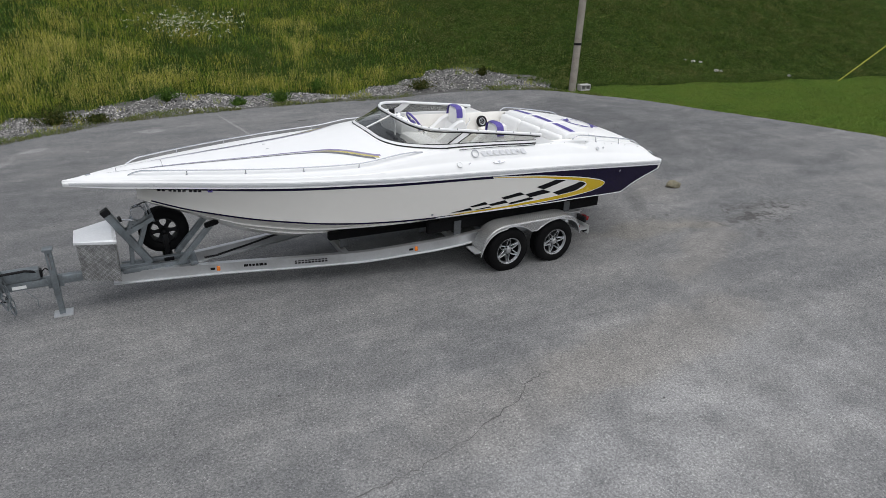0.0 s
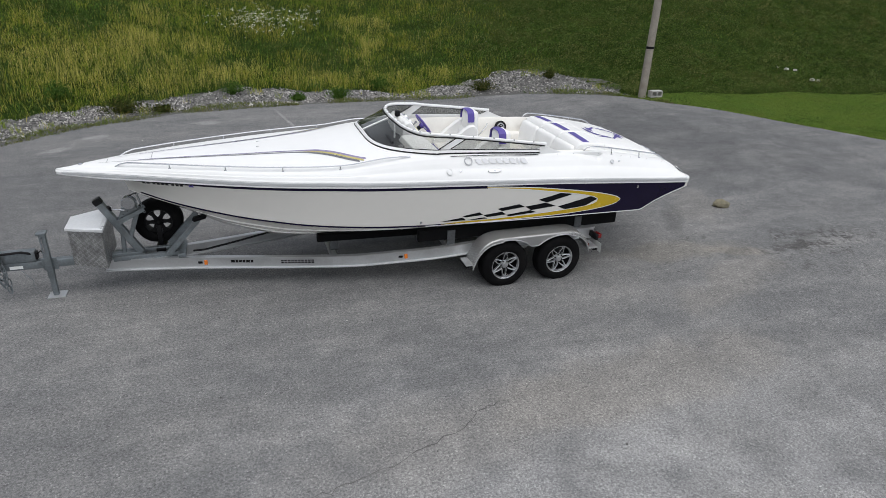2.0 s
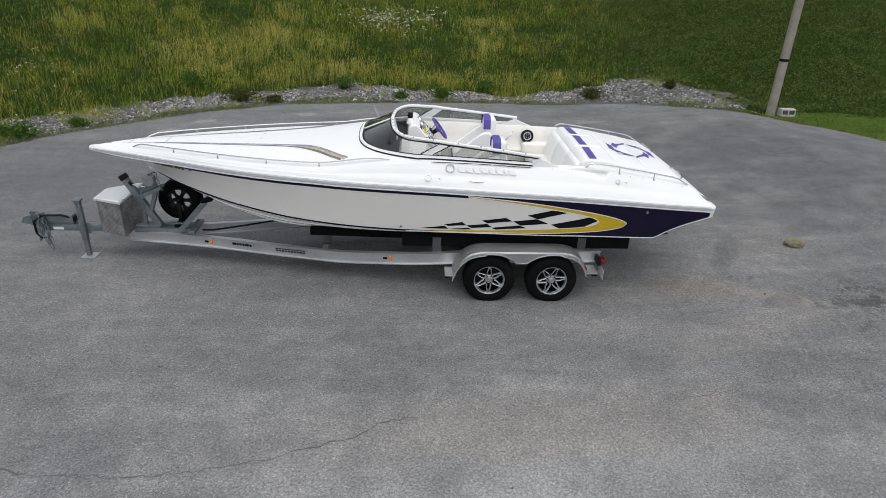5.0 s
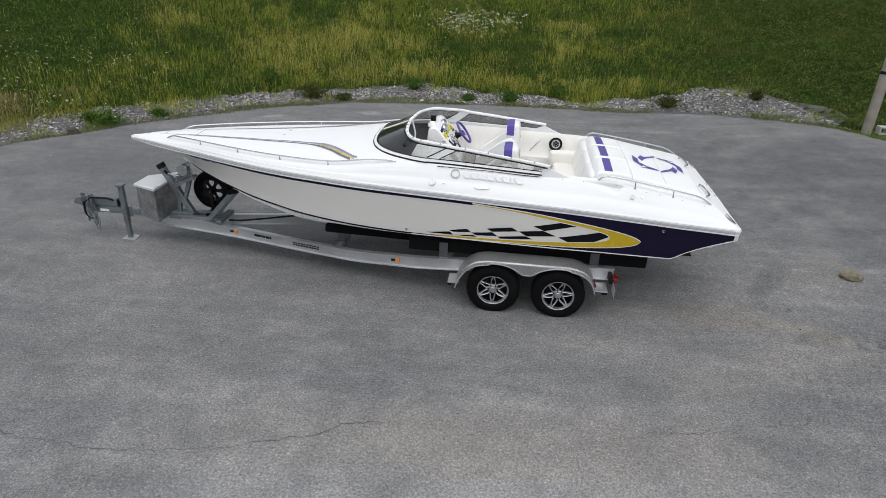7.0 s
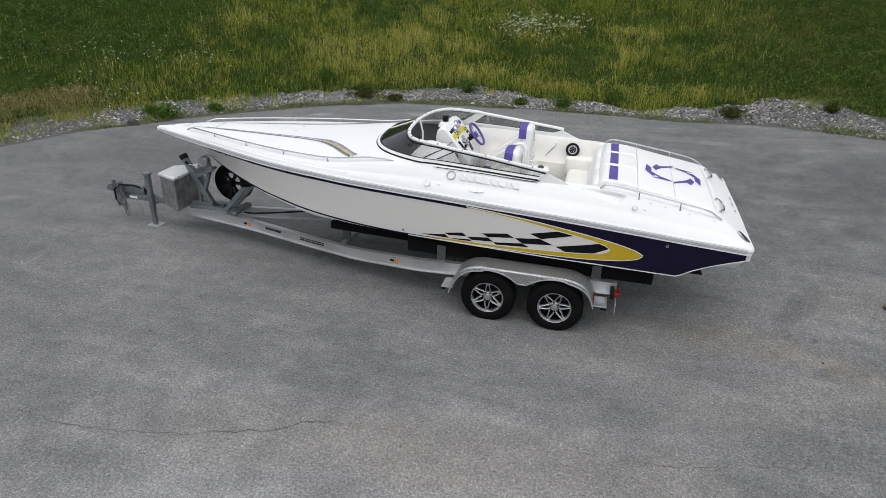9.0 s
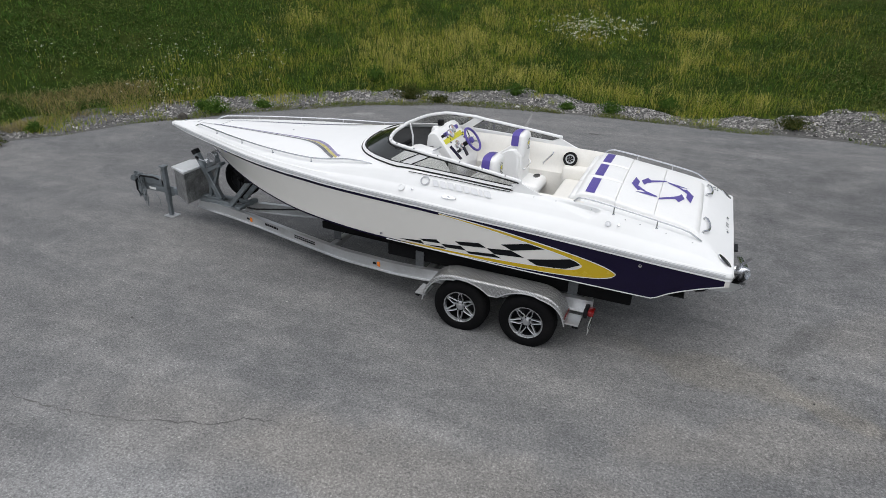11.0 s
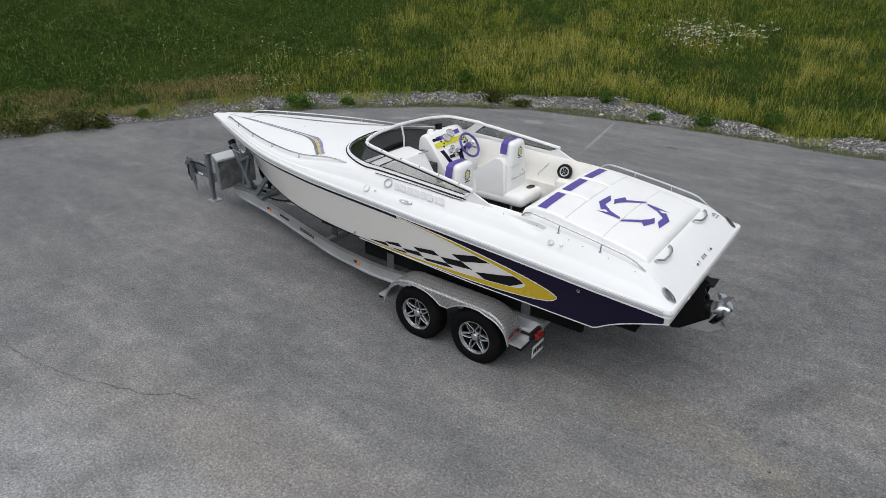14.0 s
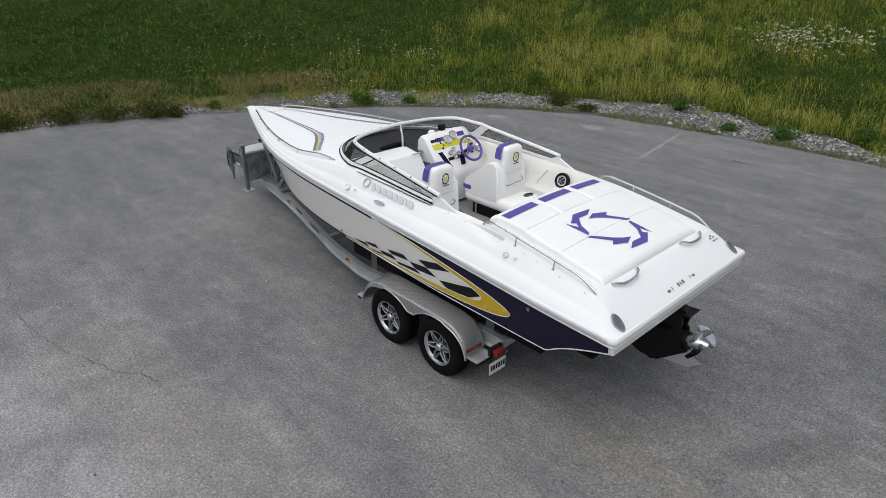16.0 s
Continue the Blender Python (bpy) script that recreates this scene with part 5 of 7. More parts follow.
for s in (-1, 1):
    # black trim lines below the side light
    for v, x0 in ((0.925, 4.50),):
        bm = bmesh.new()
        tube(bm, [side_point(x, v, s, 0.001)[0] for x in lin(x0, 5.70, 24)] + ([side_point(5.74, 0.99, s, 0.001)[0]] if v < 0.99 else []), 0.0045, 6)
        part("trim_strip", bm, BLACKP, windscreen, "thin black trim strip")
    # brand lettering as plain slanted bars, with a ring before it
    x = 4.825
    for w in (0.075, 0.08, 0.08, 0.085, 0.07, 0.085, 0.035, 0.085):
        side_patch("letter_bar", x, x + w * 0.85, 0.60, 0.80, LETTER, s, "raised silver letter-sized bar", skew=-0.035)
        x += w * 0.85 + 0.026
    side_disc("ring_badge", 4.725, 0.72, s, [(0.0, 0.056), (0.008, 0.054), (0.008, 0.044), (0.0, 0.042)], SILVERGEL, "silver ring badge")
    side_disc("side_vent", 5.05, 0.32, s, [(-0.002, 0.022), (0.007, 0.020), (0.009, 0.012), (0.004, 0.0005)], STEEL, "slim polished oval vent", 4.2)
    side_disc("filler_cap", 4.46, 0.32, s, [(0.0, 0.042), (0.008, 0.040), (0.010, 0.030), (0.004, 0.026), (0.008, 0.012), (0.008, 0.0005)], GELCOAT, "round white filler cap")
    side_disc("vent_cap", 4.60, 0.33, s, [(0.0, 0.012), (0.012, 0.010), (0.014, 0.0005)], STEEL, "small round vent")
    side_disc("filler_cap", 6.79, 0.62, s, [(0.0, 0.030), (0.005, 0.028), (0.006, 0.021), (0.002, 0.019), (0.005, 0.009), (0.005, 0.0005)], LETTER, "round polished fuel cap")
    side_disc("vent_cap", 6.90, 0.66, s, [(0.0, 0.014), (0.012, 0.012), (0.014, 0.0005)], STEEL, "small round vent")
# painted bow flashes: two tapering ribbons on the foredeck that curl out at their ends
def deck_ribbon(y_at, w_at, x0, x1, material, s, name, off):
    bm = bmesh.new()
    rows = []
    for x in lin(x0, x1, 46):
        y, w = y_at(x), w_at(x)
        rows.append([(x, s * (y + w * (v - 0.5)), deck_z(x, y + w * (v - 0.5)) + off) for v in (0, 0.33, 0.66, 1)])
    sheet(bm, rows)
    bpart(name, bm, material, "", deck)


_mid = curve_of([(0.45, 0.06), (1.2, 0.175), (2.0, 0.295), (2.6, 0.40), (2.9, 0.485), (3.1, 0.60), (3.28, 0.745), (3.46, 0.885)])
_wid = curve_of([(0.45, 0.012), (1.2, 0.035), (2.0, 0.055), (2.7, 0.075), (3.0, 0.14), (3.2, 0.15), (3.42, 0.12)])
for s in (-1, 1):
    deck_ribbon(lambda x: _mid(x) + _wid(x) * 0.33, lambda x: _wid(x) * 0.34, 0.45, 3.40, GREYGEL, s, "grey_flash", 0.004)
    deck_ribbon(_mid, lambda x: _wid(x) * 0.30 * min(1, max(0.02, (x - 2.7) / 0.4)), 2.7, 3.45, FLASH, s, "yellow_flash", 0.0045)
    deck_ribbon(lambda x: _mid(x) - _wid(x) * 0.33, lambda x: _wid(x) * 0.34, 0.9, 3.48, LILAC, s, "lilac_flash", 0.004)
# seams of the foredeck hatch
for x, w in ((0.53, 0.075), (1.02, 0.15)):
    bm = bmesh.new()
    tube(bm, [(x + 0.02 * math.cos(4 * y), y, deck_z(x, y) + 0.0005) for y in lin(-w, w, 9)], 0.0035, 5)
    bpart("hatch_seam", bm, GREYGEL, "thin dark seam across the foredeck hatch")
# bow light, cleats and hatch screws
bm = bmesh.new()
box(bm, 0.235, 0.29, -0.018, 0.018, 1.625, 1.655, 0.010)
bpart("bow_light", bm, STEEL, "small steel bow light")
for x, y in ((2.27, -0.07), (2.28, 0.16)):
    bm = bmesh.new()
    box(bm, x - 0.018, x + 0.018, y - 0.006, y + 0.006, deck_z(x, y) - 0.004, deck_z(x, y) + 0.006, 0.003, 1)
    bpart("hatch_catch", bm, SILVERGEL, "small flush steel catch")
# stern: grab handles, oval vents, marks
for s in (-1, 1):
    bm = bmesh.new()
    y0, y1 = s * 0.39, s * 0.77
    tube(bm, [(7.695, y0, 1.54), (7.71, y0, 1.575), (7.735, y0 + s * 0.03, 1.572), (7.760, y0 + s * 0.09, 1.556), (7.768, y0 + s * 0.19, 1.550), (7.760, y1 - s * 0.09, 1.552), (7.735, y1 - s * 0.03, 1.566), (7.71, y1, 1.568), (7.695, y1, 1.535)], 0.012, 8)
    bpart("grab_handle", bm, STEEL, "polished stern grab handle")
    bm = bmesh.new()
    lathe(bm, [(0.0, 0.088), (0.008, 0.084), (0.008, 0.068), (0.002, 0.066), (0.002, 0.0005)], (0, 0, 0), "z", 24)
    m = Vector((0.62, s * 0.06, 0.78)).normalized().to_track_quat("Z", "Y").to_matrix().to_4x4()
    m.translation = Vector((7.945, s * 1.03, 1.398))
    bmesh.ops.transform(bm, matrix=m @ Matrix.Diagonal((0.55, 1, 1, 1)) @ pose(0, 0, 0, 0, 0, 0), verts=bm.verts)
    v = bpart("stern_vent", bm, STEEL, "oval stern vent with slats")
    for k in range(-4, 5):
        bm = bmesh.new()
        w = 0.034 * math.sqrt(max(0.05, 1 - (k / 5.2) ** 2))
        box(bm, -w, w, k * 0.013 - 0.003, k * 0.013 + 0.003, 0.002, 0.007)
        bmesh.ops.transform(bm, matrix=m, verts=bm.verts)
        part("slat", bm, BLACKP, v, smooth=0)


def stern_z(x):
    t = (x - 7.7) / 0.33
    return coam_z(7.7) * (1 - t) + (rail_z(8.0) + 0.065) * t + 0.045 * t * (1 - t) + 0.012


for y, w in ((-0.20, 0.012), (-0.10, 0.03), (-0.055, 0.02), (-0.02, 0.035), (0.125, 0.012)):
    bm = bmesh.new()
    sheet(bm, [[(x, yy, stern_z(x) + 0.006) for yy in (y, y + w)] for x in (7.95, 7.98)])
    bpart("bar", bm, GREYGEL, smooth=0)
for y in (-0.255, 0.185):
    bm = bmesh.new()
    lathe(bm, [(0.0, 0.030), (0.006, 0.028), (0.008, 0.020), (0.004, 0.0005)], (0, 0, 0), "z", 16)
    bmesh.ops.transform(bm, matrix=pose(7.965, y, stern_z(7.965), 0, 33, 0) @ Matrix.Diagonal((0.5, 1, 1, 1)), verts=bm.verts)
    bpart("deck_drain", bm, STEEL, "small oval steel drain")
for x, y in ((7.80, 0.84), (7.83, 0.86), (7.80, 0.90), (7.83, 0.92), (7.78, 0.87)):
    bm = bmesh.new()
    lathe(bm, [(0.0, 0.010), (0.006, 0.009), (0.008, 0.0005)], (x, y, stern_z(x)), "z", 8)
    bpart("screw_head", bm, GALV)

# ---- stern drive ----
drive = empty("stern_drive")
drive.parent = boat
drive.matrix_local = BOAT_SHIFT.copy()


def plate(bm, pts, y0, y1, bevel=0.0):
    a, b = [bm.verts.new((x, y0, z)) for x, z in pts], [bm.verts.new((x, y1, z)) for x, z in pts]
    f1, f2 = bm.faces.new(a), bm.faces.new(b[::-1])
    for i in range(len(a)):
        j = (i + 1) % len(a)
        bm.faces.new((a[j], a[i], b[i], b[j]))
    if bevel:
        bmesh.ops.bevel(bm, geom=list({e for f in (f1, f2) for e in f.edges}), offset=bevel, segments=2, affect="EDGES")


bm = bmesh.new()
plate(bm, [(7.36, 0.74), (7.36, 1.10), (7.70, 1.15), (8.03, 1.165), (8.10, 1.12), (8.03, 1.04), (8.01, 0.95), (8.05, 0.90), (8.14, 0.84), (8.145, 0.745), (7.88, 0.53), (7.80, 0.505), (7.68, 0.56), (7.52, 0.66)], -0.085, 0.085, 0.04)
part("leg", bm, DRIVEBLK, drive, "black stern drive leg")
bm = bmesh.new()
plate(bm, [(7.62, 1.02), (7.62, 1.035), (8.00, 1.125), (8.13, 1.142), (8.13, 1.127), (8.02, 1.10)], -0.10, 0.10, 0.004)
part("cavitation_plate", bm, DRIVEBLK, drive, "black cavitation plate")
bm = bmesh.new()
box(bm, 7.34, 7.52, -0.20, 0.20, 0.80, 1.16, 0.03)
part("transom_shield", bm, DRIVEBLK, drive, "black transom shield")
bm = bmesh.new()
tube(bm, [(7.60, 0, 0.80), (7.72, 0, 0.81), (8.0, 0, 0.845), (8.14, 0, 0.855)], [0.02, 0.07, 0.085, 0.075], 14)
part("torpedo", bm, DRIVEBLK, drive, "black gearcase")
bm = bmesh.new()
plate(bm, [(7.86, 0.54), (8.14, 0.755), (8.28, 0.660), (8.16, 0.568)], -0.012, 0.012, 0.004)
part("skeg", bm, ALU, drive, "bare grey metal skeg")
for s in (-1, 1):
    bm = bmesh.new()
    tube(bm, [(7.42, s * 0.16, 0.86), (7.95, s * 0.12, 0.93)], [0.03, 0.02], 10)
    part("trim_ram", bm, DRIVEBLK, drive, "black trim ram")
bm = bmesh.new()
tube(bm, [(7.5, 0.05, 1.12), (7.6, 0.10, 1.18), (7.75, 0.10, 1.17), (7.85, 0.04, 1.10)], 0.016, 8)
part("hose", bm, SILVERGEL, drive, "grey coolant hose")
bm = bmesh.new()
tube(bm, [(8.10, 0, 0.853), (8.14, 0, 0.855), (8.26, 0, 0.865), (8.31, 0, 0.868)], [0.06, 0.062, 0.055, 0.03], 16)
prop = part("propeller", bm, STEEL, drive, "polished stainless propeller")
for k in range(4):
    bm = bmesh.new()
    rows = []
    for u in lin(0, 1, 8):
        r = 0.05 + 0.135 * u
        w = 0.115 * math.sin(math.pi * (0.22 + 0.72 * u)) + 0.01
        tw = radians(62 - 30 * u)
        rows.append([(w * t * math.cos(tw) + 0.02 * u, w * t * math.sin(tw) + 0.02 * t * u, r) for t in lin(-1, 1, 6)])
    sheet(bm, rows)
    bmesh.ops.solidify(bm, geom=bm.faces[:], thickness=0.006)
    bmesh.ops.transform(bm, matrix=pose(8.22, 0, 0.862) @ Matrix.Rotation(radians(90 * k + 20), 4, "X"), verts=bm.verts)
    part("blade", bm, STEEL, prop)
for s in (-1, 1):
    bm = bmesh.new()
    box(bm, 7.36, 7.66, s * 0.70 - 0.15, s * 0.70 + 0.15, 0.80, 0.815, 0.004)
    bpart("trim_tab", bm, DRIVEBLK, "black trim tab under the stern")


# ---- the trailer ----
trailer = empty("boat_trailer", (4.0, 0, 0))
tagged(trailer, "aluminium tandem-axle boat trailer with tread-plate fenders, on the asphalt", "trailer")


def tpart(name, bm, material, label="", parent=None, smooth=35):
    ob = part(name, bm, material, parent or trailer, label, smooth)
    if parent is None:
        ob.matrix_local = BOAT_SHIFT.copy()
    return ob


beam_y = curve_of([(0.30, 0.045), (1.46, 0.235), (2.6, 0.50), (3.92, 0.835), (4.35, 0.925), (4.7, 0.95), (6.75, 0.95)])
beam_z = curve_of([(0.30, 0.335), (1.46, 0.325), (2.3, 0.32), (3.2, 0.335), (3.92, 0.40), (4.4, 0.445), (5.0, 0.485), (6.75, 0.525)])
IPROF = [(-0.035, -0.08), (0.035, -0.08), (0.035, -0.070), (0.006, -0.066), (0.006, 0.066), (0.035, 0.070), (0.035, 0.08), (-0.035, 0.08), (-0.035, 0.070), (-0.006, 0.066), (-0.006, -0.066), (-0.035, -0.070), (-0.035, -0.08)]
for s in (-1, 1):
    bm = bmesh.new()
    xs = lin(0.30, 4.9, 40) + [5.6, 6.2, 6.75]
    vs = sheet(bm, [[(x, s * (beam_y(x) + d), beam_z(x) + h) for d, h in IPROF] for x in xs])
    bm.faces.new(vs[0][:-1])
    bm.faces.new(vs[-1][:-1])
    beam = tpart("beam", bm, ALU, "weathered aluminium I-beam", smooth=30)

    def beam_at(x, h, d=0.037, s=s):
        return Vector((x, s * (beam_y(x) + d), beam_z(x) + h))

    for x in (1.40, 3.90):
        bm = bmesh.new()
        bar(bm, beam_at(x, 0.0, 0.012), beam_at(x + 0.055, 0.0, 0.012), 0.012, 0.03)
        part("marker_lamp", bm, BLACKP, beam, "dark marker lamp")
        bm = bmesh.new()
        bar(bm, beam_at(x + 0.075, 0.0, 0.012), beam_at(x + 0.115, 0.0, 0.012), 0.014, 0.065)
        part("reflector", bm, ORANGE, beam, "orange reflector")
    # maker's mark and lettering along the web, as plain bars
    x = 1.80
    for w, hh, m in ((0.05, 0.034, BLACKP), (0.03, 0.034, BLACKP), (0.035, 0.03, BLACKP), (0.03, 0.034, BLACKP), (0.05, 0.034, BLACKP), (0.03, 0.034, BLACKP)):
        bm = bmesh.new()
        bar(bm, beam_at(x, 0.012, 0.009), beam_at(x + w, 0.012, 0.009), 0.003, hh, 0)
        part("bar", bm, m, beam)
        x += w + 0.01
    for row, h in ((0, 0.022), (1, -0.008)):
        for k in range(10):
            bm = bmesh.new()
            xx = 2.42 + 0.042 * k
            bar(bm, beam_at(xx, h, 0.009), beam_at(xx + 0.032, h, 0.009), 0.003, 0.014 + 0.006 * row, 0)
            part("bar", bm, BLACKP, beam)
    # bunks: carpeted boards on galvanised uprights
    bm = bmesh.new()
    bar(bm, (2.90, s * 0.42, 0.60), (4.55, s * 0.42, 0.56), 0.09, 0.11, 0.012)
    tpart("bunk", bm, CARPET, "black carpeted bunk board")
    bm = bmesh.new()
    bar(bm, (4.15, s * 0.86, 0.685), (7.14, s * 0.86, 0.685), 0.07, 0.17, 0.012)
    tpart("bunk", bm, CARPET, "black carpeted bunk board")
    for x, y, z0, z1 in ((3.12, 0.42, 0.40, 0.56), (4.3, 0.42, 0.42, 0.53), (4.60, 0.91, 0.46, 0.74), (6.5, 0.91, 0.55, 0.76)):
        bm = bmesh.new()
        box(bm, x - 0.055, x + 0.055, s * y - 0.006, s * y + 0.006, z0, z1, 0.003)
        box(bm, x - 0.055, x + 0.055, s * y - s * 0.05 - 0.04, s * y + 0.006 * s, z0, z0 + 0.01, 0.002)
        tpart("bunk_bracket", bm, DARKGALV, "galvanised bunk bracket")
# cross members and axles
for x, z in ((3.1, 0.34), (4.65, 0.40), (5.68, 0.42), (6.66, 0.50)):
    bm = bmesh.new()
    box(bm, x - 0.04, x + 0.04, -beam_y(x), beam_y(x), z - 0.04, z + 0.04, 0.006)
    tpart("cross_member", bm, ALU, "aluminium cross member")
HUBS = ((5.27, 0.302), (6.075, 0.302))
for x, z in HUBS:
    bm = bmesh.new()
    box(bm, x - 0.035, x + 0.035, -1.05, 1.05, z - 0.005, z + 0.065, 0.008)
    tpart("axle", bm, GALV, "galvanised axle tube")


def build_tyre(bm):
    """Tyre with rounded shoulders, four grooves and sidewall ribs; the axle lies along y."""
    R, w = 0.332, 0.105
    prof = [(-w * 0.86, 0.196), (-w * 0.98, 0.215), (-w * 1.03, 0.245), (-w * 0.99, 0.287), (-w * 0.93, 0.296), (-w * 0.90, 0.309), (-w * 0.76, 0.322), (-w * 0.62, 0.329)]
    for y in (-0.055, -0.02, 0.015, 0.05):
        prof += [(y, R), (y + 0.002, R - 0.009), (y + 0.010, R - 0.009), (y + 0.012, R)]
    prof += [(w * 0.76, 0.322), (w * 0.90, 0.309), (w * 0.99, 0.287), (w * 1.03, 0.245), (w * 0.98, 0.215), (w * 0.86, 0.196)]
    lathe(bm, prof, (0, 0, 0), "y", 48)
    for v in bm.verts:
        if v.co.z < -0.300:
            v.co.z = -0.302


def build_rim(parent):
    """Six-spoke alloy, machined face over dark wells; outside looks along -y."""
    bm = bmesh.new()
    lathe(bm, [(-0.088, 0.200), (-0.098, 0.198), (-0.094, 0.186), (-0.075, 0.180), (-0.066, 0.176)], (0, 0, 0), "y", 48)
    rim = part("rim", bm, RIMMETAL, parent, "machined alloy rim")
    bm = bmesh.new()
    lathe(bm, [(-0.066, 0.177), (-0.02, 0.174), (0.03, 0.165), (0.035, 0.10), (0.03, 0.0005)], (0, 0, 0), "y", 32)
    part("well", bm, RIMDARK, rim, "dark wheel well")
    for k in range(6):
        a = 60 * k + 30
        bm = bmesh.new()
        for t in (-1, 1):
            pts = []
            for r, off, h, y in ((0.05, 0.026, 0.014, -0.062), (0.09, 0.027, 0.011, -0.070), (0.13, 0.021, 0.011, -0.074), (0.160, 0.012, 0.016, -0.077), (0.180, 0.012, 0.026, -0.079)):
                pts.append((r, off * t, h, y))
            rows = []
            for r, o, h, y in pts:
                rows.append([(r, y + 0.03, o - h * 0.6), (r, y, o - h * 0.5), (r, y - 0.004, o), (r, y, o + h * 0.5), (r, y + 0.03, o + h * 0.6)])
            sheet(bm, rows)
        bmesh.ops.transform(bm, matrix=Matrix.Rotation(radians(a), 4, "Y"), verts=bm.verts)
        part("spoke", bm, RIMMETAL, rim)
    bm = bmesh.new()
    lathe(bm, [(-0.02, 0.062), (-0.058, 0.058), (-0.064, 0.044), (-0.082, 0.040), (-0.090, 0.034), (-0.092, 0.0005)], (0, 0, 0), "y", 28)
    part("hub_cap", bm, RIMMETAL, rim, "polished hub cap")
    for k in range(6):
        bm = bmesh.new()
        a = radians(60 * k)
        lathe(bm, [(-0.064, 0.010), (-0.076, 0.009), (-0.079, 0.0005)], (0.057 * math.cos(a), 0, 0.057 * math.sin(a)), "y", 6)
        part("lug_nut", bm, RIMDARK, rim)
    return rim


def build_wheel_at(m):
    bm = bmesh.new()
    build_tyre(bm)
    w = part("wheel", bm, RUBBER, trailer, "black tyre on a six-spoke alloy wheel", 40)
    build_rim(w)
    w.matrix_local = BOAT_SHIFT @ m
    return w


for x, z in HUBS:
    for s in (-1, 1):
        build_wheel_at(pose(x, s * 1.155, z, 0, 0, 0 if s < 0 else 180) @ Matrix.Rotation(radians(20 if x > 5.5 else 0), 4, "Y"))

# fenders: a tread-plate top that follows both wheels, with a scalloped skirt
_ftop = curve_of([(4.795, 0.36), (4.82, 0.44), (4.87, 0.54), (4.95, 0.635), (5.05, 0.69), (5.2, 0.715), (5.68, 0.715), (6.15, 0.715), (6.3, 0.69), (6.40, 0.635), (6.47, 0.55), (6.51, 0.44)])


def skirt_low(x):
    z = 0.555
    for hx, hz in HUBS:
        d = abs(x - hx)
        if d < 0.47:
            z = max(z, hz + math.sqrt(0.47**2 - d * d) * 0.80 + (0.0))
    return min(_ftop(x) - 0.025, max(z, 0.50 if 5.5 < x < 5.9 else 0.3) if 5.2 < x < 6.2 else max(_ftop(x) - 0.06 - 0.03 * 0, 0.0))


for s in (-1, 1):
    bm = bmesh.new()
    xs = [4.795, 4.80, 4.81, 4.825, 4.85, 4.88, 4.92, 4.97, 5.03, 5.1] + lin(5.17, 6.15, 40) + [6.22, 6.28, 6.34, 6.39, 6.43, 6.46, 6.485, 6.50, 6.51]
    rows = []
    for x in xs:
        zt = _ftop(x)
        zl = skirt_low(x)
        rows.append([(x, s * 1.0, zt), (x, s * 1.22, zt), (x, s * 1.255, zt - 0.006), (x, s * 1.268, zt - 0.022), (x, s * 1.27, zl), (x, s * 1.262, zl), (x, s * 1.255, zt - 0.026), (x, s * 1.0, zt - 0.008)])
    sheet(bm, rows)
    fender = tpart("fender", bm, TREAD, "aluminium tread-plate tandem fender")
    bm = bmesh.new()
    tube(bm, [(x, s * 1.268, skirt_low(x)) for x in xs], 0.008, 6)
    part("rolled_edge", bm, ALU, fender, "rolled bright edge")
    for x0, x1, z, m in ((4.70, 4.84, 0.37, ALU), (6.50, 6.66, 0.42, ALU)):
        bm = bmesh.new()
        box(bm, x0, x1, s * 1.02, s * 1.26, z - 0.012, z + 0.006, 0.004)
        part("step", bm, m, fender, "small aluminium step")
        bm = bmesh.new()
        box(bm, x0 + (0.0 if x0 < 5 else 0.09), x1 - (0.09 if x0 < 5 else 0.0), s * 1.03, s * 1.255, z - 0.045, z - 0.012, 0.006)
        part("rubber_pad", bm, BLACKP, fender, "black rubber step pad")
    bm = bmesh.new()
    box(bm, 6.503, 6.512, s * 1.04, s * 1.25, 0.46, 0.49)
    part("reflective_tape", bm, REDLENS, fender, "red reflective tape")
    bm = bmesh.new()
    box(bm, 6.72, 6.79, s * 1.12, s * 0.99, 0.485, 0.545, 0.010)
    lamp = tpart("tail_lamp", bm, REDLENS, "red tail lamp")
    bm = bmesh.new()
    box(bm, 6.68, 6.725, s * 1.14, s * 0.96, 0.47, 0.555, 0.006)
    part("lamp_housing", bm, BLACKP, lamp, "black lamp housing")
# number plate, as a plain white plate with bars
bm = bmesh.new()
box(bm, 6.755, 6.759, -1.19, -0.95, 0.29, 0.43, 0.002, 1)
num = tpart("number_plate", bm, PLATEW, "white trailer plate hanging below the lamp")
bm = bmesh.new()
for k in range(6):
    bm2 = bmesh.new()
    box(bm2, 6.761, 6.763, -1.17 + 0.036 * k, -1.146 + 0.036 * k, 0.335, 0.395)
    part("bar", bm2, BLACKP, num, smooth=0)
bm.free()
# tongue and coupler
bm = bmesh.new()
box(bm, -0.86, 0.75, -0.045, 0.045, 0.37, 0.47, 0.008)
tpart("tongue", bm, GALV, "galvanised tongue tube")
bm = bmesh.new()
box(bm, -0.80, -0.42, -0.06, 0.06, 0.475, 0.61, 0.015)
act = tpart("brake_actuator", bm, GALV, "grey hydraulic brake actuator")
bm = bmesh.new()
box(bm, -0.43, -0.40, -0.05, 0.03, 0.50, 0.59, 0.006)
part("connector", bm, BLACKP, act, "black connector")
bm = bmesh.new()
plate(bm, [(-1.14, 0.48), (-1.10, 0.56), (-0.98, 0.60), (-0.80, 0.59), (-0.80, 0.46), (-1.0, 0.45)], -0.055, 0.055, 0.02)
tpart("coupler", bm, GALV, "grey ball coupler")
bm = bmesh.new()
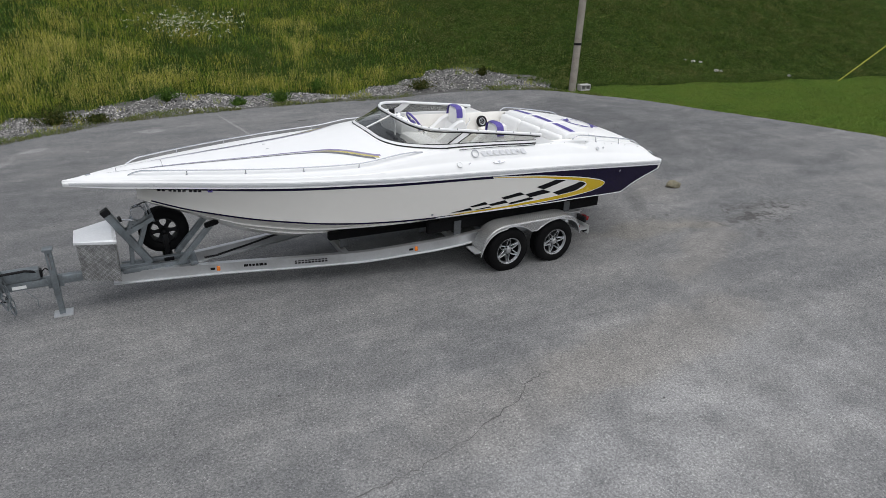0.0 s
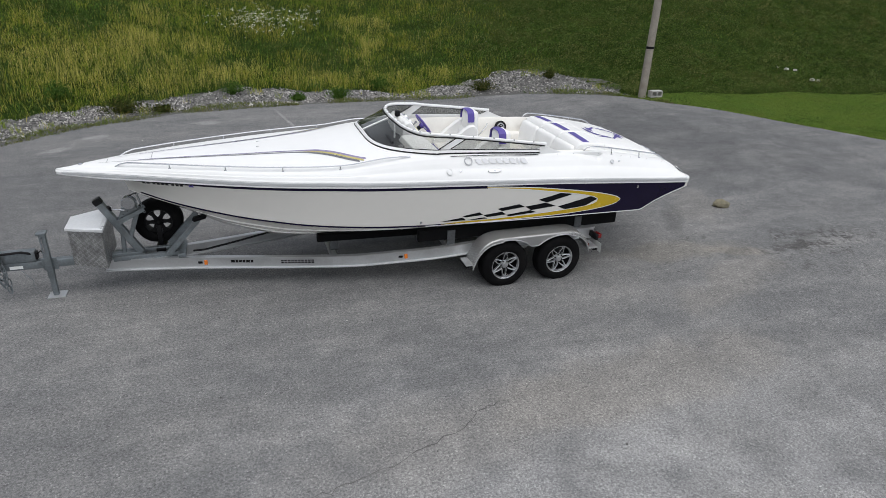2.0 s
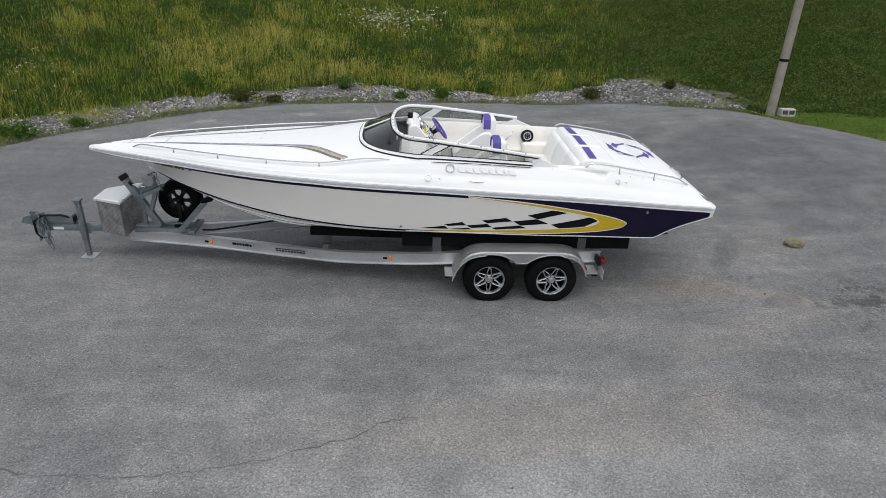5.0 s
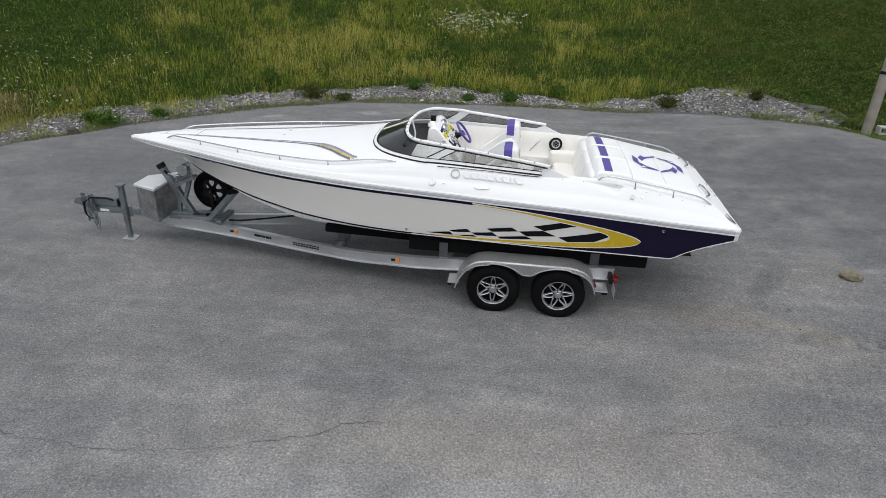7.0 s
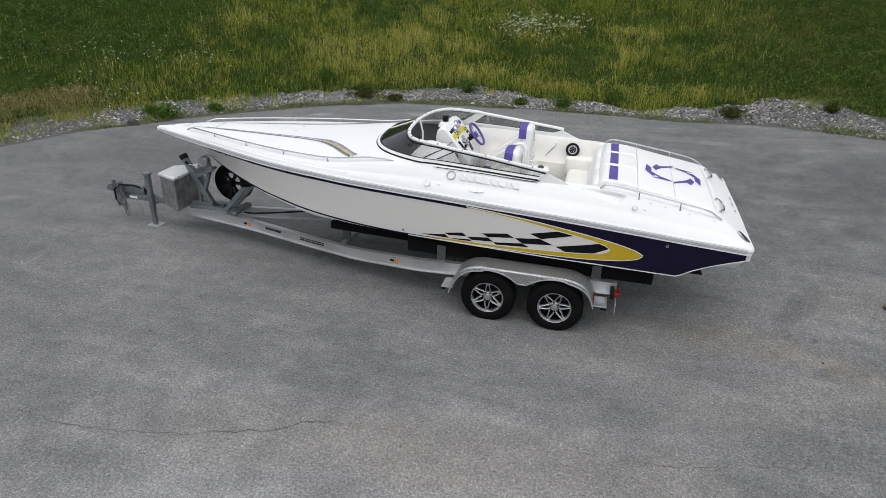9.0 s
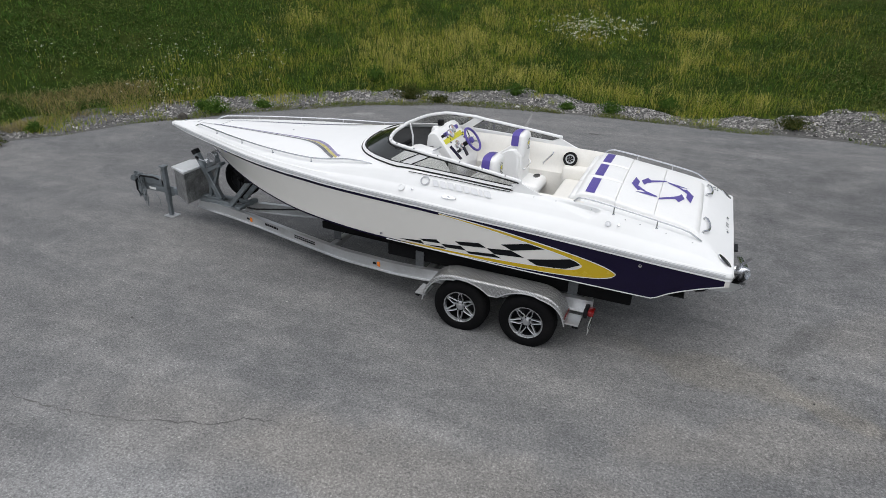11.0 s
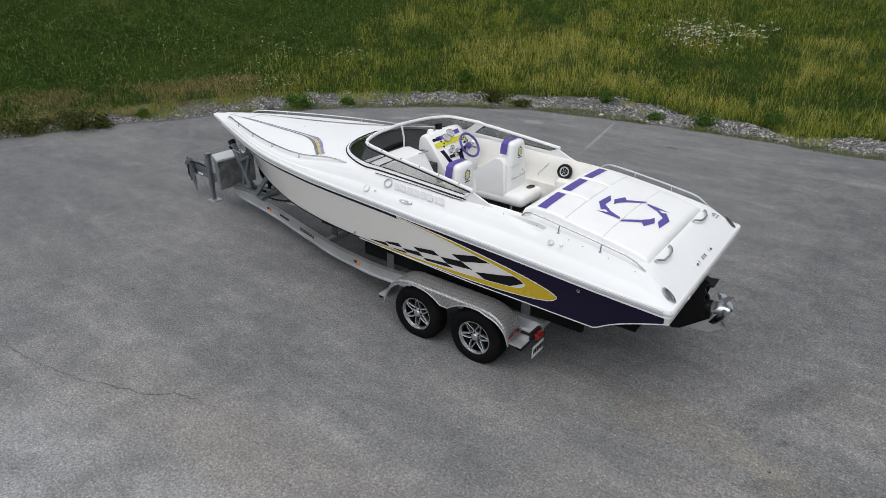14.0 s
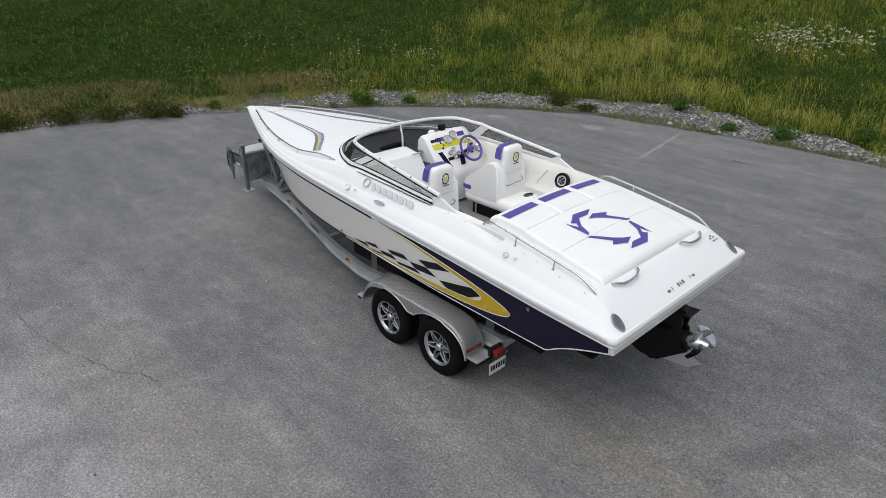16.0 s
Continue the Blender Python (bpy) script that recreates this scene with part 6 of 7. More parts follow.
box(bm, -0.72, -0.58, -0.0475, -0.046, 0.39, 0.43)
tpart("data_plate", bm, PLATEW, "small white data label", smooth=0)


def link_chain(pts, r, parent):
    """A short chain as separate rings along a line."""
    P = [Vector(p) for p in pts]
    for i in range(len(P) - 1):
        bm = bmesh.new()
        a, b = P[i], P[i + 1]
        d = (b - a).normalized()
        o = d.orthogonal().normalized()
        if i % 2:
            o = d.cross(o)
        c, L = (a + b) / 2, (b - a).length * 0.62
        tube(bm, [c + d * (L * math.cos(t)) + o * (r * math.sin(t)) for t in [2 * math.pi * k / 12 for k in range(13)]], r * 0.32, 5, False)
        tpart("chain_link", bm, GALV, "", parent)


_r = random.Random(5)
chains = tpart("safety_chain", (lambda b: (tube(b, [(-0.86, -0.05, 0.60), (-0.86, -0.07, 0.62)], 0.012, 6), b)[1])(bmesh.new()), GALV, "coiled galvanised safety chain")
for loop in range(6):
    pts = []
    for k in range(15):
        t = k / 14
        pts.append((-0.92 + 0.06 * math.sin(6 * t + 1.7 * loop) + 0.025 * loop, -0.060 - 0.010 * loop, 0.66 - 0.34 * abs(2 * t - 1) ** 1.2 * (0.6 + 0.2 * loop) + _r.uniform(-0.01, 0.01)))
    link_chain(pts, 0.018, chains)
bm = bmesh.new()
tube(bm, [(-0.42, -0.03, 0.56), (-0.55, -0.08, 0.62), (-0.80, -0.10, 0.62), (-0.93, -0.10, 0.52), (-0.93, -0.10, 0.36), (-0.88, -0.09, 0.28), (-0.80, -0.08, 0.28), (-0.78, -0.08, 0.34)], 0.016, 8)
tpart("cable", bm, BLACKP, "black wiring cable")
bm = bmesh.new()
tube(bm, [(-0.60, -0.06, 0.38), (-0.55, -0.07, 0.30), (-0.50, -0.07, 0.24), (-0.51, -0.07, 0.16), (-0.49, -0.07, 0.12)], 0.004, 6)
tpart("breakaway_wire", bm, GALV, "thin breakaway wire")
bm = bmesh.new()
tube(bm, [(-0.40, -0.02, 0.56), (-0.36, -0.03, 0.60), (-0.31, -0.05, 0.55), (-0.30, -0.05, 0.50)], 0.008, 6)
tpart("cable", bm, BLACKP, "black wiring cable")
# jack
bm = bmesh.new()
box(bm, -0.325, -0.255, -0.115, -0.045, 0.25, 0.84, 0.006)
jack = tpart("tongue_jack", bm, GALV, "galvanised square tongue jack")
bm = bmesh.new()
box(bm, -0.32, -0.26, -0.11, -0.05, 0.015, 0.30, 0.005)
part("inner_leg", bm, GALV, jack, "galvanised inner leg")
bm = bmesh.new()
box(bm, -0.38, -0.18, -0.17, 0.01, 0.0, 0.016, 0.004)
part("foot_plate", bm, ALU, jack, "bright foot plate")
bm = bmesh.new()
box(bm, -0.345, -0.235, -0.135, -0.025, 0.835, 0.865, 0.01)
part("jack_cap", bm, GALV, jack, "jack cap")
bm = bmesh.new()
box(bm, -0.37, -0.21, -0.05, -0.03, 0.34, 0.50, 0.004)
part("bracket", bm, GALV, jack, "bolted bracket")
bm = bmesh.new()
tube(bm, [(-0.29, -0.12, 0.80), (-0.29, -0.15, 0.80), (-0.29, -0.155, 0.70), (-0.29, -0.155, 0.62)], 0.009, 8)
part("crank_handle", bm, STEEL, jack, "steel crank handle")

LIDALU = mat("bright_aluminium", (0.78, 0.79, 0.80), 0.35, 0.35, var=0.06, scale=3, fine=40)
# tool box: tread plate, tapering with the tongue, with a sloping lid
bm = bmesh.new()
_b = [(0.0, -0.16), (0.0, 0.20), (0.40, 0.36), (0.40, -0.36)]
lo = [bm.verts.new((x, y, 0.42)) for x, y in _b]
hi = [bm.verts.new((x, y, 0.90 if x < 0.1 else 0.925)) for x, y in _b]
bm.faces.new(lo)
bm.faces.new(hi)
for i in range(4):
    bm.faces.new((lo[i], lo[(i + 1) % 4], hi[(i + 1) % 4], hi[i]))
bmesh.ops.bevel(bm, geom=bm.edges[:], offset=0.006, segments=2, affect="EDGES")
tbox = tpart("tool_box", bm, STAINED, "aluminium tread-plate tongue box", smooth=0)
bm = bmesh.new()
_k = [(-0.02, -0.175), (-0.02, 0.215), (0.42, 0.385), (0.42, -0.385)]
a = [bm.verts.new((x, y, 0.885 if x < 0.1 else 0.91)) for x, y in _k]
b = [bm.verts.new((x, y, 0.915 if x < 0.1 else 0.942)) for x, y in _k]
c = [bm.verts.new((x, y, z)) for x, y, z in ((-0.02, -0.175, 0.915), (-0.02, 0.215, 0.915), (0.38, 0.34, 0.956), (0.38, -0.34, 0.956))]
for i in range(4):
    j = (i + 1) % 4
    bm.faces.new((a[i], a[j], b[j], b[i]))
    bm.faces.new((b[i], b[j], c[j], c[i]))
bm.faces.new(c)
bmesh.ops.remove_doubles(bm, verts=bm.verts, dist=1e-4)
part("lid", bm, LIDALU, tbox, "bright aluminium lid", smooth=0)

# winch stand: a raked post on the front frame, with an arm, braces and the hand winch
bm = bmesh.new()
bar(bm, (0.35, 0, 1.17), (0.74, 0, 0.45), 0.085, 0.085, 0.008)
stand = tpart("winch_stand", bm, GALV, "galvanised winch stand")
bm = bmesh.new()
bar(bm, (0.335, 0, 1.198), (0.372, 0, 1.13), 0.094, 0.094, 0.008)
part("end_cap", bm, BLACKP, stand, "black end cap")
for a, b, w in (((0.76, 0, 0.98), (0.64, 0, 0.66), 0.055), ((0.56, 0, 0.72), (0.54, 0, 0.45), 0.05)):
    bm = bmesh.new()
    bar(bm, a, b, w, w, 0.006)
    part("brace", bm, GALV, stand, "galvanised brace")
for y in (-0.06, 0.06):
    bm = bmesh.new()
    plate(bm, [(0.53, 0.85), (0.86, 1.02), (0.84, 1.06), (0.50, 0.91)], y - 0.006, y + 0.006)
    part("winch_arm", bm, GALV, stand, "galvanised winch arm plate")
bm = bmesh.new()
plate(bm, [(0.55, 0.93), (0.78, 1.05), (0.74, 1.12), (0.60, 1.07)], -0.055, 0.055, 0.006)
winch = part("winch", bm, GALV, stand, "grey hand winch")
bm = bmesh.new()
lathe(bm, [(-0.060, 0.0005), (-0.060, 0.075), (-0.054, 0.080), (-0.05, 0.035), (0.03, 0.035), (0.034, 0.080), (0.040, 0.075), (0.040, 0.0005)], (0.69, 0, 1.13), "y", 24)
part("drum", bm, STEEL, winch, "round steel winch drum")
for x, z in ((0.62, 1.00), (0.67, 1.04), (0.60, 0.96)):
    bm = bmesh.new()
    lathe(bm, [(-0.068, 0.010), (-0.074, 0.009), (-0.075, 0.0005)], (x, 0, z), "y", 6)
    part("bolt", bm, DARKGALV, winch)
bm = bmesh.new()
tube(bm, [(0.64, -0.07, 1.05), (0.58, -0.11, 1.08), (0.50, -0.12, 1.10)], 0.009, 8)
crank = part("crank", bm, STEEL, winch, "winch crank with a dark grip")
bm = bmesh.new()
tube(bm, [(0.50, -0.10, 1.08), (0.485, -0.15, 1.14)], 0.020, 8)
part("grip", bm, BLACKP, crank, "black crank grip")
bm = bmesh.new()
ribbon(bm, [(0.70, -0.02, 1.21), (0.76, -0.02, 1.235), (0.80, -0.02, 1.24)], [(0.70, 0.02, 1.21), (0.76, 0.02, 1.235), (0.80, 0.02, 1.24)], 0.006)
part("strap", bm, BLACKP, winch, "dark winch strap")
link_chain([(0.80 + 0.006 * k, -0.03, 1.24 - 0.028 * k) for k in range(10)], 0.013, stand)
link_chain([(0.77 + 0.004 * k, -0.05, 1.22 - 0.025 * k) for k in range(7)], 0.011, stand)
for s in (-1, 1):
    bm = bmesh.new()
    bar(bm, (1.06, s * 0.17, 0.45), (1.47, s * 0.17, 0.90), 0.05, 0.07, 0.006)
    arm = tpart("bow_guide", bm, GALV, "galvanised bow guide arm")
    bm = bmesh.new()
    bar(bm, (1.40, s * 0.17, 0.895), (1.57, s * 0.17, 0.935), 0.09, 0.055, 0.018)
    part("pad", bm, CARPET, arm, "black padded end")
bm = bmesh.new()
box(bm, 0.42, 1.26, -0.13, -0.07, 0.40, 0.46, 0.006)
box(bm, 0.42, 1.26, 0.07, 0.13, 0.40, 0.46, 0.006)
box(bm, 0.50, 0.78, -0.07, 0.07, 0.41, 0.45, 0.006)
box(bm, 1.18, 1.27, -0.22, 0.22, 0.415, 0.465, 0.006)
tpart("front_frame", bm, GALV, "galvanised front cross frame")
bm = bmesh.new()
tube(bm, [(1.36, -0.15, 0.46), (1.5, -0.10, 0.44), (1.9, 0.0, 0.47), (2.3, 0.12, 0.50), (2.8, 0.2, 0.46)], 0.014, 8)
tpart("brake_hose", bm, BLACKP, "black brake hose")
# spare wheel
bm = bmesh.new()
build_tyre(bm)
sp = part("spare_wheel", bm, RUBBER, trailer, "black spare tyre on a dark six-spoke wheel", 40)
sp.matrix_local = BOAT_SHIFT @ pose(0.96, 0.30, 0.745) @ Matrix.Scale(0.9, 4)
bm = bmesh.new()
lathe(bm, [(-0.088, 0.200), (-0.094, 0.186), (-0.055, 0.168), (0.07, 0.172)], (0, 0, 0), "y", 40)
part("rim", bm, RIMDARK, sp, "black spare rim")
for k in range(6):
    bm = bmesh.new()
    sheet(bm, [[(r, y, t * w) for t in (-1, -0.3, 0.3, 1)] for r, w, y in ((0.0, 0.03, -0.06), (0.06, 0.034, -0.06), (0.11, 0.026, -0.065), (0.15, 0.036, -0.068), (0.176, 0.062, -0.07))])
    bmesh.ops.solidify(bm, geom=bm.faces[:], thickness=0.012)
    bmesh.ops.transform(bm, matrix=Matrix.Rotation(radians(60 * k), 4, "Y"), verts=bm.verts)
    part("spoke", bm, RIMDARK, sp)
bm = bmesh.new()
lathe(bm, [(-0.06, 0.05), (-0.10, 0.045), (-0.14, 0.02), (-0.15, 0.0005)], (0, 0, 0), "y", 16)
part("hub_bolt", bm, BLACKP, sp, "black centre bolt")
bm = bmesh.new()
box(bm, 0.93, 0.99, 0.17, 0.21, 0.42, 0.72, 0.008)
box(bm, 0.90, 1.02, 0.05, 0.36, 0.40, 0.445, 0.008)
tpart("spare_carrier", bm, BLACKP, "black spare wheel carrier")


# ---- verge and bank: gravel, grass, weeds, flowers ----
def leaf_material(name, stops, patch=None, rough=0.75):
    """Foliage: each blade its own tone, drifting in patches over the bank."""
    m = bpy.data.materials.new(name)
    m.use_nodes = True
    nt = m.node_tree
    b = nt.nodes["Principled BSDF"]
    g = nt.nodes.new("ShaderNodeNewGeometry")
    col = ramp(nt, g.outputs["Random Per Island"], stops)
    if patch:
        col = mixc(nt, ramp(nt, noise_of(nt, 1.1, 6, 0.7), [(0.42, (0, 0, 0)), (0.60, (0.85, 0.85, 0.85))]), col, ramp(nt, g.outputs["Random Per Island"], patch))
    nt.links.new(col, b.inputs["Base Color"])
    b.inputs["Roughness"].default_value = rough
    b.inputs["Specular IOR Level"].default_value = 0.06
    return m


GREEN = leaf_material("green_grass", [(0.0, (0.081, 0.138, 0.013)), (0.5, (0.150, 0.222, 0.022)), (0.85, (0.230, 0.289, 0.038)), (1.0, (0.392, 0.346, 0.073))], [(0.0, (0.184, 0.212, 0.024)), (0.6, (0.321, 0.318, 0.045)), (1.0, (0.573, 0.442, 0.125))])
DARKG = leaf_material("rough_grass", [(0.0, (0.030, 0.062, 0.009)), (0.6, (0.066, 0.114, 0.018)), (1.0, (0.178, 0.198, 0.043))], [(0.0, (0.042, 0.073, 0.013)), (0.6, (0.095, 0.135, 0.025)), (1.0, (0.231, 0.206, 0.065))])
STRAW = leaf_material("dry_grass", [(0.0, (0.233, 0.256, 0.043)), (0.4, (0.379, 0.365, 0.081)), (0.8, (0.525, 0.465, 0.130)), (1.0, (0.648, 0.553, 0.205))])
WEED = leaf_material("weed_leaves", [(0.0, (0.019, 0.031, 0.007)), (0.6, (0.048, 0.066, 0.014)), (1.0, (0.120, 0.102, 0.036))])
FRINGE = leaf_material("brown_straw", [(0.0, (0.12, 0.11, 0.04)), (0.5, (0.24, 0.205, 0.085)), (1.0, (0.40, 0.33, 0.16))])
OLIVE = leaf_material("olive_weeds", [(0.0, (0.06, 0.08, 0.022)), (0.5, (0.12, 0.13, 0.042)), (1.0, (0.23, 0.215, 0.09))], [(0.0, (0.075, 0.125, 0.022)), (1.0, (0.16, 0.20, 0.045))])
LEAFY = leaf_material("broad_leaves", [(0.0, (0.029, 0.071, 0.011)), (0.6, (0.060, 0.117, 0.019)), (1.0, (0.113, 0.175, 0.036))])
CLOVER = leaf_material("clover_leaves", [(0.0, (0.023, 0.052, 0.010)), (0.5, (0.055, 0.108, 0.021)), (0.85, (0.105, 0.173, 0.038)), (1.0, (0.182, 0.234, 0.068))], [(0.0, (0.034, 0.057, 0.013)), (0.6, (0.080, 0.112, 0.026)), (1.0, (0.194, 0.182, 0.072))])
ROUGHLEAF = leaf_material("rough_leaves", [(0.0, (0.046, 0.088, 0.016)), (0.5, (0.076, 0.126, 0.025)), (0.85, (0.104, 0.152, 0.036)), (1.0, (0.145, 0.165, 0.05))], [(0.0, (0.072, 0.092, 0.021)), (0.6, (0.108, 0.124, 0.035)), (1.0, (0.19, 0.165, 0.07))])
LAWN = leaf_material("mown_lawn", [(0.0, (0.095, 0.165, 0.024)), (0.6, (0.145, 0.245, 0.040)), (1.0, (0.22, 0.31, 0.075))], [(0.0, (0.12, 0.185, 0.028)), (1.0, (0.22, 0.29, 0.062))])
STONES = leaf_material("limestone_gravel", [(0.0, (0.05, 0.05, 0.049)), (0.45, (0.15, 0.147, 0.143)), (0.8, (0.28, 0.272, 0.26)), (1.0, (0.50, 0.485, 0.455))], rough=0.95)
GRAVELBED = mat("gravel_bed", (0.105, 0.103, 0.098), 0.95, var=0.3, scale=18, fine=60, bump=1.0, bump_scale=40)
rg = np.random.RandomState(11)


def scatter(n, x0, x1, y0, y1, keep):
    """n places in a rectangle, kept with the chance keep(x, y, d)."""
    x, y = rg.uniform(x0, x1, n), rg.uniform(y0, y1, n)
    d = edge_distance(x, y)
    ok = rg.uniform(0, 1, n) < keep(x, y, d)
    return x[ok], y[ok], d[ok]


def blades(name, x, y, d, height, width, lean, material, label, head=0.0, category="grass"):
    """Many blades in one mesh, each bent, tapered and turned its own way; head widens the top into a seed head."""
    n = len(x)
    z = np.where(d < 0.06, yard_z(x, y), ground_z(x, y, d)) - 0.01
    h = height * rg.uniform(0.65, 1.25, n)
    a = rg.uniform(0, 2 * np.pi, n)
    tw = rg.uniform(0, 2 * np.pi, n)
    le = lean * rg.uniform(0.2, 1.4, n) * h
    dx, dy = np.cos(a) * le, np.sin(a) * le
    wx, wy = np.cos(tw) * width * 0.5, np.sin(tw) * width * 0.5
    w0, w1 = (1.0, 0.75) if not head else (0.4, 0.35)
    base = np.stack([x, y, z], 1)
    side = np.stack([wx, wy, np.zeros(n)], 1)
    mid = base + np.stack([dx * 0.3, dy * 0.3, h * 0.58], 1)
    tip = base + np.stack([dx, dy, h], 1)
    if head:
        hb = base + np.stack([dx * 0.55, dy * 0.55, h * 0.75], 1)
        co = np.stack([base - side * w0, base + side * w0, hb + side * w1, hb - side * w1, hb + side * head, (hb + tip) / 2 + side * head, tip, (hb + tip) / 2 - side * head], 1).reshape(-1, 3)
        k = np.arange(n)[:, None] * 8
        tri = np.concatenate([k + np.array([[0, 1, 2]]), k + np.array([[0, 2, 3]]), k + np.array([[3, 2, 5]]), k + np.array([[3, 5, 7]]), k + np.array([[7, 5, 6]])], 0)
    else:
        co = np.stack([base - side * w0, base + side * w0, mid + side * w1, mid - side * w1, tip], 1).reshape(-1, 3)
        k = np.arange(n)[:, None] * 5
        tri = np.concatenate([k + np.array([[0, 1, 2]]), k + np.array([[0, 2, 3]]), k + np.array([[3, 2, 4]])], 0)
    ob = array_mesh(name, co, tri, material, False)
    return tagged(ob, label, category, kind="stuff")


def leaflets(name, x, y, d, height, size, material, label):
    """Small leaves at all tilts, each a folded pair of triangles, in one mesh."""
    n = len(x)
    p = np.stack([x, y, ground_z(x, y, d) + height * rg.uniform(0.15, 1.1, n)], 1)
    a, t, s = rg.uniform(0, 6.283, n), rg.normal(0, 0.55, n), size * rg.uniform(0.6, 1.5, n)
    u = np.stack([np.cos(a) * np.cos(t), np.sin(a) * np.cos(t), np.sin(t)], 1) * s[:, None]
    v = np.stack([-np.sin(a), np.cos(a), rg.normal(0, 0.5, n)], 1) * (0.55 * s)[:, None]
    lift = np.zeros((n, 3))
    lift[:, 2] = 0.25 * s
    co = np.stack([p - u, p - v + lift, p + u, p + v + lift], 1).reshape(-1, 3)
    k = np.arange(n)[:, None] * 4
    tri = np.concatenate([k + np.array([[0, 1, 2]]), k + np.array([[0, 2, 3]])], 0)
    return tagged(array_mesh(name, co, tri, material, False), label, "weeds", kind="stuff")


def clumps(x, y, size, seed):
    """Smooth random heights from 0 to 1 on a grid of the given size."""
    t = np.random.RandomState(seed).uniform(0, 1, (256, 256))
    u, v = x / size + 91.3, y / size + 57.7
    i, j = np.floor(u).astype(int), np.floor(v).astype(int)
    fu, fv = u - i, v - j
    fu, fv = fu * fu * (3 - 2 * fu), fv * fv * (3 - 2 * fv)
    i, j, i1, j1 = i % 256, j % 256, (i + 1) % 256, (j + 1) % 256
    return (t[i, j] * (1 - fu) + t[i1, j] * fu) * (1 - fv) + (t[i, j1] * (1 - fu) + t[i1, j1] * fu) * fv


def drift(x, y, spots):
    """How far a place lies inside any of a few oval drifts, with ragged edges."""
    out = np.zeros(len(x))
    rag = 0.9 * (clumps(x, y, 0.55, 7) - 0.5) + 0.8 * (clumps(x, y, 1.4, 8) - 0.5)
    for cx, cy, rx, ry in spots:
        r = np.hypot((x - cx) / rx, (y - cy) / ry) + rag
        out = np.maximum(out, sstep(1.25, 0.55, r))
    return out


TALL = ((-2.2, 11.9, 1.5, 0.8), (-1.2, 13.3, 1.7, 1.0), (-0.6, 14.6, 1.3, 1.1), (-0.5, 16.3, 1.4, 0.8), (0.9, 12.5, 1.6, 0.7), (-6.6, 12.9, 1.0, 0.7), (2.9, 12.9, 1.2, 0.45), (6.8, 12.6, 1.6, 0.5), (6.7, 14.9, 0.7, 0.6), (8.8, 12.6, 1.2, 0.4), (7.2, 16.2, 0.9, 0.6), (-0.9, 11.7, 1.6, 0.5), (4.9, 12.5, 1.0, 0.4), (1.4, 14.3, 0.8, 0.5))
LOW = ((-2.2, 15.6, 1.0, 0.8), (-7.7, 10.2, 1.3, 0.9), (-5.4, 12.0, 1.0, 0.7), (-8.4, 8.6, 1.2, 0.8), (5.8, 14.95, 0.7, 0.5), (9.3, 16.2, 1.2, 0.8), (9.0, 13.8, 1.0, 0.5), (5.4, 13.4, 0.8, 0.4), (-1.6, 16.6, 0.9, 0.7), (3.2, 14.6, 1.2, 0.7), (12.0, 14.0, 2.2, 1.4), (-9.5, 12.0, 2.4, 2.4), (-11.5, 6.0, 2.6, 4.0), (-13.0, 11.0, 3.5, 3.0), (-11.0, 0.5, 1.8, 4.0), (-3.4, 17.5, 1.6, 1.6))
SPROUT = ((-4.4, 7.8, 1.2, 0.9), (-5.7, 6.6, 0.8, 0.8), (-3.3, 9.0, 0.6, 0.6), (-6.6, 4.6, 0.9, 1.0), (-6.9, 2.6, 0.7, 0.9), (-2.6, 10.2, 0.6, 0.4), (7.2, 11.1, 0.5, 0.5))


def lawn_part(x, y, d):
    return sstep(13.2, 14.2, x) * (bank_foot(x, y) < 0.2 + 0.12 * np.sin(x * 1.7))


def near_gravel(x, y, d):
    """Where the stones of the strip lie."""
    w = np.interp(x, (-9.2, -8.0, -7.2, -6.2, -3.4, -1.9, 0.0, 1.3, 2.3, 3.0, 3.8, 4.6, 5.5, 6.2, 7.0, 7.4, 8.2, 9.3, 10.2, 11.0, 11.6, 12.4, 13.1, 13.5, 13.9), (0.5, 0.9, 1.1, 1.75, 1.6, 1.65, 1.5, 1.7, 2.0, 1.95, 1.66, 1.4, 1.55, 1.3, 0.85, 0.85, 1.55, 1.6, 1.8, 2.3, 2.1, 1.85, 1.7, 1.2, 0.0)) + 0.12 * np.sin(x * 5.1 + y * 3.3)
    end = sstep(-9.5, -8.5, x + 0 * y) * sstep(-4.0, -2.5, y)
    return w * end


# gravel strip
gx, gy, gd = scatter(460000, -9.5, 14, -4, 13.5, lambda x, y, d: ((d > 0.10) & (d < near_gravel(x, y, d))) * np.clip(0.9 + 0.4 * waves(x * 2, y * 2, 9), 0.35, 1) * (1 - 0.55 * sstep(-1.5, -3.5, x) * (clumps(x, y, 0.6, 61) > 0.4)) * (1 - 0.7 * ((d < 0.35) & (waves(x * 1.6, y * 1.6, 21) > -0.1))))
_g = (1 + 5**0.5) / 2
ICO = np.array([(-1, _g, 0), (1, _g, 0), (-1, -_g, 0), (1, -_g, 0), (0, -1, _g), (0, 1, _g), (0, -1, -_g), (0, 1, -_g), (_g, 0, -1), (_g, 0, 1), (-_g, 0, -1), (-_g, 0, 1)]) / 1.9
ICOF = np.array([(0, 11, 5), (0, 5, 1), (0, 1, 7), (0, 7, 10), (0, 10, 11), (1, 5, 9), (5, 11, 4), (11, 10, 2), (10, 7, 6), (7, 1, 8), (3, 9, 4), (3, 4, 2), (3, 2, 6), (3, 6, 8), (3, 8, 9), (4, 9, 5), (2, 4, 11), (6, 2, 10), (8, 6, 7), (9, 8, 1)])


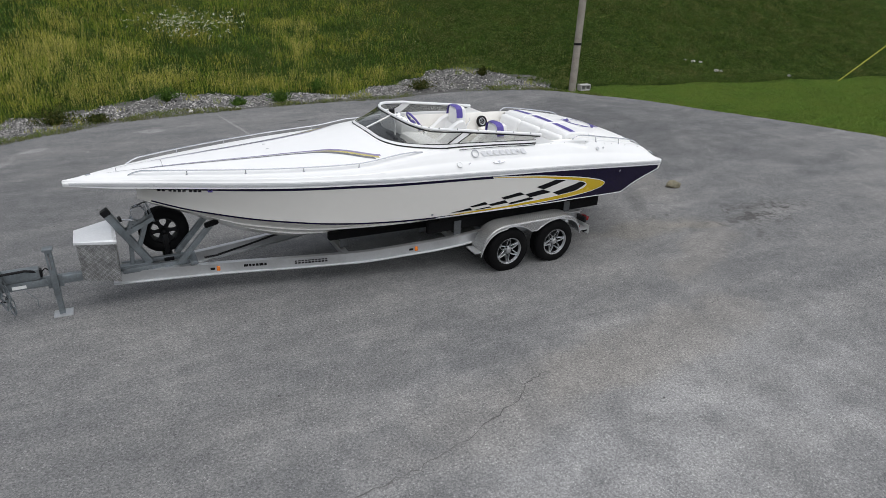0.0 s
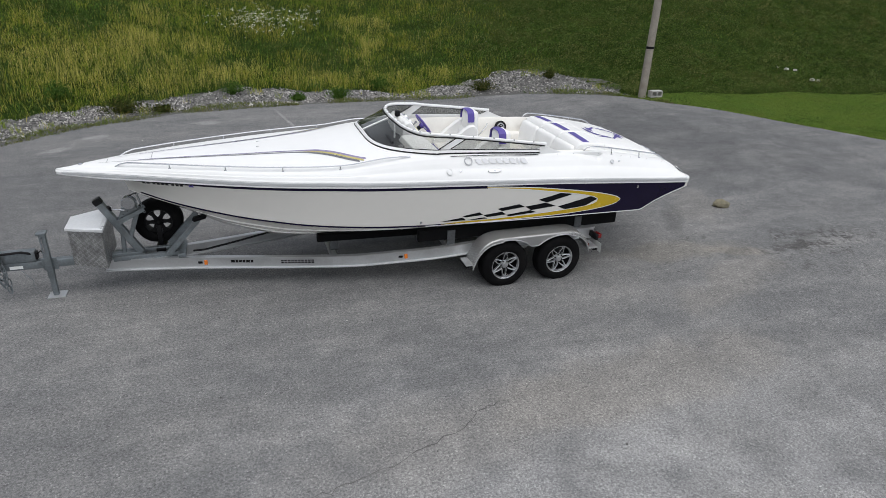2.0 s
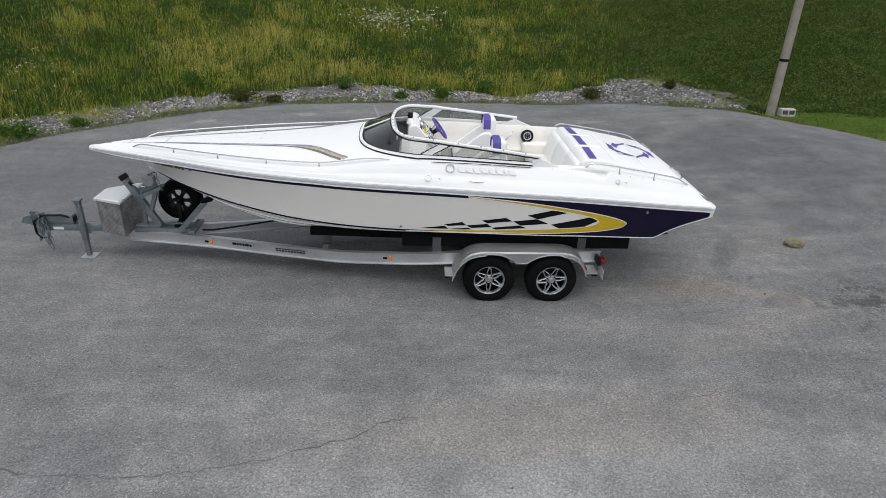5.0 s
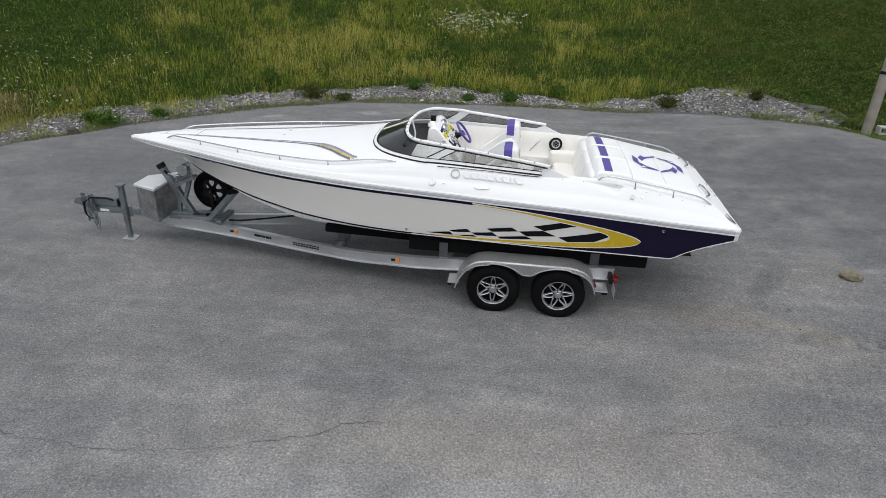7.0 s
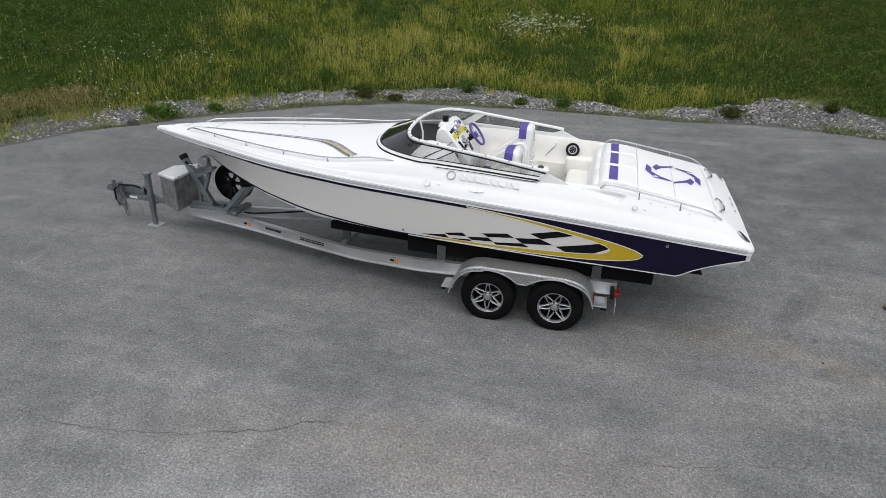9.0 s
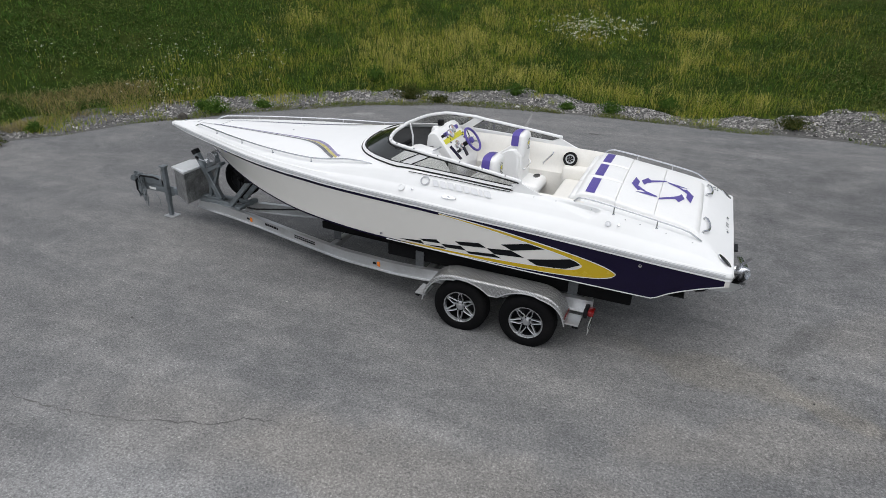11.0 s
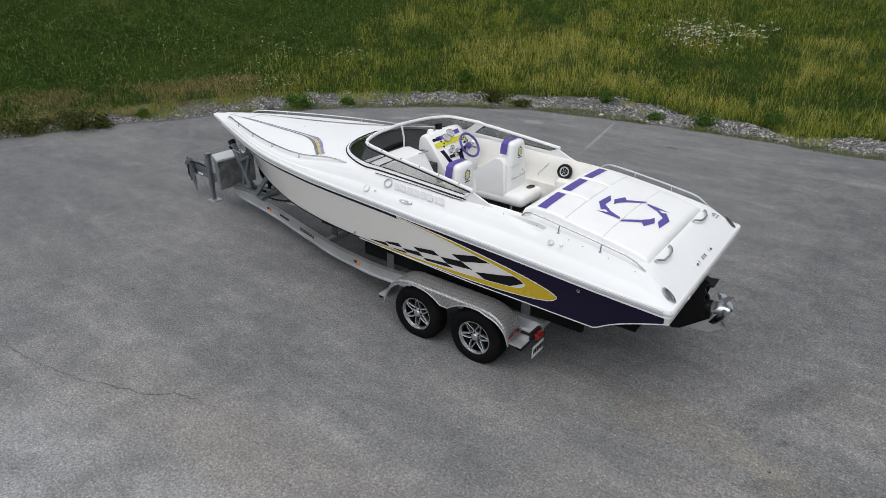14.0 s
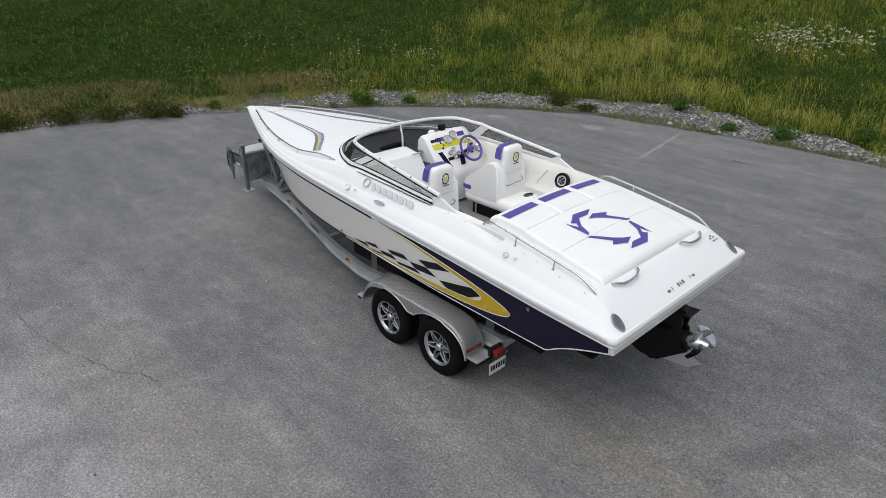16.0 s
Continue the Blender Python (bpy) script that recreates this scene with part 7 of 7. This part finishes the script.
OCT = np.array([(1, 0, 0), (0, 1, 0), (-1, 0, 0), (0, -1, 0), (0, 0, 0.9), (0, 0, -0.9)])
OCTF = np.array([(0, 1, 4), (1, 2, 4), (2, 3, 4), (3, 0, 4), (1, 0, 5), (2, 1, 5), (3, 2, 5), (0, 3, 5)])


def stones(name, x, y, d, size, label):
    n = len(x)
    s = size * rg.lognormal(0, 0.38, n)
    sc = s[:, None] * rg.uniform(0.6, 1.25, (n, 3)) * np.array([1, 1, 0.75])
    v = OCT[None] * rg.uniform(0.7, 1.3, (n, 6, 1)) * sc[:, None, :]
    a = rg.uniform(0, 6.283, n)
    c, si = np.cos(a)[:, None], np.sin(a)[:, None]
    t = rg.normal(0, 0.35, n)[:, None]
    vx, vy, vz = v[..., 0] * c - v[..., 1] * si, v[..., 0] * si + v[..., 1] * c, v[..., 2]
    vz, vx = vz + vx * t * 0.5, vx - vz * t * 0.5
    z = ground_z(x, y, d) + s * 0.22
    co = np.stack([vx + x[:, None], vy + y[:, None], vz + z[:, None]], -1).reshape(-1, 3)
    f = (OCTF[None] + 6 * np.arange(n)[:, None, None]).reshape(-1, 3)
    return tagged(array_mesh(name, co, f, STONES, False), label, "gravel", kind="stuff")



stones("gravel", gx, gy, gd, 0.021, "strip of loose grey limestone gravel along the yard's edge")
# bed below the stones
rows, cols = [], 9
_sel = [i for i in range(len(EDGE)) if -9.3 < EDGE[i][0] < 13.4 and EDGE[i][1] > -3.6]
_bx = np.array([[EDGE[i][0] - _nrm[i][0] * t for t in np.linspace(-0.02, 1, cols) * max(0.3, float(near_gravel(np.array([EDGE[i][0]]), np.array([EDGE[i][1]]), np.array([0.8]))[0]))] for i in _sel])
_by = np.array([[EDGE[i][1] - _nrm[i][1] * t for t in np.linspace(-0.02, 1, cols) * max(0.3, float(near_gravel(np.array([EDGE[i][0]]), np.array([EDGE[i][1]]), np.array([0.8]))[0]))] for i in _sel])
_bz = np.maximum(ground_z(_bx.ravel(), _by.ravel()), yard_z(_bx.ravel(), _by.ravel())).reshape(_bx.shape) + 0.004
bed = grid_mesh("gravel_bed", _bx, _by, _bz, GRAVELBED)
tagged(bed, "fine grey stone dust below the gravel strip", "gravel", kind="structure")

hill = lambda x, y, d: (d > np.maximum(0.15, near_gravel(x, y, d) - 0.15)) * (1 - lawn_part(x, y, d))
fade = lambda x, y, d: 1 - 0.55 * sstep(5, 13, np.minimum(d - 1.3, bank_foot(x, y)))
rim = lambda x, y, d: np.maximum(0.15, near_gravel(x, y, d))
fringe_only = lambda x, y, d: (d > rim(x, y, d) - 0.05 + 0.3 * (clumps(x, y, 0.35, 41) - 0.5))
rough_side = lambda x: np.maximum(sstep(9.5, 12.5, x), sstep(-6.0, -8.5, x))
# low green growth over the whole bank, in tufts
x, y, d = scatter(620000, -19, 34, -9, 28, lambda x, y, d: hill(x, y, d) * fringe_only(x, y, d) * (np.minimum(d, bank_foot(x, y)) < 16) * np.clip(0.1 + 1.2 * clumps(x, y, 0.35, 1), 0, 1) * fade(x, y, d))
blades("low_grass", x, y, d, (0.05 + 0.13 * clumps(x, y, 0.3, 2) * (0.5 + clumps(x, y, 1.7, 3))) * (1 - 0.35 * rough_side(x)), 0.012, 1.2, DARKG, "low dark green rough grass in tufts on the bank")
x, y, d = scatter(230000, -14, 13, 0, 25, lambda x, y, d: hill(x, y, d) * fringe_only(x, y, d) * (d < 14) * np.clip(1.6 * clumps(x, y, 0.7, 4) - 0.25 + 0.3 * clumps(x, y, 0.25, 5), 0, 1) * (1 - 0.85 * drift(x, y, LOW)) * fade(x, y, d) * (1 - 0.9 * rough_side(x)))
blades("meadow_grass", x, y, d, 0.10 + 0.18 * clumps(x, y, 0.35, 6), 0.010, 0.55, GREEN, "knee-high green meadow grass on the bank")
# small leaves of clover and weeds between the grass
x, y, d = scatter(600000, -17, 13.5, -6, 24, lambda x, y, d: hill(x, y, d) * fringe_only(x, y, d) * sstep(13.5, 9.0, x) * (d < 13) * np.clip(2.3 * clumps(x, y, 0.32, 51) - 0.6, 0, 1) * np.clip(0.35 + 0.65 * clumps(x, y, 1.2, 52) + 0.5 * drift(x, y, LOW) + 0.35 * rough_side(x), 0, 1) * (1 - 0.6 * drift(x, y, TALL)) * fade(x, y, d))
leaflets("clover", x, y, d, 0.03 + 0.22 * clumps(x, y, 0.32, 51), 0.022, CLOVER, "low clover and leafy weeds covering the bank")
x, y, d = scatter(500000, 5.5, 36, 4, 22, lambda x, y, d: hill(x, y, d) * fringe_only(x, y, d) * (np.minimum(d, bank_foot(x, y)) < 12) * sstep(7.5, 13.5, x) * np.clip(1.7 * clumps(x, y, 0.42, 53) + 0.5 * clumps(x, y, 1.3, 54) - 0.30, 0, 1))
leaflets("clover", x, y, d, 0.02 + 0.22 * clumps(x, y, 0.42, 53), 0.023, ROUGHLEAF, "low clover and leafy weeds covering the bank")
# tall dry grass with seed heads
x, y, d = scatter(330000, -10, 12, 3, 23, lambda x, y, d: hill(x, y, d) * fringe_only(x, y, d) * (d < 11) * np.clip(0.9 * drift(x, y, TALL) + 0.10 * (clumps(x, y, 0.6, 9) > 0.5) * (1 - rough_side(x)), 0, 1) * (1 - 0.9 * drift(x, y, LOW)) * np.clip(1.7 * clumps(x, y, 0.22, 10) - 0.2, 0, 1) * 0.75)
blades("tall_grass", x, y, d, 0.18 + 0.30 * clumps(x, y, 0.4, 13), 0.009, 0.32, STRAW, "tall dry yellow grass with seed heads", head=0.75)
# straw fringe at the foot of the bank further along
x, y, d = scatter(190000, -14, -3, -9, 9, lambda x, y, d: (d > 0.55) * (d < 2.9) * np.clip(1.8 * clumps(x, y, 0.7, 24) - 0.1, 0, 1) * sstep(-5.6, -7.2, x))
blades("straw_fringe", x, y, d, 0.17, 0.010, 1.2, FRINGE, "flattened straw-coloured grass at the foot of the bank")
# strips of weeds between the asphalt and the gravel
x, y, d = scatter(560000, -10, 14.5, -9, 12, lambda x, y, d: (d > -0.10) * (d < 0.10 + 0.6 * clumps(x, y, 1.1, 20)) * np.clip(3.0 * clumps(x, y, 0.9, 21) - 0.8, 0, 1))
blades("edge_weeds", x, y, d, 0.035 + 0.07 * clumps(x, y, 0.4, 22), 0.014, 1.1, OLIVE, "low weeds growing along the asphalt edge")
x, y, d = scatter(210000, -10, 14.5, -9, 12.5, lambda x, y, d: (d > 0.2) * (d < rim(x, y, d)) * np.clip((clumps(x, y, 0.5, 18) > 0.78) * 0.8 + drift(x, y, SPROUT), 0, 1))
blades("gravel_weeds", x, y, d, 0.10 + 0.14 * clumps(x, y, 0.3, 19), 0.010, 0.6, GREEN, "sparse weeds growing through the gravel")
# mown lawn
x, y, d = scatter(620000, 13, 30, -9, 9.5, lambda x, y, d: (d > -0.02) * lawn_part(x, y, d) * np.clip(1.0 - 0.03 * d + 0.3 * (clumps(x, y, 0.9, 31) - 0.5), 0, 1))
blades("lawn", x, y, d, 0.035, 0.018, 1.0, LAWN, "mown green lawn beside the yard")
x, y, d = scatter(60000, 13.4, 30, -9, 9.5, lambda x, y, d: (d > -0.05) * (d < 0.10 + 0.45 * clumps(x, y, 0.8, 32)) * (x > 13.6))
blades("lawn_edge", x, y, d, 0.03, 0.016, 1.2, FRINGE, "dry straw-coloured rim of the lawn along the asphalt")
# broad leaves in drifts
x, y, d = scatter(90000, -15, 24, -4, 24, lambda x, y, d: hill(x, y, d) * (d < 12) * fringe_only(x, y, d) * np.clip(drift(x, y, LOW) * 0.9 + 0.35 * (clumps(x, y, 0.6, 14) > 0.66), 0, 1) * np.clip(0.1 + 1.3 * clumps(x, y, 0.22, 15), 0, 1))
blades("broad_weeds", x, y, d, 0.06 + 0.14 * clumps(x, y, 0.3, 16), 0.036, 1.2, LEAFY, "drifts of broad-leaved green weeds on the bank")


def flower_patch(name, cx, cy, rx, ry, n, h, label, size=1.0):
    """White umbels on thin stems: each head a cluster of small tilted petals."""
    x, y = cx + rg.normal(0, rx, n), cy + rg.normal(0, ry, n)
    d = edge_distance(x, y)
    z = ground_z(x, y, d) + h * rg.uniform(0.7, 1.2, n)
    co, tri = [], []
    for i in range(n):
        for k in range(9):
            p = np.array([x[i], y[i], z[i]]) + rg.normal(0, 0.030 * size, 3) * (1, 1, 0.5)
            a, s = rg.uniform(0, 6.283), size * rg.uniform(0.009, 0.017)
            b = len(co)
            for t in (0, 1.57, 3.14, 4.71):
                co.append(p + s * np.array([np.cos(a + t), np.sin(a + t), rg.uniform(-0.9, 0.9)]))
            tri += [(b, b + 1, b + 2), (b, b + 2, b + 3)]
    tagged(array_mesh(name, np.array(co), np.array(tri), FLOWW, False), label, "flowers", kind="stuff")
    blades("flower_stems", x, y, d, h, 0.010, 0.15, GREEN, "thin green stems below the white flowers")


flower_patch("white_flowers", 3.2, 15.95, 0.62, 0.45, 210, 0.45, "dense patch of white wild flowers on the bank", 0.85)
flower_patch("white_flowers", 4.6, 16.4, 0.4, 0.35, 36, 0.45, "loose patch of white wild flowers on the bank")
flower_patch("white_flowers", -7.8, 7.9, 0.6, 0.6, 40, 0.40, "scattered white wild flowers on the bank", 0.62)
flower_patch("white_flowers", -5.8, 9.0, 0.7, 0.6, 44, 0.40, "scattered white wild flowers on the bank", 0.62)
flower_patch("white_flowers", -6.5, 6.1, 0.6, 0.45, 46, 0.36, "scattered white wild flowers at the foot of the bank", 0.62)
flower_patch("white_flowers", -9.6, 4.6, 0.6, 1.3, 34, 0.36, "scattered white wild flowers on the bank", 0.62)
x, y, d = scatter(500, -10, 14, 4, 22, lambda x, y, d: hill(x, y, d) * (d < 12))
z = ground_z(x, y, d) + 0.28
a = rg.uniform(0, 6.283, len(x))
co = np.stack([np.stack([x + 0.014 * np.cos(a + t), y + 0.014 * np.sin(a + t), z + rg.uniform(-0.006, 0.006, len(x))], 1) for t in (0, 2.1, 4.2)], 1).reshape(-1, 3)
tagged(array_mesh("daisies", co, np.arange(len(co)).reshape(-1, 3), FLOWW, False), "single small white flowers dotted over the bank", "flowers", kind="stuff")


def weed_bush(x, y, r, h, material, label):
    """A low weed: many arching stems with small leaves, in one uneven clump."""
    bush = np.random.RandomState(int(abs(x * 100 + y * 10)) + 1)
    z0 = float(ground_z(np.array([x]), np.array([y]))[0])
    z0 = max(z0, float(yard_z(x, y)))
    co, tri = [], []
    for k in range(int(130 + 260 * max(0.0, r - 0.35))):
        a, t = bush.uniform(0, 6.283), bush.uniform(0.15, 1.0)
        ox, oy = math.cos(a) * r * t, math.sin(a) * r * t * 0.8
        top = h * (1 - 0.55 * t * t) * bush.uniform(0.55, 1.2)
        for j in range(9):
            u = (j + 1) / 9
            p = np.array([ox * u ** 1.2 * 1.0 + bush.normal(0, 0.02), oy * u ** 1.2 + bush.normal(0, 0.02), top * u])
            s = bush.uniform(0.018, 0.042)
            q = bush.normal(0, 1, (2, 3))
            q[0] /= np.linalg.norm(q[0])
            q[1] = np.cross(q[0], q[1])
            q[1] /= np.linalg.norm(q[1])
            b = len(co)
            co += [p, p + q[0] * s + q[1] * s * 0.4, p + q[0] * s * 2.2, p + q[0] * s - q[1] * s * 0.4]
            tri += [(b, b + 1, b + 2), (b, b + 2, b + 3)]
    ob = array_mesh("weed_bush", np.array(co), np.array(tri), material, False)
    ob.location = (x, y, z0)
    return tagged(ob, label, "bush", "weeds along the edge")


for x, y, r, h, m in ((5.15, 10.85, 0.46, 0.34, LEAFY), (-0.6, 9.75, 0.72, 0.42, WEED), (0.3, 9.85, 0.4, 0.18, WEED), (9.7, 10.75, 0.60, 0.32, WEED), (-4.4, 5.7, 0.50, 0.36, LEAFY), (-3.7, 6.8, 0.3, 0.2, LEAFY), (-8.1, -2.4, 0.9, 0.34, WEED), (-7.75, -1.15, 0.95, 0.36, WEED), (-7.4, -0.2, 0.85, 0.32, WEED), (-6.95, 0.75, 1.05, 0.46, WEED), (-6.7, 2.3, 0.22, 0.2, LEAFY), (-4.9, 5.8, 0.36, 0.26, LEAFY), (3.9, 10.75, 0.3, 0.2, LEAFY), (2.1, 11.6, 0.35, 0.4, LEAFY), (-8.6, -3.6, 0.7, 0.36, WEED), (-6.6, 1.15, 0.4, 0.24, WEED), (6.6, 11.9, 0.4, 0.45, LEAFY), (-2.2, 10.6, 0.45, 0.5, LEAFY), (12.2, 11.0, 0.25, 0.25, WEED)):
    weed_bush(x, y, r, h, m, "low dark weed bush beside the asphalt" if m is WEED else "low green weed bush beside the asphalt")

# ---- loose things in the yard and on the verge ----
ROCK = mat("tan_rock", (0.21, 0.19, 0.13), 0.9, var=0.25, scale=14, fine=70, bump=0.8, bump_scale=40, dirt=(0.12, 0.11, 0.09), dirt_amount=0.5)
POLEWOOD = mat("weathered_pole", (0.30, 0.27, 0.23), 0.85, var=0.18, scale=4, fine=50, bump=0.5, bump_scale=50, dirt=(0.14, 0.10, 0.07), dirt_amount=0.5)
CONCRETE = mat("concrete_block", (0.42, 0.41, 0.39), 0.9, var=0.12, scale=12, fine=80, bump=0.5, bump_scale=90)
GUARD = mat("yellow_guard", (0.60, 0.58, 0.06), 0.5, var=0.06)


def rock(x, y, sx, sy, sz, seed, z=0.0, material=None, label="rough tan rock lying on the asphalt"):
    r = np.random.RandomState(seed)
    bm = bmesh.new()
    bmesh.ops.create_icosphere(bm, subdivisions=3, radius=1.0)
    for v in bm.verts:
        n = v.co.copy()
        k = 1 + 0.28 * noise.noise(n * 1.4 + Vector((seed, 0, 0))) + 0.12 * noise.noise(n * 3.5 + Vector((0, seed, 0)))
        v.co = Vector((n.x * sx * k, n.y * sy * k, max(n.z, -0.55) * sz * k + 0.5 * sz))
    ob = finish("rock", bm, material or ROCK, smooth=30)
    ob.location, ob.rotation_euler = (x, y, z), (0, 0, r.uniform(0, 6))
    return tagged(ob, label, "rock")


rock(10.26, 0.38, 0.14, 0.10, 0.085, 4, float(yard_z(10.26, 0.38)))
for x, y, s in ((20.3, 9.1, 0.10), (20.1, 9.3, 0.07), (20.6, 9.0, 0.08), (20.7, 8.3, 0.10), (20.9, 8.25, 0.07), (23.4, 7.2, 0.08), (-4.6, 6.2, 0.12)):
    zz = float(ground_z(np.array([x]), np.array([y]))[0])
    rock(x, y, s, s * 0.8, s * 0.55, int(x * 7) % 50 + 60, zz, CONCRETE, "pale stone lying in the grass of the bank")

DARKSTONE = mat("dark_stone", (0.075, 0.068, 0.058), 0.9, var=0.3, scale=14, fine=70, bump=0.8, bump_scale=40)
rock(-4.72, 4.86, 0.12, 0.08, 0.10, 7, 0.0, DARKSTONE, "dark squarish stone lying at the asphalt's edge")

PX, PY = 14.05, 8.35
pz = float(ground_z(np.array([PX]), np.array([PY]))[0])
pole = empty("utility_pole", (PX, PY, 0.3))
tagged(pole, "weathered round wooden utility pole beside the lawn", "pole")
bm = bmesh.new()
tube(bm, [(0.03 * t - 0.055 * t * t * 0, 0.06 * t, -0.3 + 9.3 * t) for t in lin(0, 1, 12)], [0.118 - 0.03 * t for t in lin(0, 1, 12)], 20)
part("shaft", bm, POLEWOOD, pole)
for z in (1.45, 6.0):
    bm = bmesh.new()
    lathe(bm, [(z, 0.108), (z, 0.124), (z + 0.07, 0.124), (z + 0.07, 0.108)], (0.006, 0.013, 0), "z", 20)
    part("band", bm, BLACKP, pole, "black steel band")
blk = empty("concrete_block", (PX + 0.38, PY - 0.12, pz + 0.02))
tagged(blk, "grey hollow concrete block at the foot of the pole", "block")
bm = bmesh.new()
box(bm, -0.20, 0.20, -0.10, 0.10, 0.0, 0.035, 0.004, 1)
for xx in (-0.20, -0.0175, 0.165):
    box(bm, xx, xx + 0.035, -0.10, 0.10, 0.035, 0.16, 0.003, 1)
box(bm, -0.20, 0.20, -0.10, 0.10, 0.16, 0.195, 0.004, 1)
part("block_body", bm, CONCRETE, blk)
bm = bmesh.new()
_gz = float(ground_z(np.array([24.7]), np.array([6.2]))[0])
tube(bm, [(24.7, 6.2, _gz - 0.1), (26.1, 5.7, _gz + 1.15), (27.6, 5.2, _gz + 2.5)], 0.014, 8)
guard = finish("guy_wire_guard", bm, GUARD)
tagged(guard, "yellow plastic guard tube on a guy wire", "guy wire")

# ---- cracks in the asphalt ----
CRACK = mat("crack_shadow", (0.12, 0.118, 0.115), 0.95, var=0.3)


def crack(pts, w, seed):
    r = np.random.RandomState(seed)
    P = [np.array(p, float) for p in pts]
    line = []
    for a, b in zip(P, P[1:]):
        n = max(3, int(np.linalg.norm(b - a) / 0.06))
        for k in range(n):
            line.append(a + (b - a) * k / n + r.normal(0, 0.018, 2))
    bm = bmesh.new()
    rows = []
    for i, p in enumerate(line):
        t = line[min(i + 1, len(line) - 1)] - line[max(i - 1, 0)]
        t = np.array([-t[1], t[0]]) / (np.linalg.norm(t) + 1e-6)
        k = w * (0.3 + abs(r.normal(0, 0.6))) * min(1, i / 6, (len(line) - 1 - i) / 6 + 0.05)
        z = 0.003 + float(yard_z(p[0], p[1]))
        rows.append([(*(p - t * k), z), (*(p + t * k), z)])
    sheet(bm, rows)
    ob = finish("crack", bm, CRACK, pavement, smooth=0)
    return ob


crack([(0.2, -4.0), (1.06, -4.18), (1.9, -4.24), (2.45, -4.16), (3.03, -4.03), (3.45, -3.86), (3.77, -3.73), (4.05, -3.55), (4.5, -3.42)], 0.006, 1)
crack([(6.6, -3.35), (7.01, -3.2), (7.69, -3.09), (7.98, -2.95), (8.44, -2.87), (8.8, -2.6)], 0.004, 2)
crack([(-0.6, -3.7), (0.2, -4.0)], 0.003, 3)
crack([(1.9, -4.24), (1.7, -4.7), (1.3, -5.2)], 0.003, 4)
# small loose stones on the asphalt
px, py = rg.uniform(-5, 15, 420), rg.uniform(-5, 9, 420)
ok = edge_distance(px, py) < -0.1
px, py = px[ok], py[ok]
n = len(px)
s = 0.006 * rg.lognormal(0, 0.3, n)
v = ICO[None] * rg.uniform(0.8, 1.2, (n, 12, 1)) * s[:, None, None]
co = (v + np.stack([px, py, s * 0.4 + yard_z(px, py)], 1)[:, None, :]).reshape(-1, 3)
tagged(array_mesh("grit", co, (ICOF[None] + 12 * np.arange(n)[:, None, None]).reshape(-1, 3), STONES, False), "loose stone grit on the asphalt", "gravel", kind="stuff")
